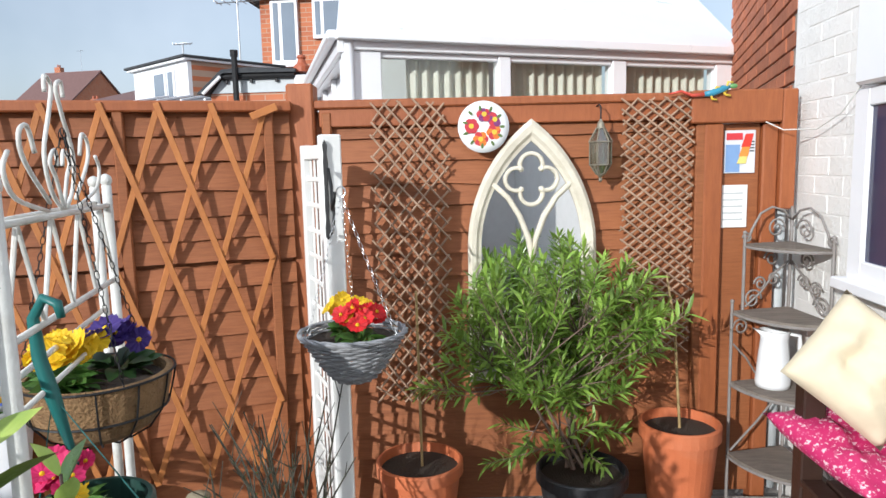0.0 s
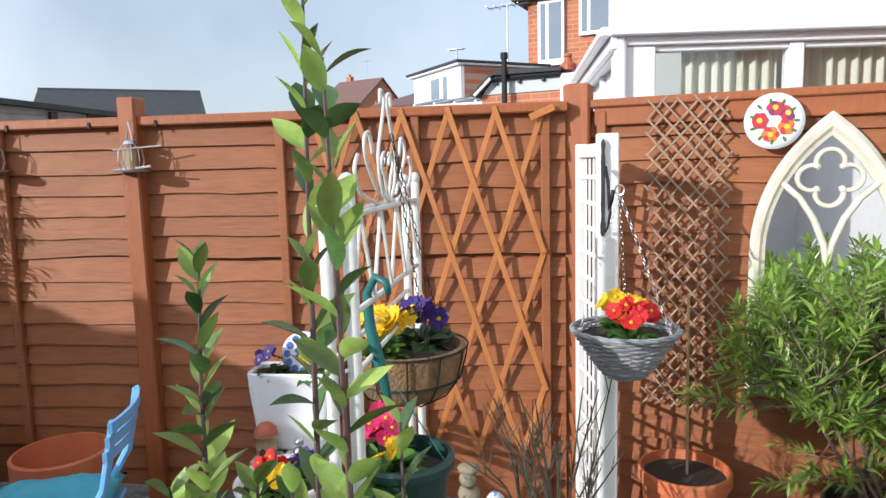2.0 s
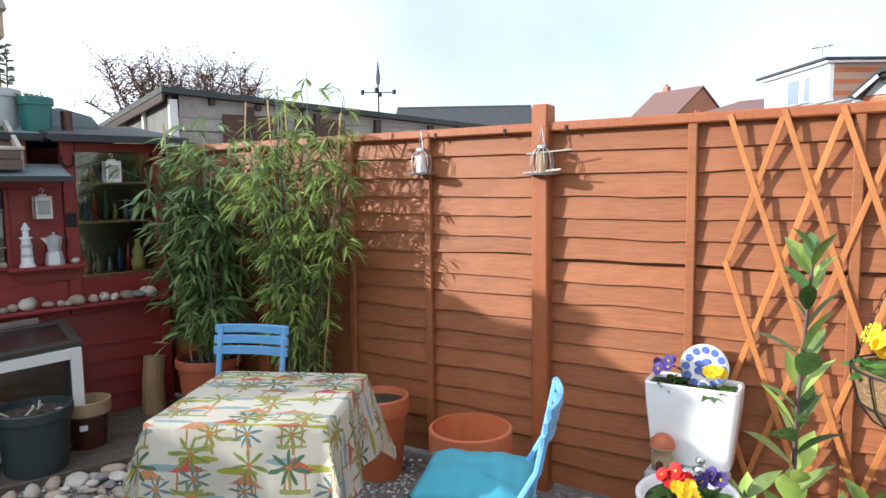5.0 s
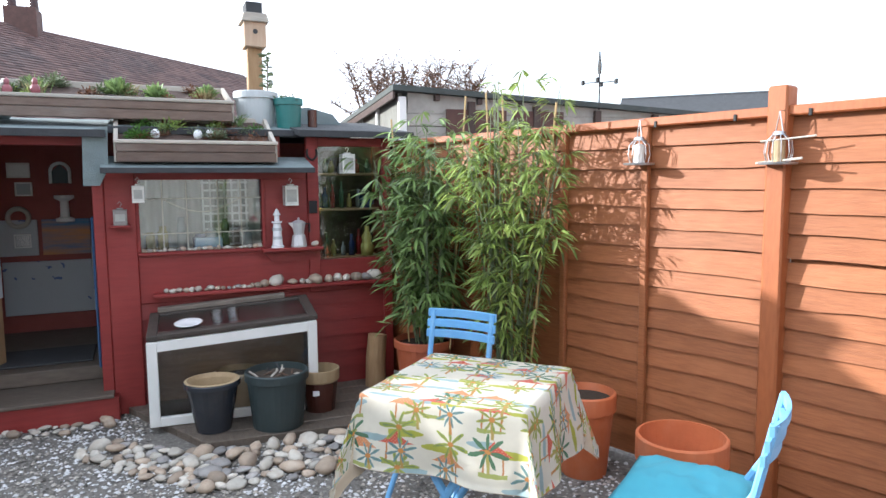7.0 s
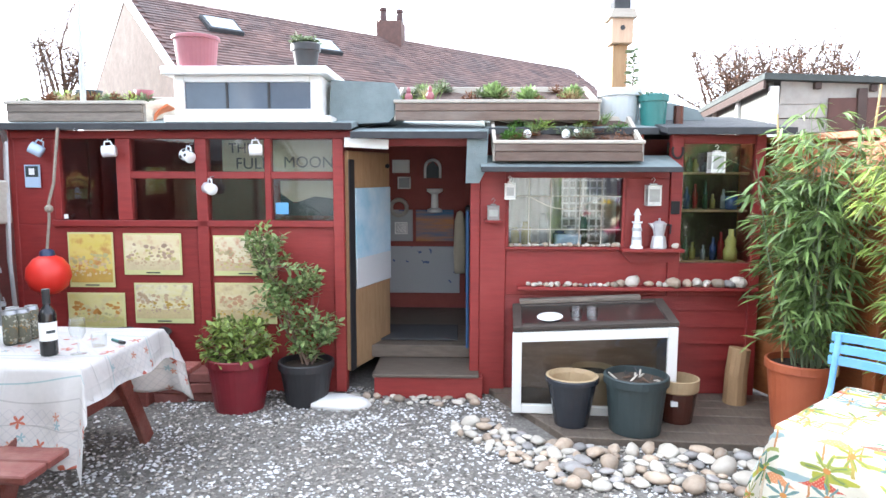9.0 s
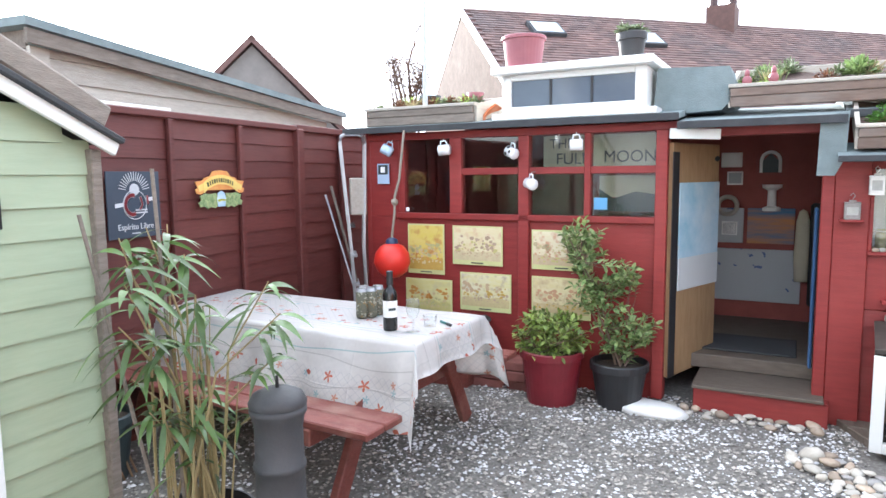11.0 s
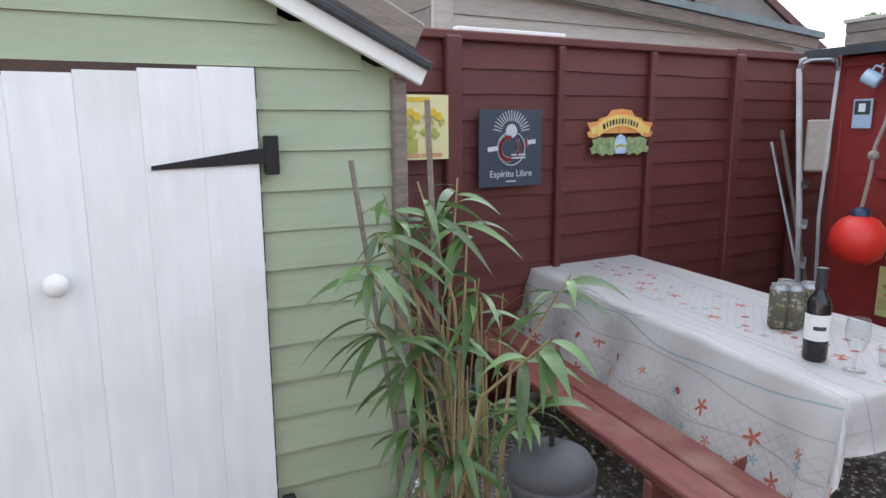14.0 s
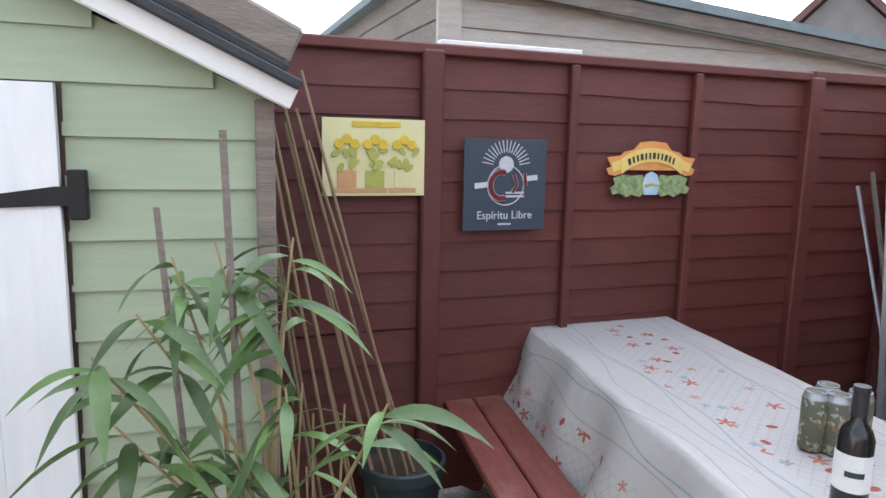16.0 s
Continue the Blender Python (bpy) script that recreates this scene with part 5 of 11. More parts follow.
part("downpipe", tube(B(), [(-1.075, -0.03, 2.32), (-1.075, -0.03, 0.2)], 0.04, 12), upvc, cons, smooth=True)
cp("wall_panel", -0.735, -0.505, 4.721, 4.78, 0.0, 2.30)


# ---- our own house: white painted brick, closing the yard ----
def pier(name, x0, x1, y0, y1, z0, z1, material, label):
    return single(name, slab(x0, x1, y0, y1, z0, z1, 0), material, pose(0, 0, 0), label, "wall", kind="structure")


pier("wall_east", 1.512, 1.80, 1.2, 3.34, 0, 3.2, white_wash, "white painted brick wall of the house")
pier("wall_house_rear", 1.512, 1.80, -3.4, 1.2, 0, 3.2, white_wash, "white painted house wall behind the patio")
pier("wall_house_return", 0.1, 1.51, -3.5, -3.3, 0, 3.2, white_wash, "white painted house wall beside the tool shed")
door_w = thing("door_1", pose(0.62, -3.28, 0), "white half-glazed back door of the house", "door", kind="structure")
for a, c, z0, z1 in ((-0.42, -0.32, 0.1, 2.05), (0.32, 0.42, 0.1, 2.05), (-0.32, 0.32, 0.1, 1.0), (-0.32, 0.32, 1.95, 2.05)):
    part("door_frame", slab(a, c, 0, 0.05, z0, z1), upvc, door_w)
part("pane", slab(-0.32, 0.32, 0.01, 0.02, 1.0, 1.95, 0), mat("lavender_glass", (0.45, 0.46, 0.55), (0.36, 0.37, 0.46), 2, 0.12), door_w)
part("handle", slab(-0.38, -0.28, 0.05, 0.08, 1.02, 1.05), zinc, door_w)
win_h = thing("window_1", pose(1.5, 2.36, 1.11), "white plastic house window with a deep sill", "window", kind="structure")
part("window_sill", slab(-0.07, 0.02, -0.55, 0.42, -0.04, 0.0), upvc, win_h)
part("window_frame", slab(-0.03, 0.02, 0.30, 0.39, 0.0, 0.66), upvc, win_h)
part("window_frame", slab(-0.03, 0.02, -0.50, 0.30, 0.0, 0.07), upvc, win_h)
part("window_frame", slab(-0.03, 0.02, -0.50, 0.30, 0.60, 0.66), upvc, win_h)
part("pane", slab(-0.015, 0.0, -0.50, 0.30, 0.07, 0.60, 0), mat("dark_blue_pane", (0.05, 0.05, 0.10), (0.04, 0.04, 0.08), 2, 0.05), win_h)
single("meter_box", slab(1.44, 1.50, 2.30, 2.705, 1.78, 2.32, 0.01), upvc, pose(0, 0, 0), "white plastic box on the house wall", "meter box")
bm = B()
tube(bm, [(1.335, 3.175, 1.69), (1.40, 3.16, 1.655), (1.47, 3.02, 1.65), (1.475, 2.85, 1.70), (1.46, 2.69, 1.785)], 0.0026, 6)
single("cable", bm, white_metal, pose(0, 0, 0), "thin white cable running from the gate to the wall", "cable", smooth=True)


# ---- neighbouring houses ----
def hbox(t_, name, o, x0, x1, y0, y1, z0, z1, material, bev=0.0, label=""):
    return part(name, slab(x0 - o[0], x1 - o[0], y0 - o[1], y1 - o[1], z0, z1, bev), material, t_, label)


# opaque panes with the reflected sky put into their blue-grey colour
dark_pane = mat("painted_sky_pane", (0.22, 0.26, 0.31), (0.18, 0.22, 0.27), 2, 0.08)
o = (-1.8, 12)
h1 = thing("brick_house", pose(o[0] + 0.3, o[1], 0), "orange brick two-storey house with white windows", "house")
hbox(h1, "wall", o, -3.92, 1.5, 11.4, 16, 0, 6.2, brick_far)
hbox(h1, "eaves", o, -4.15, 1.5, 11.2, 16.2, 4.28, 4.45, mat("dark_eaves", (0.03, 0.03, 0.032), (0.04, 0.04, 0.042), 4, 0.6))
for x0, x1, z0, z1 in ((-3.73, -3.28, 3.23, 4.25), (-3.03, -2.5, 3.62, 4.25)):
    wn_ = hbox(h1, "window", o, x0, x1, 11.33, 11.41, z0, z1, upvc, 0.004)
    for a, c in ((x0 + 0.05, x0 + 0.13), (x0 + 0.19, x1 - 0.05)):
        pn = part("pane", slab(a - o[0], c - o[0], 11.32 - o[1], 11.329 - o[1], z0 + 0.06, z1 - 0.05, 0), dark_pane, wn_)
hbox(h1, "sill", o, -3.78, -3.22, 11.27, 11.40, 3.18, 3.23, upvc)
h2 = thing("flat_dormer_house", pose(-4.04, 9.5, 0, 0, 0, -36.9), "low house with a white flat-roofed dormer", "house")
part("dormer", slab(-1.67, 0.0, 0.0, 0.06, 0.0, 3.05, 0), upvc, h2)
part("cheek", slab(-1.67, 0.0, 0.062, 1.5, 0.0, 3.05, 0), brick_far, h2)
part("roof", slab(-1.78, 0.07, -0.10, 1.6, 3.085, 3.12, 0.004), felt_dark, h2)
part("fascia", slab(-1.75, 0.05, -0.07, 1.57, 3.052, 3.083, 0.002), upvc, h2)
for x0, x1 in ((-0.98, -0.62), (-0.56, -0.36)):
    w_ = part("window", slab(x0, x1, -0.03, -0.002, 2.50, 2.97, 0.004), upvc, h2)
    part("pane", slab(x0 + 0.035, x1 - 0.035, -0.036, -0.031, 2.54, 2.935, 0), dark_pane, w_)
o = (-2.8, 8.2)
h3 = thing("outbuilding", pose(o[0], o[1], 0), "low brick outbuilding with a lead-faced dark roof and soil pipe", "outbuilding")
hbox(h3, "wall", o, -3.11, -2.10, 8.06, 9.3, 0, 2.42, brick_far)
part("roof", prism(B(), [(-3.24 - o[0], 2.41), (-3.20 - o[0], 2.45), (-2.93 - o[0], 2.68), (-2.64 - o[0], 2.70), (-2.06 - o[0], 2.67), (-2.06 - o[0], 2.63), (-2.92 - o[0], 2.64), (-3.14 - o[0], 2.41)], -0.25, 1.1), felt_dark, h3)
part("verge", tube(B(), [(-3.16 - o[0], -0.26, 2.41), (-2.94 - o[0], -0.26, 2.60)], 0.018, 6), upvc, h3)
part("lead_face", prism(B(), [(-3.09 - o[0], 2.42), (-2.10 - o[0], 2.42), (-2.10 - o[0], 2.635), (-2.90 - o[0], 2.645)], -0.16, -0.14), plastic_grey, h3, "grey lead facing")
part("gutter", tube(B(), [(-2.95 - o[0], -0.19, 2.60), (-2.08 - o[0], -0.19, 2.60)], 0.035, 8), iron, h3)
for k in range(3):
    part("gutter_bracket", slab(-0.10 + 0.3 * k - 0.015, -0.10 + 0.3 * k + 0.015, -0.20, -0.16, 2.53, 2.60, 0), iron, h3)
part("soil_pipe", tube(B(), [(0.04, -0.26, 0.0), (0.04, -0.26, 2.86)], 0.034, 10), iron, h3)
part("pipe_cowl", tube(B(), [(0.04, -0.26, 2.82), (0.04, -0.26, 2.89)], 0.045, 10), iron, h3)
part("chimney_pot", lathe(B(), [(0.0, 2.64), (0.10, 2.64), (0.10, 2.70), (0.055, 2.74), (0.04, 2.79), (0.055, 2.80), (0.045, 2.83), (0, 2.84)], 14, (0.78, -0.1, 0)), terra_dark, h3, "red chimney pot")
part("white_box", slab(0.71, 0.95, -0.2, 0.2, 0.0, 2.60, 0.01), upvc, h3, "white boxed porch")
hbox(h3, "low_fascia", o, -4.3, -3.14, 8.28, 8.32, 2.30, 2.37, upvc)
part("low_roof", prism(B(), [(8.3 - o[1], 2.30), (9.1 - o[1], 2.30), (9.1 - o[1], 2.52), (8.3 - o[1], 2.375)], -0.58, 0.58), slate, h3, m=pose(-3.72 - o[0], 0, 0, 0, 0, 90) @ Matrix.Diagonal((1, -1, 1, 1)))
for k in range(4):
    part("roof_bar", tube(B(), [(-1.40 + 0.30 * k, 0.1, 2.385), (-1.25 + 0.30 * k, 0.7, 2.50)], 0.018, 5), upvc, h3)


def gable_house(name, base, w, d, wall, rise, yaw, label, roofm=roof_tile, wallm=None, chimney=None, cy=0.0):
    t_ = thing(name, pose(*base, 0, 0, yaw), label, "house")
    part("wall", prism(B(), [(-w / 2, 0), (w / 2, 0), (w / 2, wall), (0, wall + rise), (-w / 2, wall)], -d / 2, d / 2), wallm or brick_far, t_)
    ang = math.degrees(math.atan2(rise, w / 2))
    ln = math.hypot(rise, w / 2) + 0.25
    for s_ in (-1, 1):
        part("roof", box(B(), (s_ * (w / 4 + 0.05), 0, wall + rise / 2 + 0.06), (ln, d + 0.3, 0.10), (0, s_ * ang, 0)), roofm, t_)
    if chimney:
        part("chimney", slab(chimney - 0.25, chimney + 0.25, cy - 0.3, cy + 0.3, wall, wall + rise + 0.7), brick_far, t_)
        for k in (-0.12, 0.12):
            part("chimney_pot", lathe(B(), [(0.08, wall + rise + 0.7), (0.06, wall + rise + 0.95), (0.0, wall + rise + 0.95)], 10, (chimney + k, cy, 0)), terra_dark, t_)
    return t_


gable_house("far_house", (-37.6, 59.1, 0), 8, 5.5, 7.3, 3.0, -97, "distant house with an orange-red roof and chimney", chimney=-0.6, cy=-1.9)
gable_house("far_house", (-17, 40, 0), 12, 8, 5.0, 1.2, 95, "distant house with a red roof", wallm=white_wash)
gable_house("far_house", (-30, 47, 0), 9, 8, 3.7, 2.3, 15, "distant brick house behind the fence", chimney=1.5)
gable_house("low_bungalow", (-13.8, 11.5, 0), 5.0, 3.2, 2.3, 1.12, -41, "low building with a grey-green felt roof", roofm=felt_dark, wallm=white_wash)


def aerial(base, h, label, k_=1.0):
    t_ = thing("television_aerial", pose(*base), label, "aerial")
    part("mast", tube(B(), [(0, 0, 0), (0, 0, h)], 0.014, 6), zinc, t_)
    part("boom", tube(B(), [(-0.35 * k_, 0, h * 0.96), (0.35 * k_, 0.1 * k_, h)], 0.009, 6), zinc, t_)
    for k in range(5):
        part("element", tube(B(), [((-0.32 + 0.14 * k) * k_, -0.16 * k_, h * 0.965), ((-0.32 + 0.14 * k) * k_, 0.16 * k_, h * 0.965)], 0.006, 5), zinc, t_)
    return t_


aerial((-3.92, 11.2, 3.1), 1.15, "television aerial on a thin mast above the roofs")
aerial((-4.6, 10.6, 3.11), 0.38, "small television aerial on a far roof", 0.4)
aerial((-36.6, 58.9, 9.9), 2.4, "thin distant television aerial on a roof")

# big tiled house behind the summerhouse
P1, P2 = Vector((-11.52, -6.97, 4.62)), Vector((-20.6, 1.2, 4.62))
along = (P2 - P1).normalized()
across = Vector((along.y, -along.x, 0)) * (1 if Vector((along.y, -along.x, 0)).dot(Vector((1, 1, 0))) > 0 else -1)


def from_quad(pts):
    bm = B()
    bm.faces.new([bm.verts.new(p) for p in pts])
    return bm


tile_small = mat("mottled_clay_tile", (0.17, 0.098, 0.085), (0.115, 0.075, 0.07), 1.6, 0.85, 0.2, 30, island=0.3, dirt=(0.10, 0.085, 0.085), dirt_amount=0.6, dirt_scale=0.8)
h4 = thing("tiled_house", Matrix.Translation((P1.x, P1.y, 0)), "big brick house with a brown tiled roof and roof lights", "house")
RISE = 0.70
L_ = (P2 - P1).length
rt = random.Random(61)
V_, F_ = [], []
down = (across - Vector((0, 0, RISE))).normalized()
lift_ = down.cross(along).normalized()
lift_ = lift_ if lift_.z > 0 else -lift_
for i in range(42):
    for j in range(72):
        o_ = Vector((0, 0, 4.62)) + down * (0.104 * i) + along * (0.171 * (j + (i % 2) * 0.5))
        k_ = len(V_)
        t0, t1 = 0.004, 0.016 + rt.uniform(0, 0.006)
        wdt_ = 0.166
        V_ += [o_ + lift_ * t0, o_ + along * wdt_ + lift_ * t0, o_ + along * wdt_ + down * 0.112 + lift_ * t1, o_ + down * 0.112 + lift_ * t1, o_ + along * wdt_ + down * 0.112, o_ + down * 0.112]
        F_ += [(k_, k_ + 1, k_ + 2, k_ + 3), (k_ + 3, k_ + 2, k_ + 4, k_ + 5)]
tf = new("tile_field", from_arrays("tile_field", V_, F_, tile_small))
tf.parent = h4
tagged(tf, kind="stuff")
part("roof_deck", from_quad([Vector((0, 0, 4.612)), along * L_ + Vector((0, 0, 4.612)), along * L_ + down * 4.4 + Vector((0, 0, 4.612)), down * 4.4 + Vector((0, 0, 4.612))]), roof_tile, h4)
bm = B()
w_ = 3.4
vs = [bm.verts.new(v) for v in (across * w_, across * w_ + Vector((0, 0, 4.62 - RISE * w_)), Vector((0, 0, 4.55)), -across * w_ + Vector((0, 0, 4.62 - RISE * w_)), -across * w_)]
bm.faces.new(vs)
part("gable_wall", bm, mat("old_brown_brick", (0.115, 0.07, 0.052), (0.075, 0.048, 0.038), 9, 0.9, 0.3, 40, dirt=(0.15, 0.11, 0.085), dirt_amount=0.5), h4)
part("verge", tube(B(), [Vector((0, 0, 4.62)) - along * 0.08, across * 3.6 + Vector((0, 0, 4.62 - RISE * 3.6)) - along * 0.08], 0.06, 6), upvc, h4)
bm = B()
vs = [bm.verts.new(v) for v in (Vector((0, 0, 4.62)), along * L_ + Vector((0, 0, 4.62)), along * L_ - across * 3.6 + Vector((0, 0, 4.62 - RISE * 3.6)), -across * 3.6 + Vector((0, 0, 4.62 - RISE * 3.6)))]
bm.faces.new(vs)
part("rear_roof", bm, roof_tile, h4)
bm = B()
vs = [bm.verts.new(v) for v in (across * 3.4, across * 3.4 + along * L_, across * 3.4 + along * L_ + Vector((0, 0, 2.2)), across * 3.4 + Vector((0, 0, 2.2)))]
bm.faces.new(vs)
part("front_wall", bm, brick_far, h4)
tilt = Matrix((along.to_4d(), (across * math.cos(math.atan(RISE)) - Vector((0, 0, math.sin(math.atan(RISE))))).to_4d(), (Vector((0, 0, math.cos(math.atan(RISE)))) + across * math.sin(math.atan(RISE))).to_4d(), (0, 0, 0, 1))).transposed()
for r_ in range(3):
    tilt[3][r_] = 0
for s_, dd in ((1.35, 0.75), (3.3, 0.95)):
    pos = along * s_ + across * dd + Vector((0, 0, 4.62 - RISE * dd + 0.06))
    rl = part("roof_light", slab(-0.32, 0.32, -0.26, 0.26, -0.04, 0.04, 0.01), felt_dark, h4, "dark-framed roof light", m=Matrix.Translation(pos) @ tilt)
    part("pane", slab(-0.27, 0.27, -0.21, 0.21, 0.041, 0.045, 0), dark_pane, rl)
ch_ = along * 5.7
part("chimney", slab(ch_.x - 0.28, ch_.x + 0.28, ch_.y - 0.28, ch_.y + 0.28, 4.0, 4.95), mat("sooty_brick", (0.15, 0.08, 0.065), (0.09, 0.055, 0.05), 9, 0.85, 0.3, 40), h4)
for k in (-0.17, 0.17):
    part("chimney_pot", lathe(B(), [(0.10, 4.95), (0.085, 5.18), (0.10, 5.20), (0.09, 5.26), (0.0, 5.26)], 10, (ch_.x - k * 0.6, ch_.y + k, 0)), glaze_brown, h4)
gable_house("far_house", (-11.7, -12.8, 0), 4.0, 5, 2.15, 2.0, -43, "neighbouring house with a tiled gable", wallm=mat("grey_render", (0.27, 0.24, 0.22), (0.20, 0.18, 0.165), 4, 0.9, 0.3, 60))

# garage beyond the left fence
old_white = mat("dirty_white_boards", (0.42, 0.40, 0.36), (0.28, 0.265, 0.24), 6, 0.8, 0.3, 50, vary=0.12, dirt=(0.22, 0.20, 0.17), dirt_amount=0.6)
old_grey = mat("grey_painted_boards", (0.20, 0.20, 0.18), (0.13, 0.13, 0.115), 4, 0.85, 0.3, 40, stretch=(6, 6, 1), dirt=(0.20, 0.20, 0.17), dirt_amount=0.5)
GC = Vector((-6.15, 1.72, 0))
garage = thing("neighbour_garage", pose(GC.x, GC.y, 0), "neighbour's low white boarded garage with a dark felt roof", "garage")
far_r = Vector((-6.0, 5.7, 0)) - GC
for i in range(5):
    part("wall_board", box(B(), (far_r.x / 2 + 0.03, far_r.y / 2, 1.60 + 0.118 * i), (0.03, far_r.length, 0.11), (0, 0, math.degrees(math.atan2(-far_r.x, far_r.y))), 0.004), old_white, garage)
part("wall", box(B(), (far_r.x / 2 - 0.02, far_r.y / 2, 1.05), (0.05, far_r.length, 2.1), (0, 0, math.degrees(math.atan2(-far_r.x, far_r.y)))), dark_brown, garage)
for k in range(7):
    f = k / 6
    part("stud", slab(far_r.x * f + 0.04, far_r.x * f + 0.09, far_r.y * f - 0.035, far_r.y * f + 0.035, 1.2, 2.27 - 0.16 * f), dark_brown if k else white_paint, garage)
part("side_wall", prism(B(), [(-3.8, 0.0), (0.0, 0.0), (0.0, 2.315), (-3.8, 2.105)], -0.02, 0.02), old_grey, garage, "grey boarded side of the garage")
for k in range(5):
    part("side_batten", slab(-0.72 - 0.72 * k, -0.66 - 0.72 * k, -0.05, -0.021, 1.2, 2.26 - 0.04 * k), white_paint if k == 0 else old_white, garage)
part("verge_board", prism(B(), [(-3.85, 2.03), (0.1, 2.25), (0.1, 2.315), (-3.85, 2.095)], -0.095, -0.075), dark_brown, garage)
bm = B()
vs = [bm.verts.new(v) for v in ((0.13, -0.10, 2.32), (0.13 + far_r.x, far_r.y + 0.1, 2.11), (-3.9, far_r.y, 2.00), (-3.9, -0.10, 2.10), (0.13, -0.10, 2.37), (0.13 + far_r.x, far_r.y + 0.1, 2.16), (-3.9, far_r.y, 2.05), (-3.9, -0.10, 2.15))]
for f in ((0, 1, 2, 3), (4, 5, 6, 7), (0, 1, 5, 4), (1, 2, 6, 5), (2, 3, 7, 6), (3, 0, 4, 7)):
    bm.faces.new([vs[i] for i in f])
bmesh.ops.recalc_face_normals(bm, faces=bm.faces)
part("roof", bm, mat("mossy_felt", (0.075, 0.085, 0.08), (0.05, 0.058, 0.056), 9, 0.9, 0.3, 90), garage)
for k in range(9):
    part("rafter_end", slab(0.02, 0.11, 0.3 + 0.42 * k, 0.35 + 0.42 * k, 2.24 - 0.022 * k, 2.295 - 0.022 * k), dark_brown, garage)

GW = pose(0, 0, 0, 0, 0, math.degrees(math.atan2(far_r.y, far_r.x)))
GL = far_r.length
part("eaves_board", prism(B(), [(0.06, 2.128), (GL, 2.128), (GL, 2.14), (0.06, 2.325)], -0.052, -0.036), old_white, garage, m=GW)
for a, c in ((0.42, 1.02), (1.10, 1.62), (3.0, 3.4)):
    w_ = part("window", slab(a, c, -0.075, -0.055, 1.90, 2.17, 0.004), mat("brown_window_frame", (0.10, 0.04, 0.03), (0.07, 0.03, 0.022), 8, 0.6), garage, m=GW)
    part("pane", slab(a + 0.05, c - 0.05, -0.080, -0.076, 1.94, 2.13, 0), dark_pane, w_, m=GW)

vane = thing("weather_vane", pose(-5.84, 3.62, 2.18), "black iron weather vane on the garage roof", "weather vane")
part("rod", tube(B(), [(0, 0, 0), (0, 0, 0.52)], 0.007, 6), iron, vane)
part("arm", tube(B(), [(-0.10, -0.12, 0.26), (0.10, 0.12, 0.26)], 0.005, 6), iron, vane)
part("arm", tube(B(), [(0.12, -0.10, 0.26), (-0.12, 0.10, 0.26)], 0.005, 6), iron, vane)
part("cockerel", prism(B(), [(-0.02, 0.34), (0.02, 0.34), (0.028, 0.42), (0.01, 0.48), (0.0, 0.55), (-0.014, 0.46), (-0.03, 0.40)], -0.006, 0.006), iron, vane)
for x, y in ((-0.10, -0.12), (0.10, 0.12), (0.12, -0.10), (-0.12, 0.10)):
    part("letter_plate", slab(x - 0.018, x + 0.018, y - 0.012, y + 0.012, 0.24, 0.285), iron, vane)

# neighbour building over the maroon fence
nb = thing("neighbour_shed", pose(-2.4, -3.96, 0, 0, 0, 180 + math.degrees(math.atan(0.18))), "neighbour's weathered pale timber shed behind the fence", "shed")
NX = 0.22


def nb_top(x):
    return 2.40 - 0.072 * x


part("wall", prism(B(), [(NX, 0.0), (3.45, 0.0), (3.45, nb_top(3.45) - 0.08), (NX, nb_top(NX) - 0.08)], 0.62, 0.72), pale_wood, nb)
for k in range(4):
    zb = 1.84 + 0.135 * k
    if zb + 0.12 < nb_top(3.45) - 0.06:
        part("wall_board", slab(NX + 0.11, 3.45, 0.605, 0.62, zb, zb + 0.128, 0.004), pale_wood, nb)
    else:
        part("wall_board", prism(B(), [(NX + 0.11, zb), (3.0, zb), (NX + 0.11, min(zb + 0.128, nb_top(NX) - 0.09))], 0.606, 0.619), pale_wood, nb)
part("corner_post", slab(NX - 0.02, NX + 0.105, 0.585, 0.619, 0.0, nb_top(NX) - 0.09), pale_wood, nb)
for k in range(5):
    part("side_board", slab(NX - 0.018, NX - 0.001, 0.62, 3.3, 1.72 + 0.14 * k, 1.852 + 0.14 * k, 0.004), grey_wood, nb)
part("fascia", prism(B(), [(NX - 0.08, nb_top(NX) - 0.085), (3.6, nb_top(3.6) - 0.085), (3.6, nb_top(3.6) - 0.004), (NX - 0.08, nb_top(NX) - 0.004)], 0.52, 0.545), grey_wood, nb)
bm = B()
vs = [bm.verts.new((x, y, nb_top(x) + dz)) for dz in (0.0, 0.05) for x, y in ((NX - 0.1, 0.50), (3.65, 0.50), (3.65, 3.5), (NX - 0.1, 3.5))]
for f in ((0, 1, 2, 3), (4, 5, 6, 7), (0, 1, 5, 4), (1, 2, 6, 5), (2, 3, 7, 6), (3, 0, 4, 7)):
    bm.faces.new([vs[i] for i in f])
bmesh.ops.recalc_face_normals(bm, faces=bm.faces)
part("roof", bm, felt, nb)
bag = B()
ball(bag, (0, 0, 0.06), 0.06, 3, (0.8, 0.7, 1.3))
for v in bag.verts:
    v.co += Vector((1, 1, 1)) * 0.02 * noise.noise(v.co * 28)
single("plastic_bottle", bag, ceramic_white, GS @ pose(0.42, 0.30, 1.86), "crumpled white plastic bottle on the shed roof", "bottle")


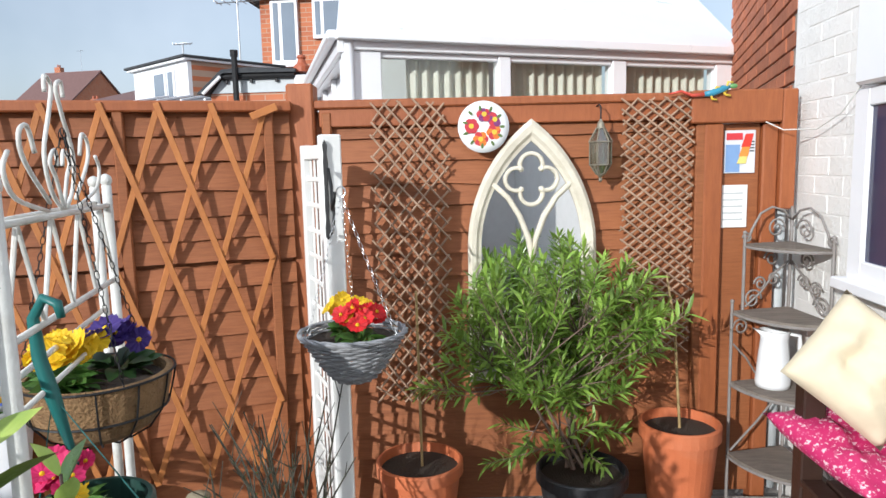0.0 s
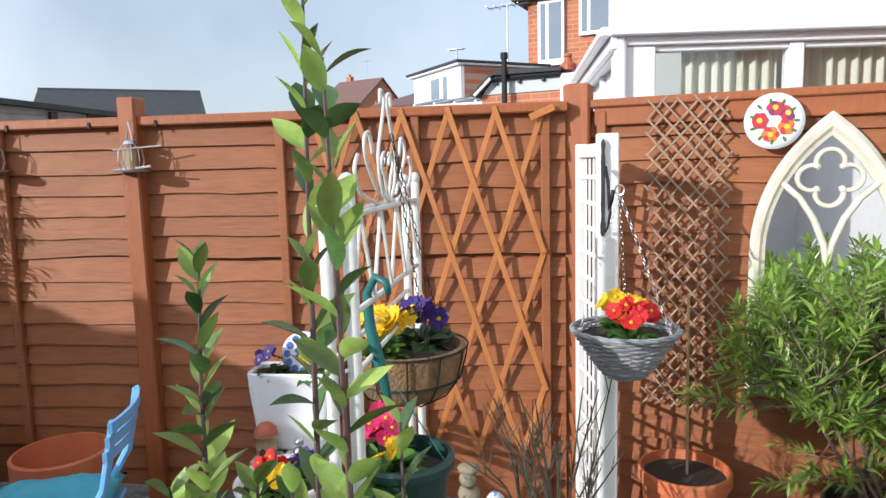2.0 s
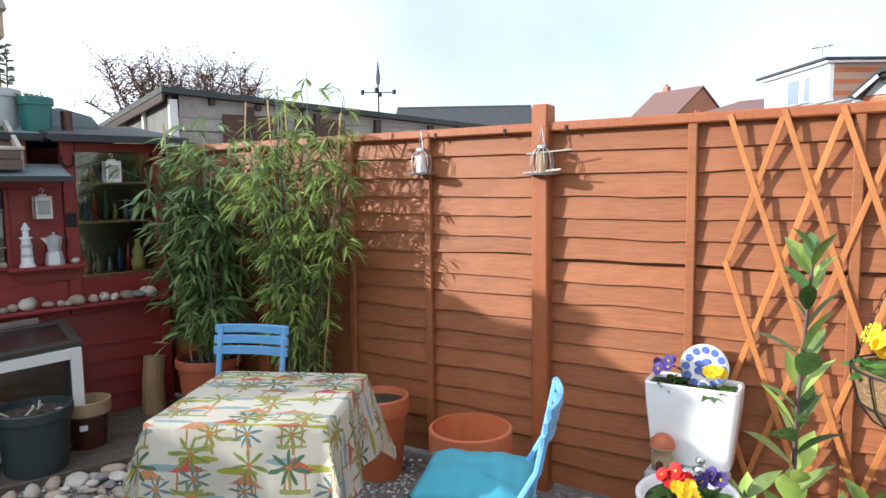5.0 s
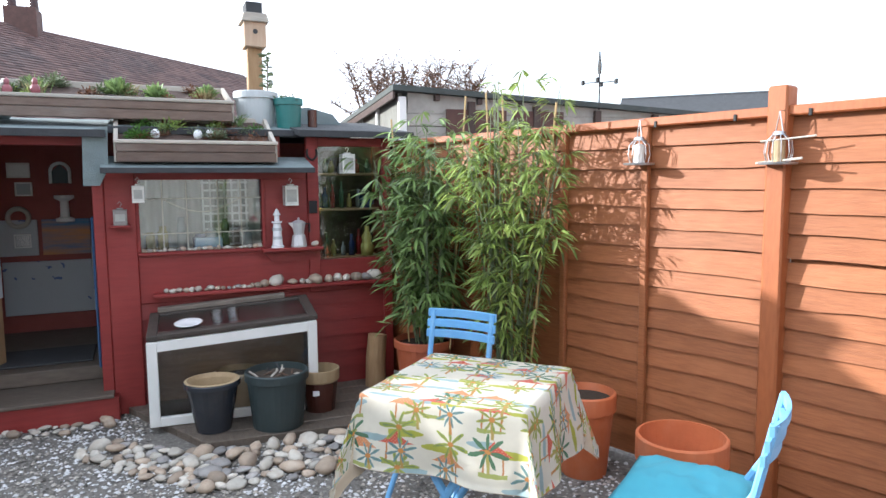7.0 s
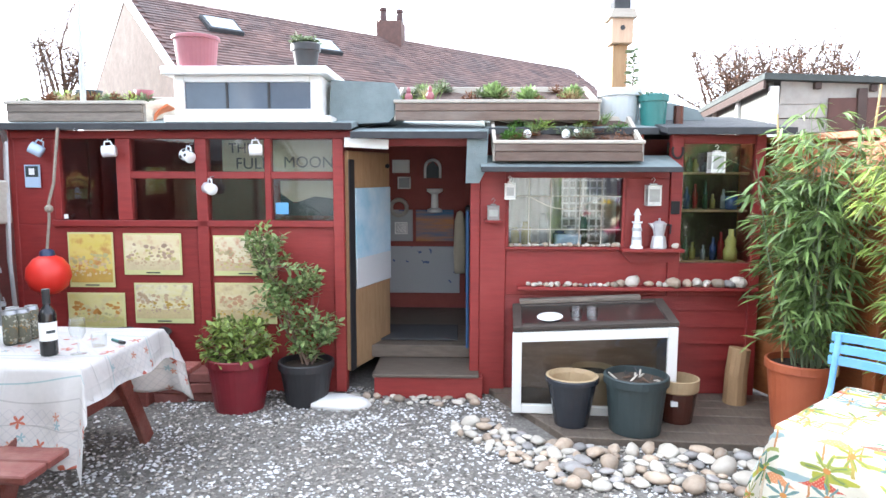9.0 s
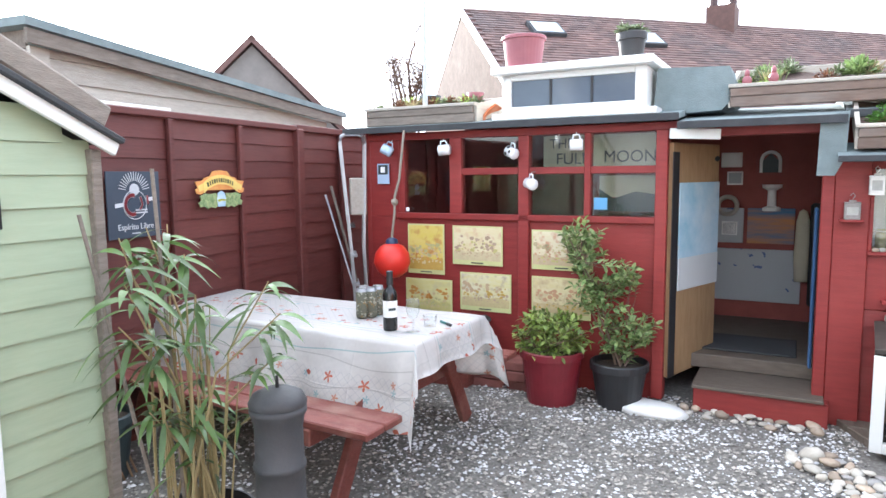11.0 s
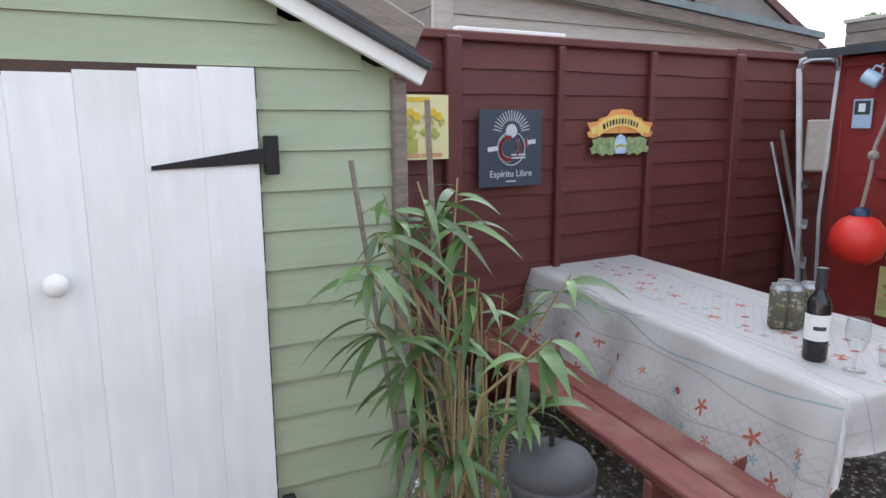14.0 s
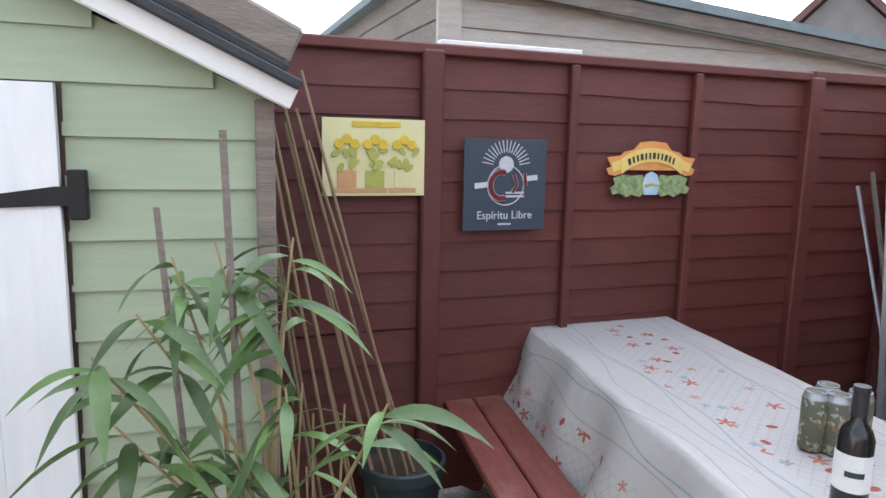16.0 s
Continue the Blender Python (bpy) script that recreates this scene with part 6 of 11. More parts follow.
# ---- trees ----
def bare_tree(m, label, seed, h, spread, n, material=twig_mat):
    rnd_ = random.Random(seed)
    t_ = thing("bare_tree", m, label, "tree")
    bm = B()
    tube(bm, [(0, 0, 0), (0.05, 0.05, h * 0.35), (0, 0, h * 0.55)], [0.12, 0.09, 0.06], 7)
    part("trunk", bm, material, t_)
    items = []
    for _ in range(n):
        bm = B()
        a, r = rnd_.uniform(0, 6.28), spread * rnd_.uniform(0.2, 1)
        p0 = Vector((0, 0, h * rnd_.uniform(0.3, 0.55)))
        p2 = Vector((math.cos(a) * r, math.sin(a) * r, h * rnd_.uniform(0.75, 1.0)))
        p1 = p0.lerp(p2, 0.5) + Vector((rnd_.uniform(-0.2, 0.2), rnd_.uniform(-0.2, 0.2), rnd_.uniform(-0.1, 0.3)))
        tube(bm, [p0, p1, p2], [0.03, 0.018, 0.006], 4, False)
        for _ in range(30):
            f = rnd_.uniform(0.2, 1)
            q = p1.lerp(p2, f)
            e = q + Vector((rnd_.uniform(-1, 1), rnd_.uniform(-1, 1), rnd_.uniform(-0.1, 1))) * 0.24
            tube(bm, [q, q.lerp(e, 0.5) + Vector((rnd_.uniform(-1, 1), rnd_.uniform(-1, 1), 0)) * 0.03, e], [0.007, 0.005, 0.003], 3, False)
            items += [(e - Vector((rnd_.gauss(0, 1), rnd_.gauss(0, 1), rnd_.gauss(0, 1))) * 0.04, (rnd_.uniform(-1, 1), rnd_.uniform(-1, 1), rnd_.uniform(-0.3, 1)), 0.045, 0.022) for _ in range(4)]
        part("limb", bm, material, t_)
    leafy("foliage", items, leaf_rust, t_)
    return t_


bare_tree(pose(-9.6, 2.7, 0), "leafless shrub with reddish buds above the garage", 31, 3.3, 0.95, 30)
bare_tree(pose(-10.6, 3.9, 0), "leafless tree with a rounded crown of twigs", 32, 3.45, 0.85, 24)
bare_tree(pose(-12.8, 16.0, 0), "thin leafless twigs showing over the fence", 33, 3.55, 0.9, 7)
bare_tree(pose(-10.3, -7.3, 0), "bare tree beside the tiled house", 34, 4.3, 0.5, 12)


# ---- things on the right fence (local x along the fence, -y to the garden) ----
def xcross(t_, x0, x1, z0, z1, nx, nz, r, material, y, jit=0.0, seed=1, name="lath", flat=False, every=1):
    """An expanding lattice: two layers of slanted laths between top and bottom edges."""
    rnd_ = random.Random(seed)
    dx, dz = (x1 - x0) / nx, (z1 - z0) / nz
    for layer in (0, 1):
        for k in range(-nz, nx + 1):
            if every > 1 and k % every != 1:
                continue
            pts = []
            for j in range(nz + 1):
                i = k + j
                if 0 <= i <= nx:
                    x = x0 + dx * i if layer == 0 else x1 - dx * i
                    pts.append((x + rnd_.uniform(-jit, jit), z0 + dz * j + rnd_.uniform(-jit, jit)))
            if len(pts) < 2:
                continue
            a, c = Vector((pts[0][0], pts[0][1])), Vector((pts[-1][0], pts[-1][1]))
            d = (c - a).normalized() * 0.012
            a, c = a - d, c + d
            yy = y - (0.008 if layer else 0.0)
            if flat:
                ln, ang = (c - a).length, math.degrees(math.atan2(c.y - a.y, c.x - a.x))
                bm = box(B(), ((a.x + c.x) / 2, yy, (a.y + c.y) / 2), (ln, 0.007, r * 2), (0, -ang, 0), 0.0015)
            else:
                bm = tube(B(), [(a.x, yy, a.y), ((a.x + c.x) / 2 + rnd_.uniform(-1, 1) * 0.004, yy - 0.003, (a.y + c.y) / 2), (c.x, yy, c.y)], r, 6)
            part(name, bm, material, t_)


lat = thing("expanding_trellis", FL, "orange wooden expanding lattice on the fence", "trellis")
xcross(lat, -1.115, -0.11, 0.276, 1.79, 10, 5, 0.0115, cedar_light, -0.056, 0.004, 3, flat=True, every=2)
part("top_piece", box(B(), (-0.115, -0.078, 1.77), (0.11, 0.007, 0.03), (0, -22, 0), 0.002), cedar_light, lat)
wt1 = thing("willow_trellis", FR, "brown willow stick trellis fixed to the fence", "trellis", "willow trellises")
xcross(wt1, 0.325, 0.625, 0.52, 1.80, 5, 18, 0.0048, trellis_twig, -0.058, 0.012, 5)
wt2 = thing("willow_trellis", FR, "brown willow stick trellis beside the gate post", "trellis", "willow trellises")
xcross(wt2, 1.375, 1.655, 0.72, 1.79, 5, 24, 0.0045, trellis_twig, -0.058, 0.007, 6)

# gothic mirror
mir = thing("gothic_mirror", FR @ pose(0.985, -0.045, 0), "cream gothic arch mirror with quatrefoil tracery", "mirror")
CREAM = mat("aged_cream_plaster", (0.70, 0.65, 0.54), (0.60, 0.55, 0.44), 14, 0.7, 0.3, 60, dirt=(0.42, 0.38, 0.29), dirt_amount=0.4, dirt_scale=9)


def gothic(hw, spring, apex, n=14):
    """Half outline from the bottom left over the apex to the bottom right."""
    rise = apex - spring
    R = (hw * hw + rise * rise) / (2 * hw)
    end = math.degrees(math.asin(rise / R))
    right = [(R * math.cos(radians(end * i / n)) - (R - hw), spring + R * math.sin(radians(end * i / n))) for i in range(n + 1)]
    left = [(-x, z) for x, z in right]
    return left, right


lo_, ro_ = gothic(0.272, 1.18, 1.725)
li_, ri_ = gothic(0.215, 1.18, 1.635)
out_line = [(-0.272, 0.60)] + lo_ + ro_[::-1][1:] + [(0.272, 0.60)]
in_line = [(-0.215, 0.64)] + li_ + ri_[::-1][1:] + [(0.215, 0.64)]
bm = B()
rings = []
for (xo, zo), (xi, zi) in zip(out_line, in_line):
    f = lambda a: (xo + (xi - xo) * a, zo + (zi - zo) * a)
    rings.append([bm.verts.new((x, y, z)) for (x, z), y in ((f(0), 0.0), (f(0), -0.03), (f(0.25), -0.045), (f(0.6), -0.042), (f(0.8), -0.03), (f(1), -0.026), (f(1), 0.0))])
for a, c in zip(rings, rings[1:]):
    for q in range(6):
        bm.faces.new((a[q], a[q + 1], c[q + 1], c[q]))
a, c = rings[-1], rings[0]
for q in range(6):
    bm.faces.new((a[q], a[q + 1], c[q + 1], c[q]))
bmesh.ops.recalc_face_normals(bm, faces=bm.faces)
part("frame", bm, CREAM, mir)
bm = B()
bm.faces.new([bm.verts.new((x * 1.02, -0.012, z)) for x, z in in_line])
part("glass", bm, mirror_mat, mir, "silvered mirror glass")


def tracery(pts, r=0.012):
    part("tracery", tube(B(), [(x, -0.024, z) for x, z in pts], r, 6), CREAM, mir, smooth=True)


tracery([(0.0, 0.64), (0.0, 1.15), (-0.012, 1.22), (-0.05, 1.32), (-0.10, 1.40), (-0.165, 1.46)])
tracery([(0.006, 1.15), (0.016, 1.22), (0.054, 1.32), (0.104, 1.40), (0.168, 1.46)])
for cx, cz, a0 in ((0.0, 1.535, 0), (-0.062, 1.475, 90), (0.062, 1.475, -90), (0.0, 1.415, 180)):
    tracery([(cx + x, cz + z) for x, z in arc(0, 0, 0.048, a0 - 35, a0 + 215, 14)], 0.009)
for cx, cz in ((-0.045, 1.52), (0.045, 1.52), (-0.045, 1.43), (0.045, 1.43)):
    ball(bm := B(), (cx, -0.026, cz), 0.013, 1)
    part("boss", bm, CREAM, mir)

# flower plate
plate = thing("wall_plate", FR @ pose(0.785, -0.075, 1.695), "white pottery plate painted with red and orange flowers", "plate")
part("dish", lathe(B(), [(0, 0.0), (0.06, 0.0), (0.105, 0.014), (0.106, 0.018), (0.06, 0.006), (0, 0.006)], 36), ceramic_white, plate, smooth=True, m=pose(0, 0, 0, 90, 0, 0))
fl_cols = [mat("painted_" + n_, c_, None, 20, 0.3) for n_, c_ in (("red", (0.55, 0.05, 0.07)), ("orange", (0.75, 0.22, 0.04)), ("violet", (0.22, 0.05, 0.18)), ("yolk", (0.75, 0.55, 0.06)), ("green", (0.13, 0.2, 0.06)))]
for k, (cx, cz, c1, c2) in enumerate(((0.004, 0.052, 0, 2), (-0.05, 0.004, 0, 0), (-0.012, -0.05, 1, 0), (0.045, -0.022, 1, 0), (0.048, 0.03, 2, 0))):
    for i in range(6):
        a = i * math.pi / 3
        part("painted_petal", lathe(B(), [(0, 0), (0.016, 0.0), (0.015, 0.002), (0, 0.002)], 10, (cx + 0.017 * math.cos(a), cz + 0.017 * math.sin(a), 0)), fl_cols[c1 if i % 2 else c2], plate, m=pose(0, -0.0075 - 0.0004 * i, 0, 90, 0, 0))
    part("painted_eye", lathe(B(), [(0, 0), (0.011, 0.0), (0.01, 0.003), (0, 0.003)], 10, (cx, cz, 0)), fl_cols[3], plate, m=pose(0, -0.0105, 0, 90, 0, 0))
for i in range(11):
    a = i * 0.58
    part("painted_leaf", lathe(B(), [(0, 0), (0.012, 0.0), (0.011, 0.002), (0, 0.002)], 8, (0, 0, 0), 1, 0.5), fl_cols[4], plate, m=pose(0.078 * math.cos(a), -0.0125, 0.078 * math.sin(a), 90, -math.degrees(a), 0))

# hanging lantern
lan = thing("hanging_lantern", FR @ pose(1.262, -0.12, 1.465) @ Matrix.Diagonal((0.85, 0.85, 0.85, 1)), "tarnished glass and metal hanging lantern", "lantern")
brass = mat("tarnished_metal", (0.33, 0.29, 0.22), (0.20, 0.19, 0.15), 20, 0.45, 0.2, 60, metal=0.6)
for z0, z1, r0, r1 in ((0.075, 0.185, 0.052, 0.052), (0.185, 0.25, 0.056, 0.02), (0.03, 0.075, 0.02, 0.05)):
    bm = B()
    for k in range(6):
        a0 = k * math.pi / 3
        tube(bm, [(r0 * math.cos(a0), r0 * math.sin(a0), z0), (r1 * math.cos(a0), r1 * math.sin(a0), z1)], 0.004, 5)
        a1 = a0 + math.pi / 3
        tube(bm, [(r1 * math.cos(a0), r1 * math.sin(a0), z1), (r1 * math.cos(a1), r1 * math.sin(a1), z1)], 0.004, 5)
        tube(bm, [(r0 * math.cos(a0), r0 * math.sin(a0), z0), (r0 * math.cos(a1), r0 * math.sin(a1), z0)], 0.004, 5)
    part("cage", bm, brass, lan)
part("glass", lathe(B(), [(0.02, 0.03), (0.048, 0.075), (0.05, 0.185), (0.018, 0.25)], 6), glass("green_lantern_glass", (0.55, 0.62, 0.55), 0.1, 0.2), lan)
part("finial", lathe(B(), [(0, -0.01), (0.01, 0.0), (0.006, 0.012), (0.02, 0.03), (0, 0.032)], 10), brass, lan)
part("dome", lathe(B(), [(0.022, 0.25), (0.016, 0.275), (0.006, 0.29), (0, 0.30)], 12), brass, lan)
part("hook", tube(B(), [(0, 0, 0.29), (0, 0, 0.35), (0, 0.03, 0.365), (0, 0.09, 0.36)], 0.004, 6), iron, lan)

# signs on the gate, wall lizard
sign = thing("ice_lolly_sign", FR @ pose(1.873, -0.026, 1.57), "small enamel sign with a red and yellow ice lolly", "sign")
part("plate", slab(-0.066, 0.066, -0.004, 0.0, -0.09, 0.09, 0.001), mat("sign_white", (0.75, 0.76, 0.8), None, 6, 0.4), sign)
part("blue_field", slab(-0.06, 0.0, -0.006, -0.0045, -0.085, 0.03, 0), mat("sign_blue", (0.22, 0.36, 0.62), None, 6, 0.4), sign)
for z0, z1, c_ in ((0.02, 0.075, (0.75, 0.05, 0.03)), (-0.02, 0.02, (0.8, 0.3, 0.05)), (-0.05, -0.02, (0.85, 0.7, 0.2))):
    part("lolly", prism(B(), [(0.0 + z0 * 0.25, z0), (0.038 + z0 * 0.25, z0), (0.036 + z1 * 0.25, z1), (0.004 + z1 * 0.25, z1)], -0.009, -0.0062), mat("lolly_colour", c_, None, 9, 0.35), sign)
part("lettering_bar", slab(-0.058, 0.01, -0.007, -0.0046, 0.05, 0.078, 0), mat("sign_red", (0.65, 0.05, 0.06), None, 9, 0.4), sign)
for k in range(4):
    part("lettering_bar", slab(0.042, 0.06, -0.007, -0.0046, 0.0 + 0.013 * k, 0.005 + 0.013 * k, 0), plastic_slate, sign)
card = thing("paper_card", FR @ pose(1.852, -0.026, 1.34), "white paper card pinned to the gate", "card")
part("sheet", slab(-0.058, 0.06, -0.004, 0, -0.092, 0.09, 0.001), white_wash, card)
for k in range(5):
    part("writing_bar", slab(-0.045, 0.04, -0.0055, -0.0042, -0.06 + 0.028 * k, -0.054 + 0.028 * k, 0), plastic_grey, card)
liz = thing("lizard_ornament", FR @ pose(1.74, -0.09, 1.81) @ Matrix.Diagonal((0.8, 0.8, 0.8, 1)), "painted metal lizard ornament on the gate top", "ornament")
lz = [("red", (0.6, 0.08, 0.05)), ("blue", (0.05, 0.28, 0.42)), ("yellow", (0.8, 0.55, 0.05)), ("green", (0.15, 0.35, 0.12))]
lzm = [mat("lizard_" + n_, c_, None, 12, 0.35) for n_, c_ in lz]
part("tail", tube(B(), [(-0.24, 0, 0.0), (-0.18, -0.01, 0.012), (-0.12, 0, -0.01), (-0.06, 0, -0.005)], [0.004, 0.007, 0.009, 0.012], 8), lzm[0], liz, smooth=True)
part("body", tube(B(), [(-0.06, 0, -0.005), (-0.02, 0, 0.0), (0.04, 0, 0.022), (0.07, 0, 0.03)], [0.012, 0.018, 0.018, 0.008], 8), lzm[1], liz, smooth=True)
ball(bm := B(), (0.09, 0, 0.034), 0.017, 2, (1.3, 0.8, 0.8))
part("head", bm, lzm[3], liz, smooth=True)
for x, z in ((-0.02, -0.03), (0.0, 0.03), (0.05, -0.01), (0.06, 0.055)):
    part("leg", tube(B(), [(x - 0.01, 0, 0.005), (x, -0.006, z), (x + 0.025, -0.004, z - 0.004)], 0.006, 6), lzm[2], liz, smooth=True)

# white trellis screen standing out from the fence, with bracket and wicker basket
wts = thing("white_trellis_screen", pose(-0.36, 2.56, 0, 0, 0, 118), "white painted lattice screen standing out from the fence", "trellis")
part("front_post", slab(-0.055, 0.0, -0.035, 0.035, 0, 1.655, 0.005), white_paint, wts)
for z in (1.60, 0.06):
    part("rail", slab(0.0, 0.36, -0.015, 0.015, z - 0.025, z + 0.025, 0.003), white_paint, wts)
part("back_post", slab(0.33, 0.37, -0.02, 0.02, 0, 1.63, 0.004), white_paint, wts)
for k in range(5):
    part("upright", slab(0.035 + 0.06 * k, 0.053 + 0.06 * k, -0.007, 0.0, 0.08, 1.58, 0.002), white_paint, wts)
for k in range(15):
    part("cross_lath", slab(0.0, 0.33, 0.0, 0.007, 0.12 + 0.098 * k, 0.138 + 0.098 * k, 0.002), white_paint, wts)
brk = thing("basket_bracket", pose(-0.352, 2.50, 1.18), "black wrought iron hanging basket bracket", "bracket")
part("back_plate", prism(B(), [(-0.0075, 0.13), (0.0000, 0.12), (0.0075, 0.13), (0.0083, 0.16), (0.0045, 0.19), (0.0067, 0.23), (0.0053, 0.30), (0.0075, 0.38), (0.0045, 0.41), (0.0075, 0.44), (0.0000, 0.455), (-0.0075, 0.44), (-0.0045, 0.41), (-0.0075, 0.38), (-0.0053, 0.30), (-0.0067, 0.23), (-0.0045, 0.19), (-0.0083, 0.16)], -0.012, -0.002), iron, brk)
part("arm", tube(B(), [(0.01, -0.015, 0.36), (0.03, -0.06, 0.30), (0.045, -0.12, 0.24), (0.06, -0.18, 0.235), (0.075, -0.22, 0.26), (0.08, -0.225, 0.29)], 0.006, 6), iron, brk, smooth=True)
part("scroll", tube(B(), [(0.012, -0.015, 0.14), (0.03, -0.06, 0.16), (0.045, -0.10, 0.21), (0.04, -0.08, 0.235), (0.03, -0.05, 0.22)], 0.005, 6), iron, brk, smooth=True)


def chain(bm, a, c, n, r=0.006):
    a, c = Vector(a), Vector(c)
    for k in range(n):
        p = a.lerp(c, (k + 0.5) / n)
        d = (c - a).normalized()
        s_ = d.orthogonal().normalized()
        s_ = s_ if k % 2 else d.cross(s_)
        L = (c - a).length / n * 0.62
        pts = [p + d * (L * math.sin(t)) + s_ * (r * math.cos(t)) for t in [2 * math.pi * i / 8 for i in range(9)]]
        tube(bm, pts, 0.00095, 4, False)
    return bm


def flower_head(bm_p, bm_c, c, r, rnd_, petals=6, cup=0.25):
    """A primrose: rounded overlapping petals round a small eye."""
    c = Vector(c)
    nrm = Vector((rnd_.uniform(-0.7, 0.7), rnd_.uniform(-1.0, 0.2), rnd_.uniform(0.4, 1))).normalized()
    s_ = nrm.orthogonal().normalized()
    u = nrm.cross(s_)
    for k in range(petals):
        a = 2 * math.pi * k / petals + rnd_.uniform(-0.1, 0.1)
        d = s_ * math.cos(a) + u * math.sin(a)
        e = nrm.cross(d)
        w_ = r * 0.62
        pts = [c + d * r * 0.12, c + d * r * 0.55 + e * w_ * 0.8 + nrm * r * 0.12, c + d * r * 0.95 + e * w_ * 0.55 + nrm * r * cup, c + d * r * 0.88 + nrm * r * (cup - 0.1),
               c + d * r * 0.95 - e * w_ * 0.55 + nrm * r * cup, c + d * r * 0.55 - e * w_ * 0.8 + nrm * r * 0.12]
        vs = [bm_p.verts.new(p + nrm * rnd_.uniform(0, 0.06) * r) for p in pts]
        for i in (1, 2, 3, 4):
            bm_p.faces.new((vs[0], vs[i], vs[i + 1]))
    ball(bm_c, c + nrm * r * 0.10, r * 0.2, 1)


def primrose(m, pets, label, seed, n=9, r=0.032, spread=0.06, eye=None, leafm=None, leaves=22, leaf=(0.06, 0.1)):
    rnd_ = random.Random(seed)
    t_ = thing("primrose", m, label, "flowers")
    items = []
    for k in range(leaves):
        a = rnd_.uniform(0, 6.28)
        items.append(((math.cos(a) * 0.015, math.sin(a) * 0.015, 0), (math.cos(a), math.sin(a), rnd_.uniform(0.1, 0.8)), rnd_.uniform(*leaf), rnd_.uniform(0.03, 0.045)))
    leafy("foliage", items, leafm or leaf_green, t_, droop=0.3, segs=4)
    for k in range(n):
        bm_p, bm_c = B(), B()
        a, q = rnd_.uniform(0, 6.28), spread * math.sqrt(rnd_.random())
        flower_head(bm_p, bm_c, (math.cos(a) * q, math.sin(a) * q, 0.055 + 0.03 * rnd_.random() + 0.03 * (1 - q / spread)), r * rnd_.uniform(0.85, 1.1), rnd_)
        part("eye", bm_c, eye or pet_yellow, part("flower", bm_p, pets, t_))
    return t_


wb = thing("hanging_basket", pose(-0.235, 2.29, 0.878) @ Matrix.Diagonal((0.92, 0.92, 0.8, 1)), "grey wicker cone hanging basket on chains", "hanging basket")
rnd = random.Random(14)
for k in range(19):
    z = 0.004 + 0.0101 * k
    r_ = 0.06 + 0.115 * (k / 18) ** 0.8
    pts = []
    for i in range(41):
        a = 2 * math.pi * i / 40
        rr_ = r_ + 0.0055 * math.sin(a * 10 + (k % 2) * math.pi) + rnd.uniform(-0.0018, 0.0018)
        pts.append((rr_ * math.cos(a), rr_ * math.sin(a), z + rnd.uniform(-0.0015, 0.0015)))
    part("wicker_strand", tube(B(), pts, rnd.uniform(0.0048, 0.0062), 5, False), wicker, wb)
for k in range(3):
    part("rim_strand", tube(B(), [((0.178 + 0.006 * math.sin(a * 7 + k * 2)) * math.cos(a), (0.178 + 0.006 * math.sin(a * 7 + k * 2)) * math.sin(a), 0.192 + 0.005 * math.cos(a * 7 + k * 2)) for a in [2 * math.pi * i / 60 for i in range(61)]], 0.006, 5, False), wicker, wb)
part("soil", lathe(B(), [(0, 0.165), (0.165, 0.16)], 24), soil, wb)
part("base", lathe(B(), [(0, 0.0), (0.05, 0.0), (0.05, 0.01), (0, 0.01)], 20), wicker, wb)
for a in (100, 220, 340):
    x, y = 0.17 * math.cos(radians(a)), 0.17 * math.sin(radians(a))
    part("chain", chain(B(), (x, y, 0.19), (-0.02, -0.01, 0.725), 24), zinc, wb)
part("ring", tube(B(), [(-0.02 + 0.015 * math.cos(t), -0.01, 0.74 + 0.02 * math.sin(t)) for t in [6.283 * i / 12 for i in range(13)]], 0.003, 5, False), zinc, wb)
WBP = pose(-0.235, 2.29, 0.84)
primrose(WBP @ pose(-0.02, 0.02, 0.185), pet_yellow, "yellow primroses in the wicker basket", 41, 12, 0.032, 0.065)
primrose(WBP @ pose(0.035, -0.055, 0.175), pet_red, "red primroses in the wicker basket", 42, 11, 0.034, 0.062)


# ---- laurels close to the camera ----
def laurel(m, stems, label, seed, leaf=(0.070, 0.112), step=0.023):
    """stems: lists of points; leaves sit alternately and point up and out."""
    rnd_ = random.Random(seed)
    t_ = thing("laurel", m, label, "laurel")
    items, deep = [], []
    for pts in stems:
        pts = [Vector(p) for p in pts]
        part("stem", tube(B(), pts, [0.0065 - 0.0045 * i / (len(pts) - 1) for i in range(len(pts))], 6), laurel_stem, t_)
        L = sum((b_ - a).length for a, b_ in zip(pts, pts[1:]))
        s_, ang = 0.0, rnd_.uniform(0, 6)
        while s_ < L:
            q, rest = pts[-1], s_
            for a, b_ in zip(pts, pts[1:]):
                if rest <= (b_ - a).length:
                    q = a.lerp(b_, rest / (b_ - a).length)
                    break
                rest -= (b_ - a).length
            ang += 2.4 + rnd_.uniform(-0.5, 0.5)
            f = s_ / L
            d = Vector((math.cos(ang), math.sin(ang), rnd_.uniform(0.15, 1.5) + 0.7 * f))
            if q.z > 0.55 and rnd_.random() < 0.93:
                ln = rnd_.uniform(*leaf) * (1.0 if f < 0.9 else 0.85)
                # leaves fall at random into the sunlit or the shaded tone
                (items if rnd_.random() < 0.62 else deep).append((q, d, ln, ln * rnd_.uniform(0.31, 0.42)))
            s_ += step * rnd_.uniform(0.6, 1.4)
    leafy("young_foliage", items, leaf_lit, t_, segs=7, droop=0.12, fold=0.35)
    leafy("old_foliage", deep, leaf_shaded, t_, segs=7, droop=0.25, fold=0.3)
    return t_


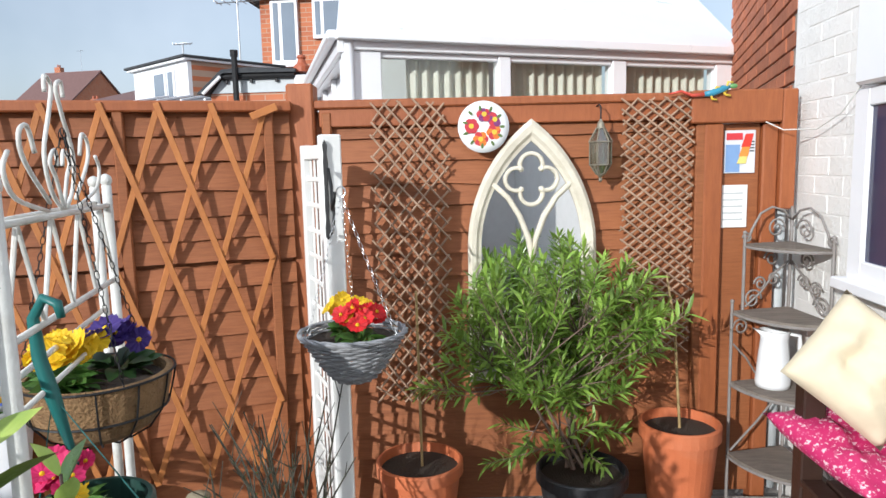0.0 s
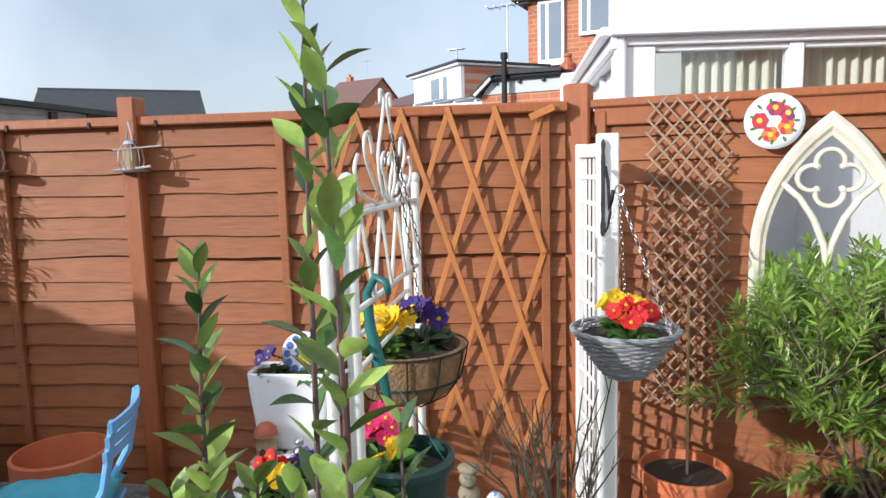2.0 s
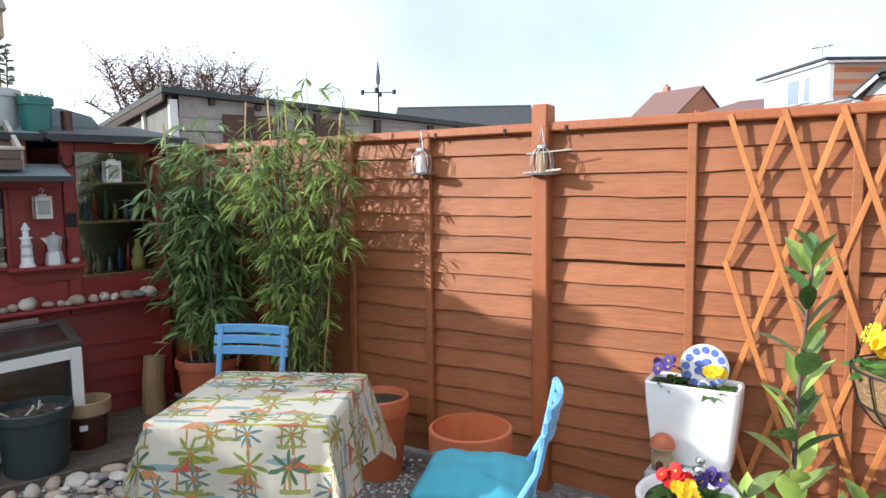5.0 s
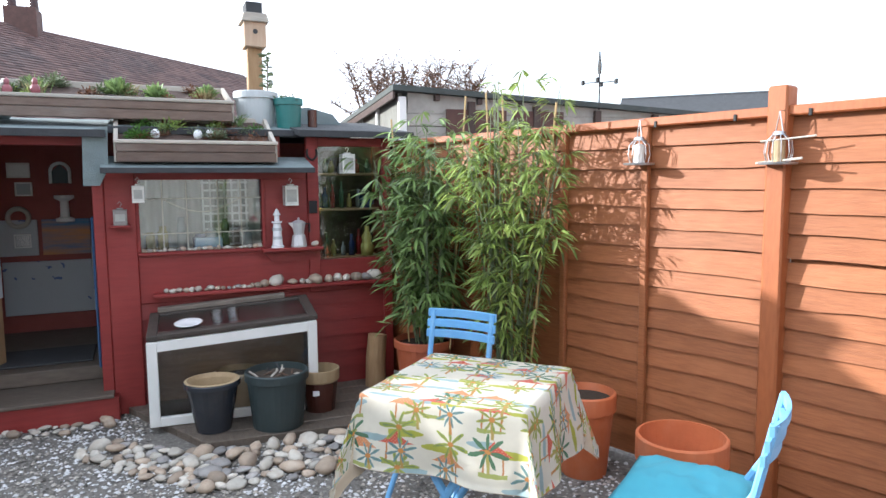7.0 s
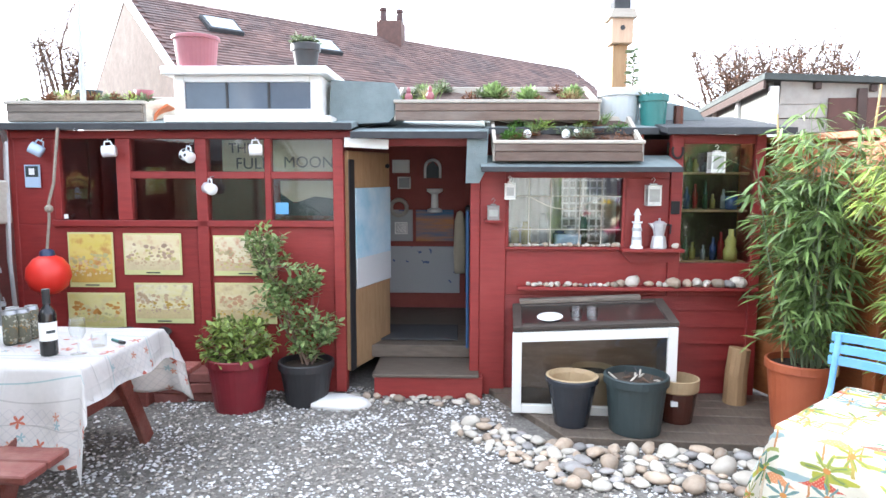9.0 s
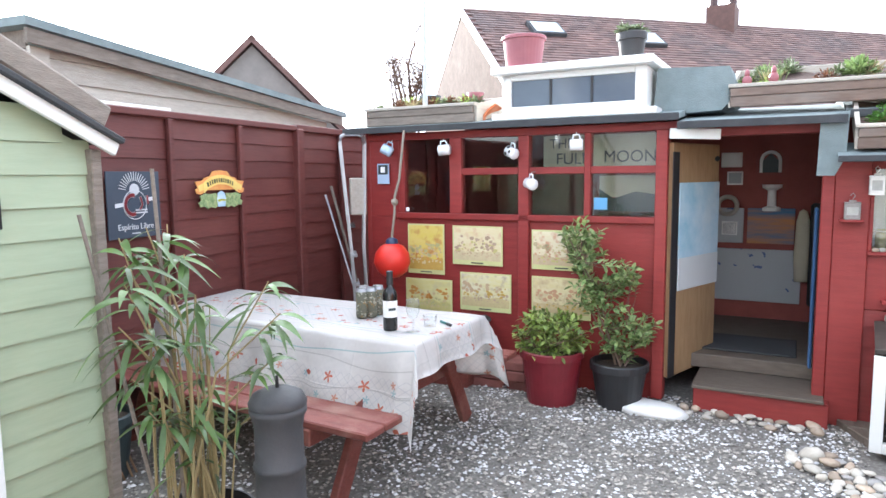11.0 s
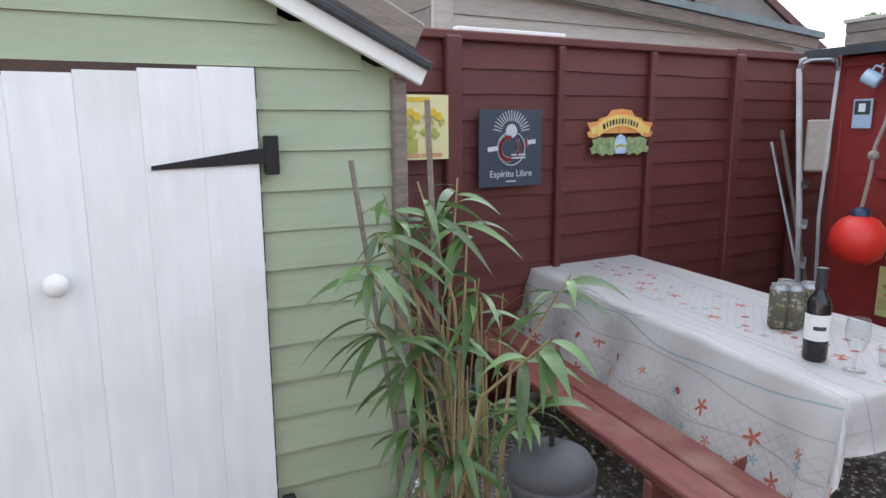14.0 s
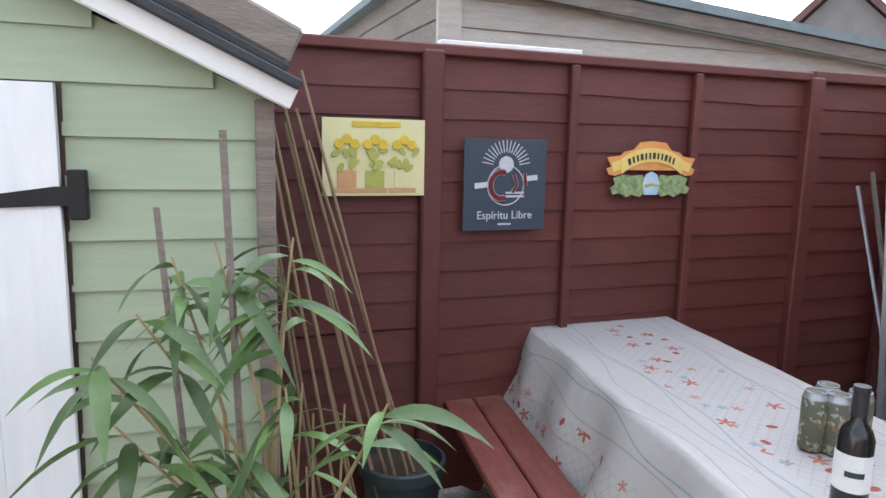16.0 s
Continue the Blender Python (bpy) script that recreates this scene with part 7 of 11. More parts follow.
laurel_stem = mat("laurel_stem", (0.12, 0.07, 0.075), (0.085, 0.05, 0.05), 20, 0.6)
laurel(pose(-0.42, 0.93, 0), [[(0.07, 0, 0.35), (0.07, -0.01, 1.0), (0.068, -0.02, 1.4), (0.062, -0.02, 1.70)],
                              [(0.0, 0.04, 0.35), (-0.03, 0.045, 1.0), (-0.018, 0.04, 1.5), (-0.004, 0.035, 1.86)],
                              [(0.10, 0.05, 0.35), (0.11, 0.07, 0.8), (0.10, 0.08, 1.18)]], "tall young laurel with glossy leaves and dark stems", 51)
laurel(pose(-0.42, 0.93, 0), [[(0.03, 0.02, 0.35), (0.0, 0.0, 0.8), (-0.02, -0.03, 1.1)], [(0.06, -0.03, 0.35), (0.08, -0.05, 0.8), (0.1, -0.07, 1.05)], [(-0.02, -0.02, 0.35), (-0.07, -0.06, 0.75), (-0.10, -0.09, 0.98)], [(0.05, 0.05, 0.35), (0.06, 0.02, 0.8), (0.05, 0.0, 1.0)]], "low leafy laurel shoots", 53, leaf=(0.07, 0.11), step=0.013)
laurel(pose(-0.63, 0.93, 0), [[(0.0, 0, 0.30), (-0.01, 0.0, 0.9), (-0.005, 0.0, 1.2), (0.01, 0.0, 1.43)], [(0.02, 0.03, 0.30), (-0.04, 0.0, 0.8), (-0.07, -0.02, 1.05)],
                              [(0.05, 0.0, 0.3), (0.08, 0.0, 0.8), (0.10, 0.0, 1.08)], [(0.0, 0.05, 0.3), (0.02, 0.06, 0.8), (0.04, 0.05, 1.02)], [(0.06, -0.03, 0.3), (0.13, -0.03, 0.75), (0.17, -0.02, 0.97)]], "short laurel bush with upright shoots", 52, leaf=(0.062, 0.102), step=0.0125)
pot("plant_pot", 0.20, 0.36, terracotta, pose(-0.40, 0.95, 0), "terracotta pot of the tall laurel")
pot("plant_pot", 0.15, 0.31, terracotta, pose(-0.70, 0.90, 0), "terracotta pot of the short laurel", taper=0.7)

# ---- white ornamental metal screen ----
A1, B2 = Vector((-0.531, 1.209, 0)), Vector((-0.737, 1.849, 0))
A2, B1 = Vector((-0.556, 1.168, 0)), Vector((-0.783, 1.872, 0))
scr = thing("garden_arch", Matrix.Translation(A1), "flaking white metal garden arch with heart scrolls", "garden arch")
for p, h_, r_ in ((A1, 1.52, 0.014), (B2, 1.515, 0.0115), (A2, 1.49, 0.0115), (B1, 1.51, 0.0115)):
    q = p - A1
    part("post", tube(B(), [q, q + Vector((0, 0, h_))], r_, 10), white_metal, scr, smooth=True)
    ball(bm := B(), q + Vector((0, 0, h_ + 0.012)), r_ * 1.25, 2, (1, 1, 1.1))
    part("post_cap", bm, white_metal, scr, smooth=True)
way = B2 - A1
for z in (1.47, 1.285, 1.17):
    part("rung", tube(B(), [Vector((0, 0, z)), way + Vector((0, 0, z - 0.005))], 0.0065 if z > 1.2 else 0.005, 8), white_metal, scr, smooth=True)
for z in (1.47, 1.2):
    part("rung", tube(B(), [A2 - A1 + Vector((0, 0, z)), B1 - A1 + Vector((0, 0, z))], 0.006, 8), white_metal, scr, smooth=True)
    part("spacer", tube(B(), [Vector((0, 0, z - 0.02)), A2 - A1 + Vector((0, 0, z - 0.02))], 0.0045, 8), white_metal, scr)
for k in range(4):
    f0, f1 = k / 4, (k + 1) / 4
    part("zigzag", tube(B(), [way * f0 + Vector((0, 0, 1.285)), way * (f0 + f1) / 2 + Vector((0, 0, 1.47)), way * f1 + Vector((0, 0, 1.285))], 0.0045, 6), white_metal, scr)


def scroll(pts, r=0.0042):
    out = [way * f + Vector((0, 0, 1.47 + (z - 1.47) * 0.76)) for f, z in pts]
    cu = []
    for i in range(len(out) - 1):
        p0, p1, p2, p3 = out[max(i - 1, 0)], out[i], out[i + 1], out[min(i + 2, len(out) - 1)]
        for t in (0, 0.25, 0.5, 0.75):
            cu.append(0.5 * ((2 * p1) + (p2 - p0) * t + (2 * p0 - 5 * p1 + 4 * p2 - p3) * t * t + (3 * p1 - p0 - 3 * p2 + p3) * t ** 3))
    cu.append(out[-1])
    part("scroll", tube(B(), cu, r, 7), white_metal, scr, smooth=True)


for s_ in (-1, 1):
    g = lambda f: 0.5 + s_ * f
    scroll([(g(0.02), 1.48), (g(0.10), 1.53), (g(0.13), 1.62), (g(0.06), 1.72), (g(0.02), 1.79), (g(0.07), 1.81), (g(0.08), 1.77)])
    scroll([(g(0.12), 1.50), (g(0.28), 1.60), (g(0.30), 1.66), (g(0.24), 1.68), (g(0.20), 1.62)])
    scroll([(g(0.14), 1.48), (g(0.36), 1.52), (g(0.42), 1.58), (g(0.38), 1.62)])
    scroll([(g(0.0), 1.48), (g(0.05), 1.56), (g(0.09), 1.60), (g(0.04), 1.63), (g(0.02), 1.59)], 0.004)

# coir basket with primroses, hung from the arch
CB = pose(-0.645, 1.605, 0.97)
cb = thing("hanging_basket", CB, "wire hanging basket lined with brown coir", "hanging basket")
R_ = 0.152
part("liner", lathe(B(), [(0, 0.0), (0.06, 0.006), (0.105, 0.03), (0.135, 0.07), (0.148, 0.125), (R_, 0.145), (R_ - 0.014, 0.148), (0.13, 0.12), (0.1, 0.04), (0, 0.02)], 36), coir, cb)
for k in range(12):
    a = 2 * math.pi * k / 12
    part("wire", tube(B(), [((r + 0.004) * math.cos(a), (r + 0.004) * math.sin(a), z - 0.002) for r, z in ((0.02, 0.0), (0.06, 0.005), (0.105, 0.03), (0.135, 0.07), (0.148, 0.12), (0.153, 0.147))], 0.0022, 5), iron, cb)
for r, z in ((0.156, 0.147), (0.138, 0.07)):
    part("hoop", tube(B(), [(r * math.cos(a), r * math.sin(a), z) for a in [6.2832 * i / 40 for i in range(41)]], 0.0028, 5, False), iron, cb)
part("soil", lathe(B(), [(0, 0.135), (0.135, 0.128)], 24), soil, cb)
for a in (80, 200, 320):
    part("chain", chain(B(), (0.15 * math.cos(radians(a)), 0.15 * math.sin(radians(a)), 0.147), (0.05, -0.12, 0.66), 30, 0.004), iron, cb)
primrose(CB @ pose(-0.02, -0.06, 0.135), pet_yellow, "large yellow primrose in the coir basket", 61, 22, 0.027, 0.066)
primrose(CB @ pose(-0.075, -0.045, 0.135), pet_yellow, "yellow primrose at the edge of the coir basket", 62, 14, 0.026, 0.05)
primrose(CB @ pose(0.01, 0.06, 0.14), pet_purple, "purple primroses with yellow eyes in the coir basket", 63, 12, 0.036, 0.065, leafm=leaf_dark)

# green hanging pot
GPP = pose(-0.50, 1.33, 0.80)
gp = pot("hanging_pot", 0.105, 0.17, plastic_green, GPP, "dark green plastic hanging pot", rim_h=0.02)
part("hanger", tube(B(), [(-0.02, 0.02, 0.17), (-0.06, 0.01, 0.36), (-0.078, 0.01, 0.43), (-0.082, 0.01, 0.50), (-0.06, 0.01, 0.535), (-0.035, 0.01, 0.525), (-0.03, 0.01, 0.50)], [0.0015, 0.013, 0.012, 0.010, 0.009, 0.009, 0.007], 8), plastic_teal, gp, "teal plastic hook", smooth=True)
part("strap", tube(B(), [(0.10, 0, 0.16), (-0.06, 0.01, 0.36), (-0.10, 0, 0.16)], 0.0015, 5), plastic_teal, gp)
primrose(GPP @ pose(-0.045, -0.01, 0.145), pet_pink, "bright pink primrose in the green pot", 64, 19, 0.023, 0.052)
primrose(GPP @ pose(-0.01, -0.05, 0.13), pet_yellow, "small yellow flowers in the green pot", 65, 4, 0.02, 0.03)

# ---- toilet used as a planter ----
TL = pose(-1.71, 2.47, 0, 0, 0, 19.8)
wc = thing("toilet_planter", TL, "white ceramic toilet used as a flower planter", "planter")
bm = B()
rings = []
for z, hx, hy in ((0.335, 0.14, 0.065), (0.35, 0.158, 0.078), (0.60, 0.186, 0.093), (0.68, 0.19, 0.096), (0.688, 0.186, 0.092), (0.68, 0.172, 0.08), (0.62, 0.168, 0.076)):
    ring = []
    for k in range(40):
        a = 2 * math.pi * k / 40
        c_, s_ = math.cos(a), math.sin(a)
        ring.append(bm.verts.new((hx * abs(c_) ** 0.28 * (1 if c_ > 0 else -1), hy * abs(s_) ** 0.28 * (1 if s_ > 0 else -1), z)))
    rings.append(ring)
for a, c in zip(rings, rings[1:]):
    for k in range(40):
        bm.faces.new((a[k], a[(k + 1) % 40], c[(k + 1) % 40], c[k]))
bm.faces.new(rings[0][::-1]), bm.faces.new(rings[-1])
bmesh.ops.recalc_face_normals(bm, faces=bm.faces)
part("cistern", bm, ceramic_white, wc, smooth=False)
part("soil", slab(-0.168, 0.168, -0.075, 0.075, 0.64, 0.665, 0.002), soil, wc)
part("bowl", lathe(B(), [(0, 0.0), (0.12, 0.0), (0.125, 0.02), (0.09, 0.08), (0.10, 0.16), (0.165, 0.26), (0.19, 0.325), (0.192, 0.34), (0.182, 0.346), (0.165, 0.338), (0.15, 0.28), (0, 0.27)], 36, (0.05, -0.33, 0), 1.0, 1.15), ceramic_white, wc, smooth=True)
part("pedestal", slab(-0.05, 0.15, -0.22, 0.06, 0.0, 0.335, 0.03), ceramic_white, wc)
part("soil", lathe(B(), [(0, 0.318), (0.158, 0.31)], 24, (0.05, -0.33, 0), 1, 1.15), soil, wc)
primrose(TL @ pose(-0.10, -0.02, 0.665), pet_purple, "purple primroses in the toilet cistern", 66, 9, 0.03, 0.05, leafm=leaf_dark)
primrose(TL @ pose(0.09, -0.03, 0.66), pet_yellow, "yellow primroses in the toilet cistern", 67, 8, 0.03, 0.045)
primrose(TL @ pose(0.0, -0.34, 0.32), pet_red, "red primroses in the toilet bowl", 68, 9, 0.032, 0.05)
primrose(TL @ pose(0.12, -0.30, 0.32), pet_purple, "purple primroses in the toilet bowl", 69, 9, 0.03, 0.05)
primrose(TL @ pose(0.06, -0.42, 0.32), pet_yellow, "yellow primroses in the toilet bowl", 70, 7, 0.032, 0.04)
bp_ = thing("blue_plate", TL @ pose(0.03, 0.06, 0.735, -14, 0, 0), "blue and white patterned pottery plate", "plate")
part("dish", lathe(B(), [(0, 0.0), (0.05, 0.0), (0.098, 0.012), (0.10, 0.016), (0.05, 0.006), (0, 0.006)], 32), ceramic_white, bp_, smooth=True, m=pose(0, 0, 0, 90, 0, 0))
cobalt = mat("cobalt_paint", (0.06, 0.10, 0.42), (0.12, 0.18, 0.5), 40, 0.2)
for i in range(12):
    a = i * math.pi / 6
    part("painted_scallop", lathe(B(), [(0, 0), (0.017, 0), (0.016, 0.002), (0, 0.002)], 10, (0.076 * math.cos(a), 0.076 * math.sin(a), 0)), cobalt, bp_, m=pose(0, -0.012, 0, 90, 0, 0))
for i in range(5):
    a = i * 1.2566
    part("painted_petal", lathe(B(), [(0, 0), (0.02, 0), (0.018, 0.002), (0, 0.002)], 10, (0.026 * math.cos(a), 0.026 * math.sin(a), 0), 1, 0.8), cobalt, bp_, m=pose(0, -0.008 - 0.0005 * i, 0, 90, 0, 0))
mh = thing("mushroom_house", TL @ pose(-0.095, -0.13, 0.335), "little pottery toadstool house with an orange cap", "ornament")
part("wall", lathe(B(), [(0, 0), (0.042, 0), (0.046, 0.05), (0.036, 0.085), (0.05, 0.09), (0.05, 0.10), (0, 0.10)], 20), glaze_tan, mh, smooth=True)
part("cap", lathe(B(), [(0.052, 0.10), (0.046, 0.125), (0.025, 0.145), (0, 0.152)], 20), terra_dark, mh, smooth=True)
part("door", prism(B(), [(-0.014, 0.005), (0.014, 0.005), (0.014, 0.04), (0, 0.052), (-0.014, 0.04)], -0.05, -0.044), glaze_brown, mh)
single("stone_block", slab(-0.06, 0.06, -0.06, 0.06, 0, 0.335, 0.01), slab_mat, TL @ pose(-0.095, -0.13, 0), "stone block under the toadstool house", "stone")
bm = B()
ball(bm, (0, 0, 0.03), 0.028, 2, (1.1, 0.8, 1)), ball(bm, (0.0, 0, 0.075), 0.02, 2), ball(bm, (0.03, 0, 0.035), 0.018, 2), ball(bm, (-0.025, 0, 0.02), 0.015, 2)
single("cherub_figurine", bm, zinc, TL @ pose(0.06, -0.155, 0.335), "small silver garden figurine", "figurine", smooth=True)

# ---- shrub before the mirror, pots ----
def whorl_shrub(m, label, seed, tips, material, base, leaf=(0.045, 0.078), per=20, extra=None, mains=7, wid=0.21):
    rnd_ = random.Random(seed)
    t_ = thing("shrub", m, label, "shrub")
    items, bm = [], B()
    stems = []
    for _ in range(mains):
        e = Vector(extra(rnd_))
        b0 = Vector(base) + Vector((rnd_.uniform(-0.04, 0.04), rnd_.uniform(-0.03, 0.03), 0))
        mid = b0.lerp(e, 0.5) + Vector((rnd_.uniform(-0.05, 0.05), rnd_.uniform(-0.04, 0.04), 0.03))
        tube(bm, [b0, mid, e], [0.009, 0.006, 0.003], 5, False)
        stems += [b0.lerp(mid, f) for f in (0.5, 0.75, 1.0)] + [mid.lerp(e, f) for f in (0.3, 0.6)]
    for _ in range(tips):
        e = Vector(extra(rnd_))
        low = [q for q in stems if q.z < e.z + 0.02] or stems
        b0 = min(low, key=lambda q: (q - e).length * rnd_.uniform(0.7, 1.3))
        mid = b0.lerp(e, 0.5) + Vector((rnd_.uniform(-0.03, 0.03), rnd_.uniform(-0.03, 0.03), rnd_.uniform(-0.04, 0.01)))
        tube(bm, [b0, mid, e], [0.003, 0.0025, 0.0015], 4, False)
        d = (e - mid).normalized()
        for k in range(per):
            f = k / per
            q = e - d * (0.13 * (1 - f))
            a = k * 2.4 + rnd_.uniform(-0.4, 0.4)
            s_ = d.orthogonal().normalized()
            u = d.cross(s_)
            w_ = s_ * math.cos(a) + u * math.sin(a) + d * rnd_.uniform(0.3, 0.9 + f)
            ln = rnd_.uniform(*leaf)
            items.append((q, w_, ln, ln * wid))
    part("branch_work", bm, twig_grey, t_)
    leafy("foliage", items, material, t_, droop=0.1)
    return t_


twig_grey = mat("grey_brown_bark", (0.22, 0.15, 0.11), (0.15, 0.10, 0.075), 25, 0.8, 0.3, 80)


def crown_a(r):
    while True:
        x, z = r.uniform(-0.10, 0.98), r.uniform(0.30, 1.22)
        if ((x - 0.47) / 0.46) ** 2 + ((z - 0.93) / 0.29) ** 2 < 1 or (r.random() < 0.2 and z < 0.8 and abs(x - 0.5) < 0.34) or (r.random() < 0.25 and x < 0.1 and 0.62 < z < 0.8):
            return (x - 0.5, r.uniform(-0.22, 0.14), z - 0.05)


whorl_shrub(pose(0.5, 2.90, 0.05), "bushy green bottlebrush shrub in front of the mirror", 71, 175, leaf_shrub, (0.03, 0.02, 0.25), leaf=(0.05, 0.088), extra=crown_a, per=22, wid=0.2)
pot("plant_pot", 0.19, 0.28, plastic_black, pose(0.56, 2.95, 0.0), "black plastic pot of the shrub")
pot("plant_pot", 0.165, 0.42, terracotta, pose(0.965, 2.99, 0.05), "tall terracotta pot with a bare cane", rim_h=0.06)
bm = tube(B(), [(0.0, 0, 0.36), (-0.03, 0.0, 0.8), (-0.06, 0.02, 1.0)], [0.006, 0.005, 0.004], 6)
single("cane", bm, cane_mat, pose(0.965, 2.99, 0.08), "thin pale cane standing in the terracotta pot", "cane")
pot("plant_pot", 0.18, 0.34, terracotta, pose(-0.11, 2.88, 0.0), "terracotta pot with a cane beside the trellis")
single("cane", tube(B(), [(0.01, 0, 0.28), (0.0, 0.03, 1.04)], 0.006, 6), cane_mat, pose(-0.11, 2.88, 0.0), "brown cane standing in the terracotta pot", "cane")


def twig_bush(m, label, seed, n, h, spread, material, lean=(0, 0)):
    rnd_ = random.Random(seed)
    t_ = thing("twiggy_bush", m, label, "bush")
    bm = B()
    items = []
    for _ in range(n):
        a, r = rnd_.uniform(0, 6.28), spread * rnd_.uniform(0.1, 1)
        e = Vector((math.cos(a) * r + lean[0], math.sin(a) * r * 0.5 + lean[1], h * rnd_.uniform(0.55, 1)))
        b0 = Vector((rnd_.uniform(-0.04, 0.04), rnd_.uniform(-0.04, 0.04), 0))
        mid = b0.lerp(e, 0.5) + Vector((-e.x * 0.15, 0, 0.06))
        tube(bm, [b0, mid, e], [0.005, 0.004, 0.0018], 5, False)
        for _ in range(3):
            q = mid.lerp(e, rnd_.uniform(0.1, 0.9))
            tube(bm, [q, q + Vector((rnd_.uniform(-0.06, 0.06), rnd_.uniform(-0.04, 0.04), rnd_.uniform(0.04, 0.14)))], [0.0022, 0.0012], 4, False)
            items.append((q, (rnd_.uniform(-1, 1), rnd_.uniform(-1, 1), 0.6), 0.016, 0.006))
    part("twig_work", bm, material, t_)
    leafy("foliage", items, leaf_dark, t_)
    return t_


green_twig = mat("dark_green_twig", (0.055, 0.05, 0.03), (0.035, 0.035, 0.022), 25, 0.6)
twig_bush(pose(-0.38, 2.08, 0.12), "sparse dark twiggy stems in front of the white screen", 81, 15, 0.86, 0.48, green_twig)
twig_bush(pose(-0.62, 2.45, 0.10), "thin bare stems by the lattice", 82, 8, 0.55, 0.35, green_twig)

# small ornaments at the fence foot
pot("plant_pot", 0.085, 0.15, terracotta, pose(-1.03, 2.42, 0.0), "small terracotta pot of an orchid")
whorl_shrub(pose(-1.03, 2.42, 0.12), "spiky leaves in a small pot", 72, 5, leaf_bamboo, (0, 0, 0), mains=2, extra=lambda r: (r.uniform(-0.07, 0.07), r.uniform(-0.05, 0.05), r.uniform(0.06, 0.12)), per=8)
bmp, bmc = B(), B()
rnd = random.Random(5)
for p in ((-0.02, -0.03, 0.2), (0.01, -0.04, 0.24), (0.0, -0.05, 0.08), (-0.03, -0.05, 0.11)):
    flower_head(bmp, bmc, p, 0.028, rnd, 5)
bmc.free()
single("orchid_flowers", bmp, petal("blush_petal", (0.80, 0.55, 0.52)), pose(-1.03, 2.42, 0.1), "pale pink artificial orchid flowers", "flowers")
bm = B()
ball(bm, (0, 0, 0.05), 0.05, 2, (1, 0.9, 1)), ball(bm, (0, -0.01, 0.125), 0.038, 2), ball(bm, (0, 0, 0.165), 0.045, 2, (1.1, 1, 0.45))
single("garden_gnome", bm, mat("mossy_stone", (0.30, 0.26, 0.17), (0.20, 0.18, 0.12), 20, 0.85, 0.5, 70), pose(-0.93, 2.60, 0.14), "weathered squat stone garden figure", "garden figure", smooth=True)
ball(bm := B(), (0, 0, 0.055), 0.05, 3, (0.85, 0.85, 1.15))
single("painted_egg", bm, blotch_cloth("speckled_glaze", (0.62, 0.66, 0.72), [((0.10, 0.18, 0.45), 22, 0.3, 0.34, 0.1), ((0.5, 0.2, 0.25), 26, 0.2, 0.24, 0.1)]), pose(-0.80, 2.57, 0.13), "blue speckled pottery egg", "ornament", smooth=True)
part_ = lathe(B(), [(0.0, 0.14), (0.10, 0.13), (0.17, 0.08), (0.19, 0.0), (0, 0.0)], 28)
single("upturned_bowl", part_, ceramic_white, pose(-0.86, 2.56, 0.0), "upturned white ceramic bowl at the fence foot", "bowl", smooth=True)
ball(bm := B(), (0, 0, 0.06), 0.06, 2, (0.7, 0.7, 1))
single("white_stone", bm, ceramic_white, pose(-0.52, 2.52, 0.0), "smooth white stone by the screen", "stone", smooth=True)

# ---- corner of the patio: shelf stand, jug, bench and cushions ----
single("pavement", slab(0.78, 1.50, 1.2, 3.18, -0.02, 0.048, 0.004), slab_mat, pose(0, 0, 0), "grey concrete patio slab", "pavement", kind="structure")
ST = Vector((1.452, 3.165, 0.05))
et = thing("corner_stand", Matrix.Translation(ST), "grey iron corner stand with quarter-round wooden shelves", "plant stand")
SA, SB = Vector((-0.205, -0.062, 0)), Vector((0.036, -0.275, 0))


def on_stand(u, v, z):
    """u along the fence, v along the house wall, in upper-shelf widths."""
    return SA * u + SB * v + Vector((0, 0, z))


for z, r_ in ((1.125, 1.0), (0.845, 1.22), (0.54, 1.24), (0.225, 1.26)):
    ring = [(r_ * math.cos(radians(a)), r_ * math.sin(radians(a))) for a in range(0, 91, 9)]
    bm = B()
    lo = [bm.verts.new(on_stand(u, v, z)) for u, v in [(0.0, 0.0)] + ring]
    hi = [bm.verts.new(on_stand(u, v, z + 0.018)) for u, v in [(0.0, 0.0)] + ring]
    bm.faces.new(lo), bm.faces.new(hi[::-1])
    for i in range(len(lo)):
        j = (i + 1) % len(lo)
        bm.faces.new((lo[i], hi[i], hi[j], lo[j]))
    bmesh.ops.recalc_face_normals(bm, faces=bm.faces)
    part("shelf", bm, grey_wood, et)
    part("shelf_hoop", tube(B(), [on_stand(u * 1.02, v * 1.02, z + 0.004) for u, v in ring], 0.006, 6), grey_iron, et)
part("leg", tube(B(), [on_stand(0, 0, 0), on_stand(0, 0, 1.29)], 0.007, 6), grey_iron, et)


def spiral(ax, cu_, cz, r, turns, sgn):
    pts = []
    for i in range(24):
        a = i / 23 * turns * 2 * math.pi
        q = r * (1 - 0.75 * i / 23)
        u = cu_ + sgn * q * math.cos(a)
        pts.append(on_stand(u, 0, cz + 0.22 * q * math.sin(a)) if ax == 0 else on_stand(0, u, cz + 0.22 * q * math.sin(a)))
    part("curl", tube(B(), pts, 0.0045, 5), grey_iron, et, smooth=True)


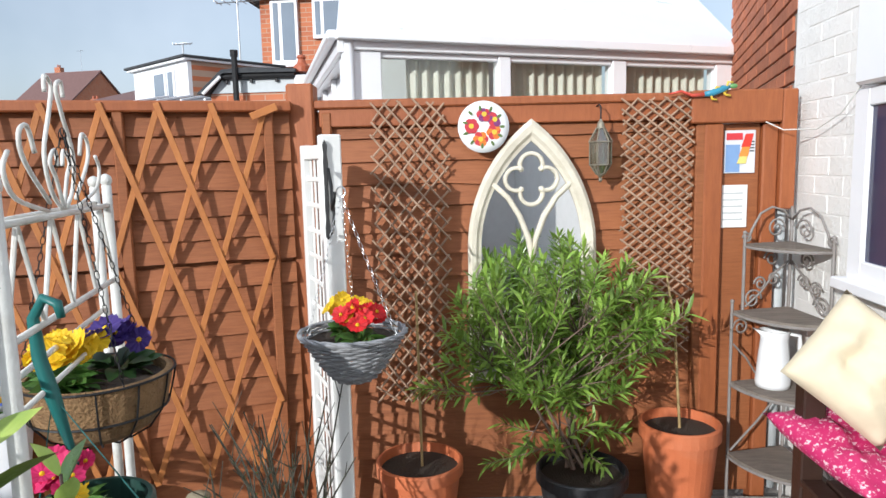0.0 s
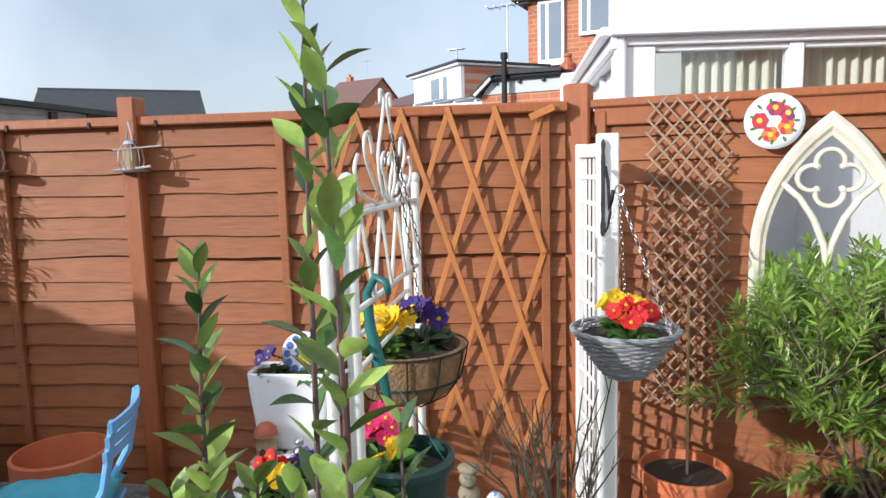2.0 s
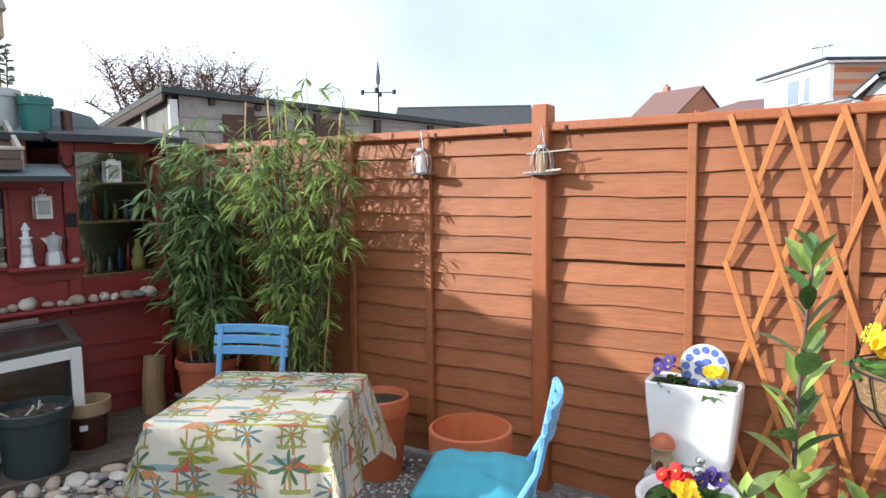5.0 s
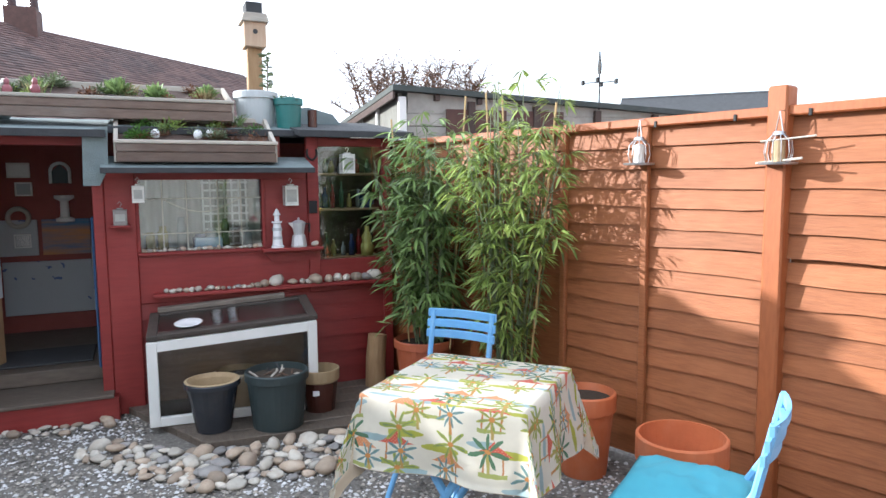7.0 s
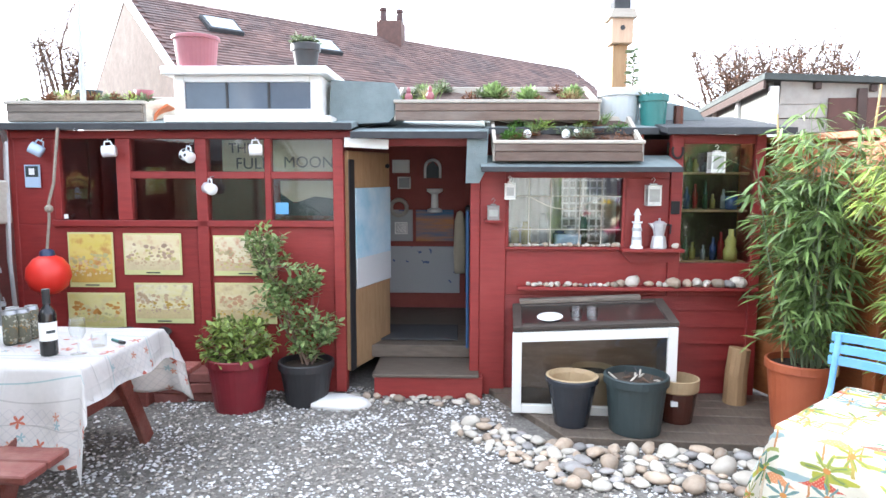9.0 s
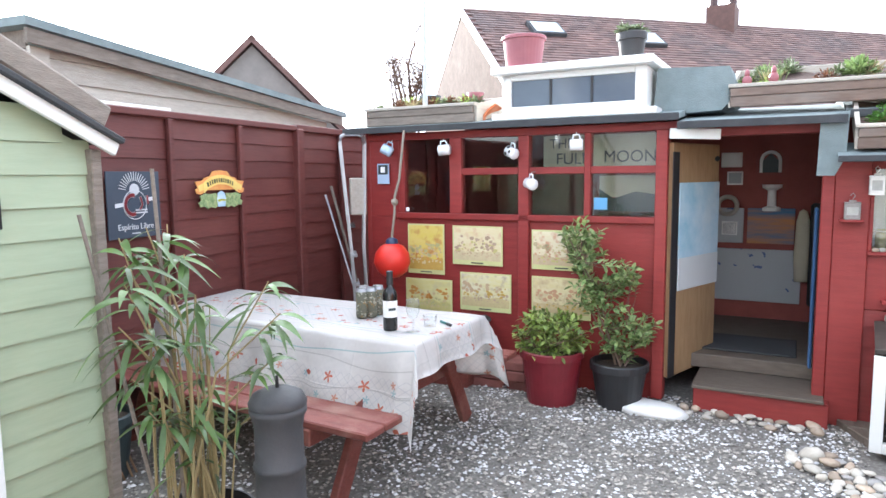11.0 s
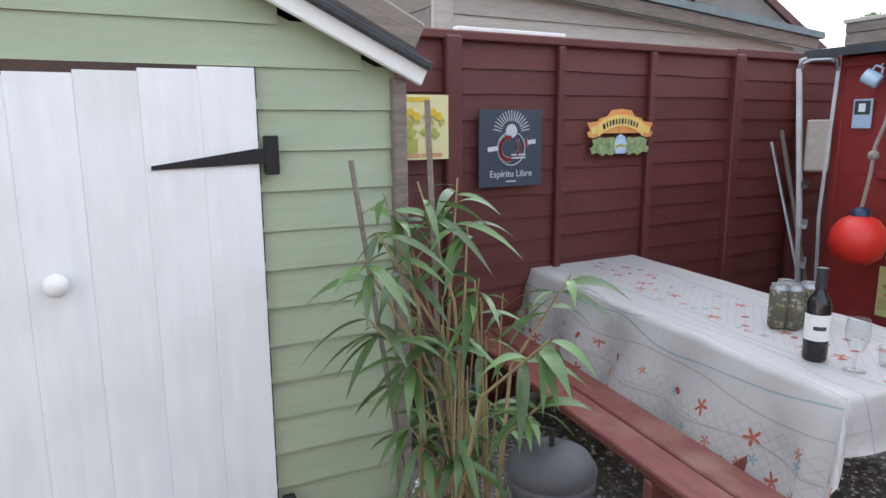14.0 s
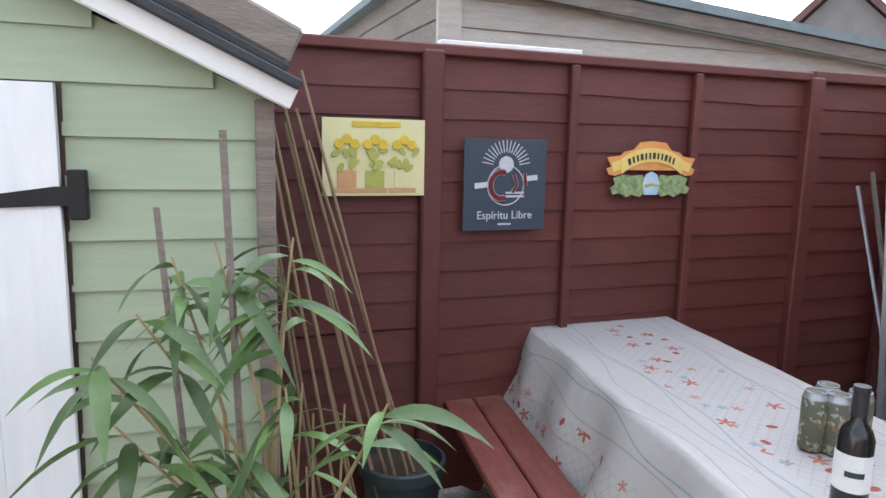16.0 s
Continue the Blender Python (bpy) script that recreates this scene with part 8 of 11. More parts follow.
for ax in (0, 1):
    g = (lambda u, z: on_stand(u, 0, z)) if ax == 0 else (lambda u, z: on_stand(0, u, z))
    part("leg", tube(B(), [g(1.03, 0.845), g(1.03, 1.18)], 0.0065, 6), grey_iron, et)
    part("leg", tube(B(), [g(1.26, 0.0), g(1.26, 0.895)], 0.0065, 6), grey_iron, et)
    for u, z in ((1.03, 1.187), (1.26, 0.902)):
        ball(bm := B(), g(u, z), 0.010, 1)
        part("knob", bm, grey_iron, et)
    part("crest", tube(B(), [g(u, z) for u, z in ((0.96, 1.155), (0.88, 1.20), (0.70, 1.265), (0.45, 1.29), (0.2, 1.275), (0.02, 1.235))], 0.005, 6), grey_iron, et, smooth=True)
    part("brace", tube(B(), [g(u, z) for u, z in ((0.03, 1.06), (0.35, 1.01), (0.65, 0.93), (0.98, 0.875))], 0.005, 6), grey_iron, et, smooth=True)
    part("brace", tube(B(), [g(u, z) for u, z in ((0.05, 0.50), (0.6, 0.37), (1.2, 0.25))], 0.005, 6), grey_iron, et)
    part("brace", tube(B(), [g(u, z) for u, z in ((0.62, 0.56), (0.9, 0.65), (1.22, 0.72))], 0.0045, 6), grey_iron, et)
    for u, z, r_, sg in ((0.34, 1.20, 0.20, -1), (0.98, 1.165, 0.10, 1), (0.42, 1.075, 0.17, 1), (0.36, 0.985, 0.14, -1), (0.66, 0.97, 0.14, 1), (0.82, 0.905, 0.20, -1), (1.06, 0.79, 0.17, 1)):
        spiral(ax, u, z, r_, 1.5, sg)
jug = thing("enamel_jug", pose(1.345, 3.03, 0.609), "white enamel water jug on the shelf stand", "jug")
part("body", lathe(B(), [(0, 0), (0.066, 0.0), (0.068, 0.02), (0.058, 0.14), (0.052, 0.20), (0.058, 0.235), (0.055, 0.236), (0.048, 0.20), (0.05, 0.12), (0, 0.02)], 28), ceramic_white, jug, smooth=True)
part("spout", prism(B(), [(-0.05, 0.21), (-0.085, 0.242), (-0.05, 0.236)], -0.018, 0.018), ceramic_white, jug)
part("handle", tube(B(), [(0.05, 0, 0.22), (0.10, 0, 0.21), (0.105, 0, 0.13), (0.06, 0, 0.06)], 0.008, 8), ceramic_white, jug, smooth=True)
bench = thing("garden_bench", pose(1.222, 2.05, 0.05), "dark brown wooden garden bench with cushions", "bench")
for x, y, z in ((0.0, 0.38, 0.82), (0.26, 0.38, 0.80), (0.0, -0.6, 0.62), (0.26, -0.6, 0.80)):
    part("leg", slab(x - 0.035, x + 0.035, y - 0.035, y + 0.035, 0, z, 0.005), dark_brown, bench)
part("arm", slab(-0.04, 0.28, 0.345, 0.415, 0.76, 0.80, 0.006), dark_brown, bench)
for k in range(4):
    part("seat_slat", slab(-0.04 + 0.08 * k, 0.03 + 0.08 * k, -0.62, 0.34, 0.44, 0.465, 0.004), dark_brown, bench)
part("apron", slab(-0.03, 0.0, -0.6, 0.34, 0.36, 0.44, 0.004), dark_brown, bench)
for k in range(3):
    part("back_slat", slab(0.245, 0.27, -0.6, 0.38, 0.52 + 0.1 * k, 0.59 + 0.1 * k, 0.004), dark_brown, bench)
pinkc = blotch_cloth("pink_floral_cotton", (0.50, 0.02, 0.12), [((0.74, 0.50, 0.54), 55, 0.28, 0.33, 0.03), ((0.62, 0.20, 0.30), 70, 0.2, 0.24, 0.03)])
cushion("bench_cushion", 0.38, 0.44, 0.13, pinkc, pose(1.325, 2.36, 0.565, 12, 8, 20), "pink floral cushion on the bench seat", 4)
cushion("bench_cushion", 0.35, 0.35, 0.13, cream_cloth, pose(1.34, 2.42, 0.87, 60, 38, -20), "plain cream linen cushion leaning on the bench", 6)


# ---- bird feeders on the fence ----
def feeder(m, label, perch):
    t_ = thing("bird_feeder", m, label, "bird feeder", "bird feeders")
    for k in range(10):
        a = 2 * math.pi * k / 10
        part("cage_wire", tube(B(), [(r * math.cos(a), r * math.sin(a), z) for r, z in ((0.045, 0.0), (0.056, 0.04), (0.05, 0.09), (0.02, 0.12))], 0.0022, 5), zinc, t_)
    part("tray", lathe(B(), [(0, -0.008), (0.075, -0.008), (0.078, 0.002), (0.07, 0.0), (0, 0.0)], 20), alu, t_)
    part("seed_tube", lathe(B(), [(0, 0), (0.026, 0), (0.026, 0.09), (0, 0.10)], 14), glaze_tan if perch else white_metal, t_)
    part("lid", lathe(B(), [(0.03, 0.115), (0.022, 0.13), (0, 0.135)], 14), zinc, t_)
    part("hanger", tube(B(), [(-0.02, 0, 0.125), (0, 0.0, 0.215), (0.0, 0.06, 0.225)], 0.003, 5), zinc, t_)
    part("hanger", tube(B(), [(0.02, 0, 0.125), (0, 0.0, 0.215)], 0.003, 5), zinc, t_)
    if perch:
        part("perch", tube(B(), [(-0.12, 0.0, 0.0), (0.12, 0.0, 0.015)], 0.005, 6), pale_wood, t_)
        part("perch", tube(B(), [(-0.05, -0.05, 0.09), (0.14, 0.05, 0.105)], 0.004, 6), pale_wood, t_)
    return t_


feeder(pose(-2.405, 2.28, 1.575), "wire ball bird feeder with twig perches", True)
feeder(pose(-3.06, 2.06, 1.59), "small round wire bird feeder", False)


# ---- on and around the summerhouse (local: x along the front, -y to the garden) ----
def SP(x, y, z, rx=0, ry=0, rz=0):
    return SH @ pose(x, y, z, rx, ry, rz)


def art(name, cols, scale):
    """A faded landscape print: soft bands of colour with small marks along the middle."""
    return mat(name, cols[0], cols[1], scale * 0.55, 0.5, stretch=(1, 1, 2.6), contrast=0.55, dirt=cols[2], dirt_amount=0.95, dirt_scale=scale * 1.5)


arts = [art("autumn_print", [(0.66, 0.55, 0.20), (0.62, 0.52, 0.08), (0.45, 0.19, 0.06)], 9), art("market_print", [(0.72, 0.66, 0.46), (0.64, 0.54, 0.28), (0.58, 0.34, 0.24)], 11),
        art("crowd_print", [(0.72, 0.67, 0.50), (0.62, 0.52, 0.30), (0.52, 0.20, 0.11)], 13), art("field_print", [(0.64, 0.62, 0.34), (0.56, 0.50, 0.16), (0.50, 0.46, 0.26)], 8),
        art("street_print", [(0.68, 0.65, 0.52), (0.62, 0.56, 0.22), (0.40, 0.32, 0.26)], 14), art("path_print", [(0.68, 0.62, 0.42), (0.60, 0.50, 0.22), (0.46, 0.34, 0.20)], 11)]
ink_far = [mat("print_ink", c_, tuple(v * 0.7 for v in c_), 30, 0.5, contrast=0.6) for c_ in ((0.62, 0.30, 0.07), (0.58, 0.42, 0.26), (0.60, 0.34, 0.20), (0.52, 0.50, 0.24), (0.50, 0.36, 0.26), (0.52, 0.42, 0.24))]
ink_ground = [mat("print_ground_ink", c_, tuple(v * 0.75 for v in c_), 26, 0.5, contrast=0.6) for c_ in ((0.55, 0.36, 0.08), (0.66, 0.56, 0.34), (0.62, 0.48, 0.30), (0.58, 0.52, 0.20), (0.60, 0.50, 0.26), (0.60, 0.48, 0.26))]
edge_m = mat("print_edge", (0.62, 0.62, 0.30), (0.55, 0.55, 0.25), 9, 0.5)
for k, (x0, x1, z0, z1) in enumerate(((-3.505, -3.18, 0.757, 1.148), (-3.108, -2.695, 0.848, 1.143), (-2.468, -2.02, 0.845, 1.13), (-3.53, -3.116, 0.44, 0.717), (-3.045, -2.627, 0.50, 0.79), (-2.467, -2.03, 0.50, 0.794))):
    t_ = thing("framed_print", SP((x0 + x1) / 2, -0.012, z0), "faded yellow landscape print fixed to the red wall", "picture", "prints on the summerhouse")
    w_ = (x1 - x0) / 2
    part("sheet", slab(-w_, w_, -0.006, 0.0, 0, z1 - z0, 0.001), edge_m, t_)
    part("picture", slab(-w_ + 0.012, w_ - 0.012, -0.009, -0.0065, 0.035, z1 - z0 - 0.012, 0), arts[k], t_)
    part("caption_bar", slab(-0.05, 0.05, -0.009, -0.0065, 0.012, 0.02, 0), plastic_slate, t_)
    # printed skyline: a wavy foreground and a row of roofs and trees
    pr = random.Random(300 + k)
    hz, wi = 0.035 + (z1 - z0) * 0.24, w_ - 0.012
    part("printed_ground", prism(B(), [(-wi, 0.0352), (wi, 0.0352)] + [(wi - 2 * wi * i / 8, hz + pr.uniform(-0.014, 0.014)) for i in range(9)], -0.0098, -0.0092), ink_ground[k], t_)
    for n_, (lo_z, hi_z, sz, mt) in enumerate(((-0.03, 0.03, 0.013, ink_far[k]), (0.0, 0.075, 0.016, ink_ground[(k + 2) % 6]), (0.02, 0.11, 0.02, ink_far[(k + 3) % 6]), (-0.045, -0.01, 0.012, ink_ground[(k + 1) % 6]))):
        bm = B()
        for i in range(26):
            x_, z_ = pr.uniform(-wi * 0.92, wi * 0.92), hz + pr.uniform(lo_z, hi_z)
            q = sz * pr.uniform(0.4, 1.1)
            vs_ = [bm.verts.new((min(wi, max(-wi, x_ + q * math.cos(a) * pr.uniform(0.6, 1.2))), -0.0101 - 0.0002 * n_, max(0.037, z_ + q * math.sin(a) * pr.uniform(0.4, 1.0)))) for a in [6.2832 * j / 6 for j in range(6)]]
            bm.faces.new(vs_)
        part("printed_wash", bm, mt, t_)


def mug(m, label, spots=False, body=None):
    t_ = thing("mug", m, label, "mug", "mugs on hooks")
    part("body", lathe(B(), [(0, 0), (0.036, 0), (0.04, 0.008), (0.04, 0.085), (0.037, 0.085), (0.036, 0.01), (0, 0.008)], 20), body or ceramic_white, t_, smooth=True)
    part("handle", tube(B(), [(0.038, 0, 0.07), (0.066, 0, 0.066), (0.068, 0, 0.03), (0.038, 0, 0.018)], 0.006, 6), body or ceramic_white, t_, smooth=True)
    if spots:
        for i in range(10):
            a = i * 0.63
            part("spot", lathe(B(), [(0, 0), (0.013, 0), (0.012, 0.002), (0, 0.002)], 8), plastic_black, t_, m=pose(0.04 * math.cos(a), 0.04 * math.sin(a), 0.025 + 0.038 * (i % 2), 90, 0, math.degrees(a) + 90))
    part("hook", tube(B(), [(0.068, 0, 0.045), (0.082, 0, 0.045), (0.085, 0.03, 0.05)], 0.003, 5), zinc, t_)
    return t_


pale_blue = mat("pale_blue_glaze", (0.45, 0.58, 0.72), (0.4, 0.52, 0.66), 6, 0.2)
for x, z, ry, rz, kind_ in ((-3.60, 1.70, -60, 20, 1), (-3.09, 1.715, -95, 10, 0), (-2.57, 1.665, -70, -30, 2), (-2.08, 1.72, -90, 10, 0), (-2.43, 1.45, -80, -40, 0)):
    mug(SP(x, -0.085, z, 0, ry, rz), ("white enamel mug hung on a hook", "pale blue mug hung on a hook", "white mug with black spots hung on a hook")[kind_], kind_ == 2, pale_blue if kind_ == 1 else None)
pq = thing("wall_plaque", SP(-3.725, -0.012, 1.46), "small blue and white plaque on the red wall", "plaque")
part("panel", slab(-0.055, 0.055, -0.01, 0, 0.0, 0.16, 0.002), pale_blue, pq)
part("motif", slab(-0.045, 0.045, -0.013, -0.0105, 0.075, 0.15, 0.001), plastic_slate, pq)
part("motif", slab(-0.02, 0.02, -0.015, -0.0135, 0.09, 0.135, 0.001), ceramic_white, pq)
st_ = thing("window_sticker", SP(-1.98, 0.008, 1.28), "small blue sticker on the window glass", "sticker")
part("sheet", slab(-0.045, 0.045, -0.003, 0, 0, 0.08, 0), mat("sticker_blue", (0.15, 0.40, 0.68), None, 9, 0.4), st_)
single("white_tag", slab(-0.015, 0.015, -0.026, -0.021, 0, 0.03, 0.001), ceramic_white, SP(-3.50, 0, 1.245), "small white tag on the sill rail", "tag")

# sign boards in the window with readable words


def words(txt, size, material, parent, m, label=""):
    cu = bpy.data.curves.new("lettering", "FONT")
    cu.body, cu.size, cu.extrude, cu.align_x, cu.align_y = txt, size, 0.0015, "CENTER", "CENTER"
    cu.materials.append(material)
    ob = new("lettering", cu)
    ob.parent, ob.matrix_basis = parent, m
    return tagged(ob, label)


cream_board = mat("cream_sign_board", (0.55, 0.50, 0.38), (0.47, 0.42, 0.31), 5, 0.7)
sb = thing("pub_sign", SP(-2.04, 0.20, 1.58), "cream pub sign board with grey capitals behind the window", "sign")
part("board", slab(-0.42, 0.42, 0.0, 0.015, -0.02, 0.22, 0.002), cream_board, sb)
grey_letter = mat("grey_lettering", (0.10, 0.10, 0.11), None, 9, 0.6)
words("FULL", 0.115, grey_letter, sb, pose(-0.20, -0.004, 0.05, 90, 0, 0))
words("MOON", 0.115, grey_letter, sb, pose(0.21, -0.004, 0.06, 90, 0, 0))
words("THE", 0.10, grey_letter, sb, pose(-0.28, -0.004, 0.16, 90, 0, 0))
sb2 = thing("cream_board", SP(-1.83, 0.16, 1.26), "pale board leaning inside the window", "board")
part("board", slab(-0.20, 0.20, 0.0, 0.015, 0.10, 0.25, 0.002), cream_board, sb2)
part("dark_shape", prism(B(), [(-0.2, 0.0), (0.2, 0.0), (0.2, 0.12), (0.05, 0.14), (-0.1, 0.09), (-0.2, 0.16)], -0.004, 0.0), plastic_slate, sb2)
single("door_sign", slab(0, 0.30, -0.13, -0.115, 0, 0.065, 0.003), white_paint, SP(-1.52, 0.02, 1.74, 0, 3, 0), "white name board over the doorway", "sign")

# net float on a rope
fl = thing("net_float", SP(-3.513, -0.245, 0.745), "red round net float hung on a rope", "float")
part("ball", lathe(B(), [(0, 0), (0.06, 0.008), (0.115, 0.05), (0.14, 0.12), (0.13, 0.19), (0.09, 0.245), (0.04, 0.27), (0, 0.272)], 32), buoy_red, fl, smooth=True)
part("eye", lathe(B(), [(0.05, 0.262), (0.045, 0.295), (0.02, 0.31), (0, 0.312)], 16), mat("navy_vinyl", (0.02, 0.035, 0.09), None, 8, 0.4), fl, smooth=True)
part("rope", tube(B(), [(0, 0, 0.30), (0.022, 0.01, 0.5), (0.02, 0.02, 0.62), (0.05, 0.04, 0.75), (0.07, 0.09, 1.12)], 0.0095, 8), rope_mat, fl)
ball(bm := B(), (0.02, 0.018, 0.58), 0.028, 2)
part("knot", bm, rope_mat, fl)


# ---- roof planters ----
def clump(items, c, r, n, rnd_, leaf, up=0.5):
    for _ in range(n):
        d = Vector((rnd_.gauss(0, 1), rnd_.gauss(0, 1), abs(rnd_.gauss(0, 1)) * up + 0.15)).normalized()
        items.append((Vector(c) + d * r * rnd_.uniform(0.1, 0.7), d, leaf * rnd_.uniform(0.7, 1.3), leaf * 0.4))


old_brown = mat("weathered_brown_board", (0.20, 0.145, 0.115), (0.115, 0.08, 0.065), 8, 0.85, 0.45, 40, vary=0.15, stretch=(1, 6, 6), dirt=(0.27, 0.24, 0.21), dirt_amount=0.5)
leaf_fern = mat("feathery_green_leaf", (0.22, 0.31, 0.12), (0.15, 0.23, 0.08), 9, 0.6, island=0.35, trans=0.25)
leaf_edge = mat("pale_edged_leaf", (0.34, 0.40, 0.17), (0.11, 0.21, 0.06), 40, 0.5, island=0.3, trans=0.2, contrast=0.2)


straw = mat("dry_straw_grass", (0.42, 0.35, 0.20), (0.30, 0.25, 0.13), 9, 0.7, island=0.3, trans=0.2)
bed_soil = mat("dry_brown_soil", (0.115, 0.075, 0.06), (0.065, 0.042, 0.034), 30, 0.95, 0.8, 90)


def planter(m, x0, x1, depth, h, label, seed, plants, wood=None, tilt=0.0, tufts=2):
    rnd_ = random.Random(seed)
    t_ = thing("roof_planter", m, label, "planter", "roof planters")
    part("front_board", slab(x0, x1, -0.03, 0.0, 0, h * 0.49, 0.005), wood or old_brown, t_)
    part("front_board", slab(x0, x1 - 0.006, -0.034, 0.0, h * 0.5, h - 0.012, 0.005), wood or old_brown, t_)
    part("rim_board", slab(x0 - 0.012, x1 + 0.012, -0.042, 0.03, h - 0.011, h + 0.012, 0.004), pale_wood, t_)
    part("back_board", slab(x0, x1, depth, depth + 0.02, tilt, h + tilt, 0.005), pale_wood, t_)
    for x in (x0, x1):
        part("side_board", prism(B(), [(0, 0.0), (depth, tilt), (depth, h + tilt), (0, h)], -0.012, 0.012), pale_wood, t_, m=pose(x, 0, 0, 0, 0, 90))
    bm = B()
    bmesh.ops.create_grid(bm, x_segments=24, y_segments=8, size=0.5)
    for v in bm.verts:
        x, y = x0 + (v.co.x + 0.5) * (x1 - x0), (v.co.y + 0.5) * depth
        v.co = (x, y, h - 0.04 + tilt * y / depth + 0.02 * noise.noise((x * 9, y * 9, seed)))
    part("soil", bm, bed_soil, t_)
    for mat_, n, leafsize, up in plants:
        for _ in range(n):
            items = []
            x, y = rnd_.uniform(x0 + 0.05, x1 - 0.05), rnd_.uniform(0.05, depth - 0.05)
            clump(items, (x, y, h - 0.035 + tilt * y / depth), rnd_.uniform(0.07, 0.13), 230, rnd_, leafsize * 0.62, up)
            tagged(leafy("plant", items, mat_, t_, droop=0.1), kind="")
    for _ in range(tufts):
        x, y, items = rnd_.uniform(x0 + 0.1, x1 - 0.1), rnd_.uniform(0.1, depth - 0.05), []
        for _ in range(70):
            a = rnd_.uniform(0, 6.28)
            items.append(((x + rnd_.gauss(0, 0.02), y + rnd_.gauss(0, 0.02), h - 0.05 + tilt * y / depth), (math.cos(a) * 0.5, math.sin(a) * 0.5, rnd_.uniform(0.7, 1.6)), rnd_.uniform(0.10, 0.19), 0.006))
        tagged(leafy("grass_tuft", items, straw if rnd_.random() < 0.4 else leaf_fern, t_, droop=0.3), kind="")
    return t_


planter(SP(0, -0.18, 1.645), -0.51, 0.455, 0.40, 0.125, "timber roof planter with alpines over the bay window", 91, ((leaf_green, 4, 0.04, 0.4), (leaf_rust, 9, 0.03, 0.25), (leaf_grey, 4, 0.035, 0.6), (leaf_bright, 2, 0.05, 0.5)), tilt=0.20)
planter(SP(0, 0.10, 1.93), -1.19, 0.22, 0.55, 0.13, "timber roof planter full of grasses and sedums", 92, ((leaf_grey, 6, 0.045, 0.8), (leaf_bright, 4, 0.04, 0.6), (leaf_rust, 5, 0.04, 0.4), (leaf_fern, 3, 0.09, 1.8)), tilt=0.17, tufts=6)
planter(SP(0, 0.0, 1.915), -3.87, -2.92, 0.55, 0.13, "weathered roof planter at the end of the summerhouse", 93, ((leaf_grey, 8, 0.05, 0.6), (leaf_bright, 5, 0.04, 0.5), (leaf_rust, 8, 0.055, 1.6)), wood=grey_wood, tilt=0.10, tufts=4)
single("roof_tile", prism(B(), [(-0.11 + 0.02 * k, 0.05 * math.sin(math.pi * k / 11)) for k in range(12)] + [(0.11 - 0.02 * k, 0.05 * math.sin(math.pi * (11 - k) / 11) - 0.014) for k in range(12)], 0.0, 0.30), terracotta, SP(-2.86, 0.12, 1.95, 0, -68, 14), "curved clay tile leaning on the roof planter", "roof tile")
for k, (x, y, z) in enumerate(((-0.28, 0.0, 1.80), (-0.02, -0.02, 1.80), (0.06, 0.02, 1.81), (-1.10, 0.12, 2.06), (-0.95, 0.12, 2.07))):
    bm = B()
    ball(bm, (0, 0, 0.03), 0.03, 2, (1, 1, 1.2))
    if k > 2:
        ball(bm, (0, 0, 0.075), 0.018, 1, (1, 1, 1.8))
    single("planter_ornament", bm, ceramic_white if k < 3 else plastic_red, SP(x, y, z), "small pottery ornament among the roof plants", "ornament", smooth=True)
pot("plant_pot", 0.16, 0.27, plastic_grey, SP(0.42, 0.35, 1.90), "pale grey plastic pot on the roof", taper=0.8)
pot("plant_pot", 0.105, 0.24, plastic_teal, SP(0.63, 0.22, 1.88), "teal plastic pot on the roof", taper=0.8)
it = []
rnd = random.Random(9)
for _ in range(5):
    clump(it, (rnd.uniform(-0.06, 0.06), rnd.uniform(-0.06, 0.06), 0.22), 0.06, 30, rnd, 0.035)
t_ = thing("sedum", SP(0.63, 0.22, 1.88), "pale sedum growing in the teal pot", "plant")
leafy("leaves", it, leaf_grey, t_)
t_ = thing("sapling", SP(0.50, 0.32, 2.12), "slim young plant in the grey pot", "plant")
part("stem", tube(B(), [(0, 0, 0), (0.01, 0, 0.3)], 0.005, 5), twig_mat, t_)
it = []
for k in range(60):
    z = rnd.uniform(0.08, 0.32)
    a = rnd.uniform(0, 6.28)
    it.append(((0, 0, z), (math.cos(a), math.sin(a), 0.4), 0.07, 0.03))
leafy("leaves", it, leaf_grey, t_)
single("clay_pipe", lathe(B(), [(0, 0), (0.035, 0), (0.035, 0.16), (0.025, 0.16), (0, 0.15)], 14), glaze_brown, SP(0.80, 0.2, 1.88), "short brown clay pipe standing on the roof", "pipe")
pine = mat("pale_pine", (0.52, 0.38, 0.27), (0.42, 0.29, 0.20), 6, 0.75, 0.2, 40, stretch=(6, 6, 1))
bb = thing("bird_box", SP(0.45, 0.55, 1.92), "wooden bird box on a square post", "bird box")
part("post", slab(-0.055, 0.055, -0.04, 0.04, 0, 0.60, 0.005), raw_wood, bb)
part("box", slab(-0.08, 0.08, -0.10, 0.08, 0.60, 0.78, 0.004), pine, bb)
part("roof", prism(B(), [(-0.10, 0.78), (0.10, 0.78), (0.08, 0.84), (-0.08, 0.84)], -0.13, 0.10), pale_wood, bb)
# black disc on the front, painted in for the dark inside of the entrance
part("hole", lathe(B(), [(0, 0), (0.018, 0), (0.018, 0.003), (0, 0.003)], 14), plastic_black, bb, m=pose(0, -0.1005, 0.71, 90, 0, 0))
part("cap", slab(-0.06, 0.06, -0.08, 0.08, 0.84, 0.93, 0.004), felt_dark, bb)
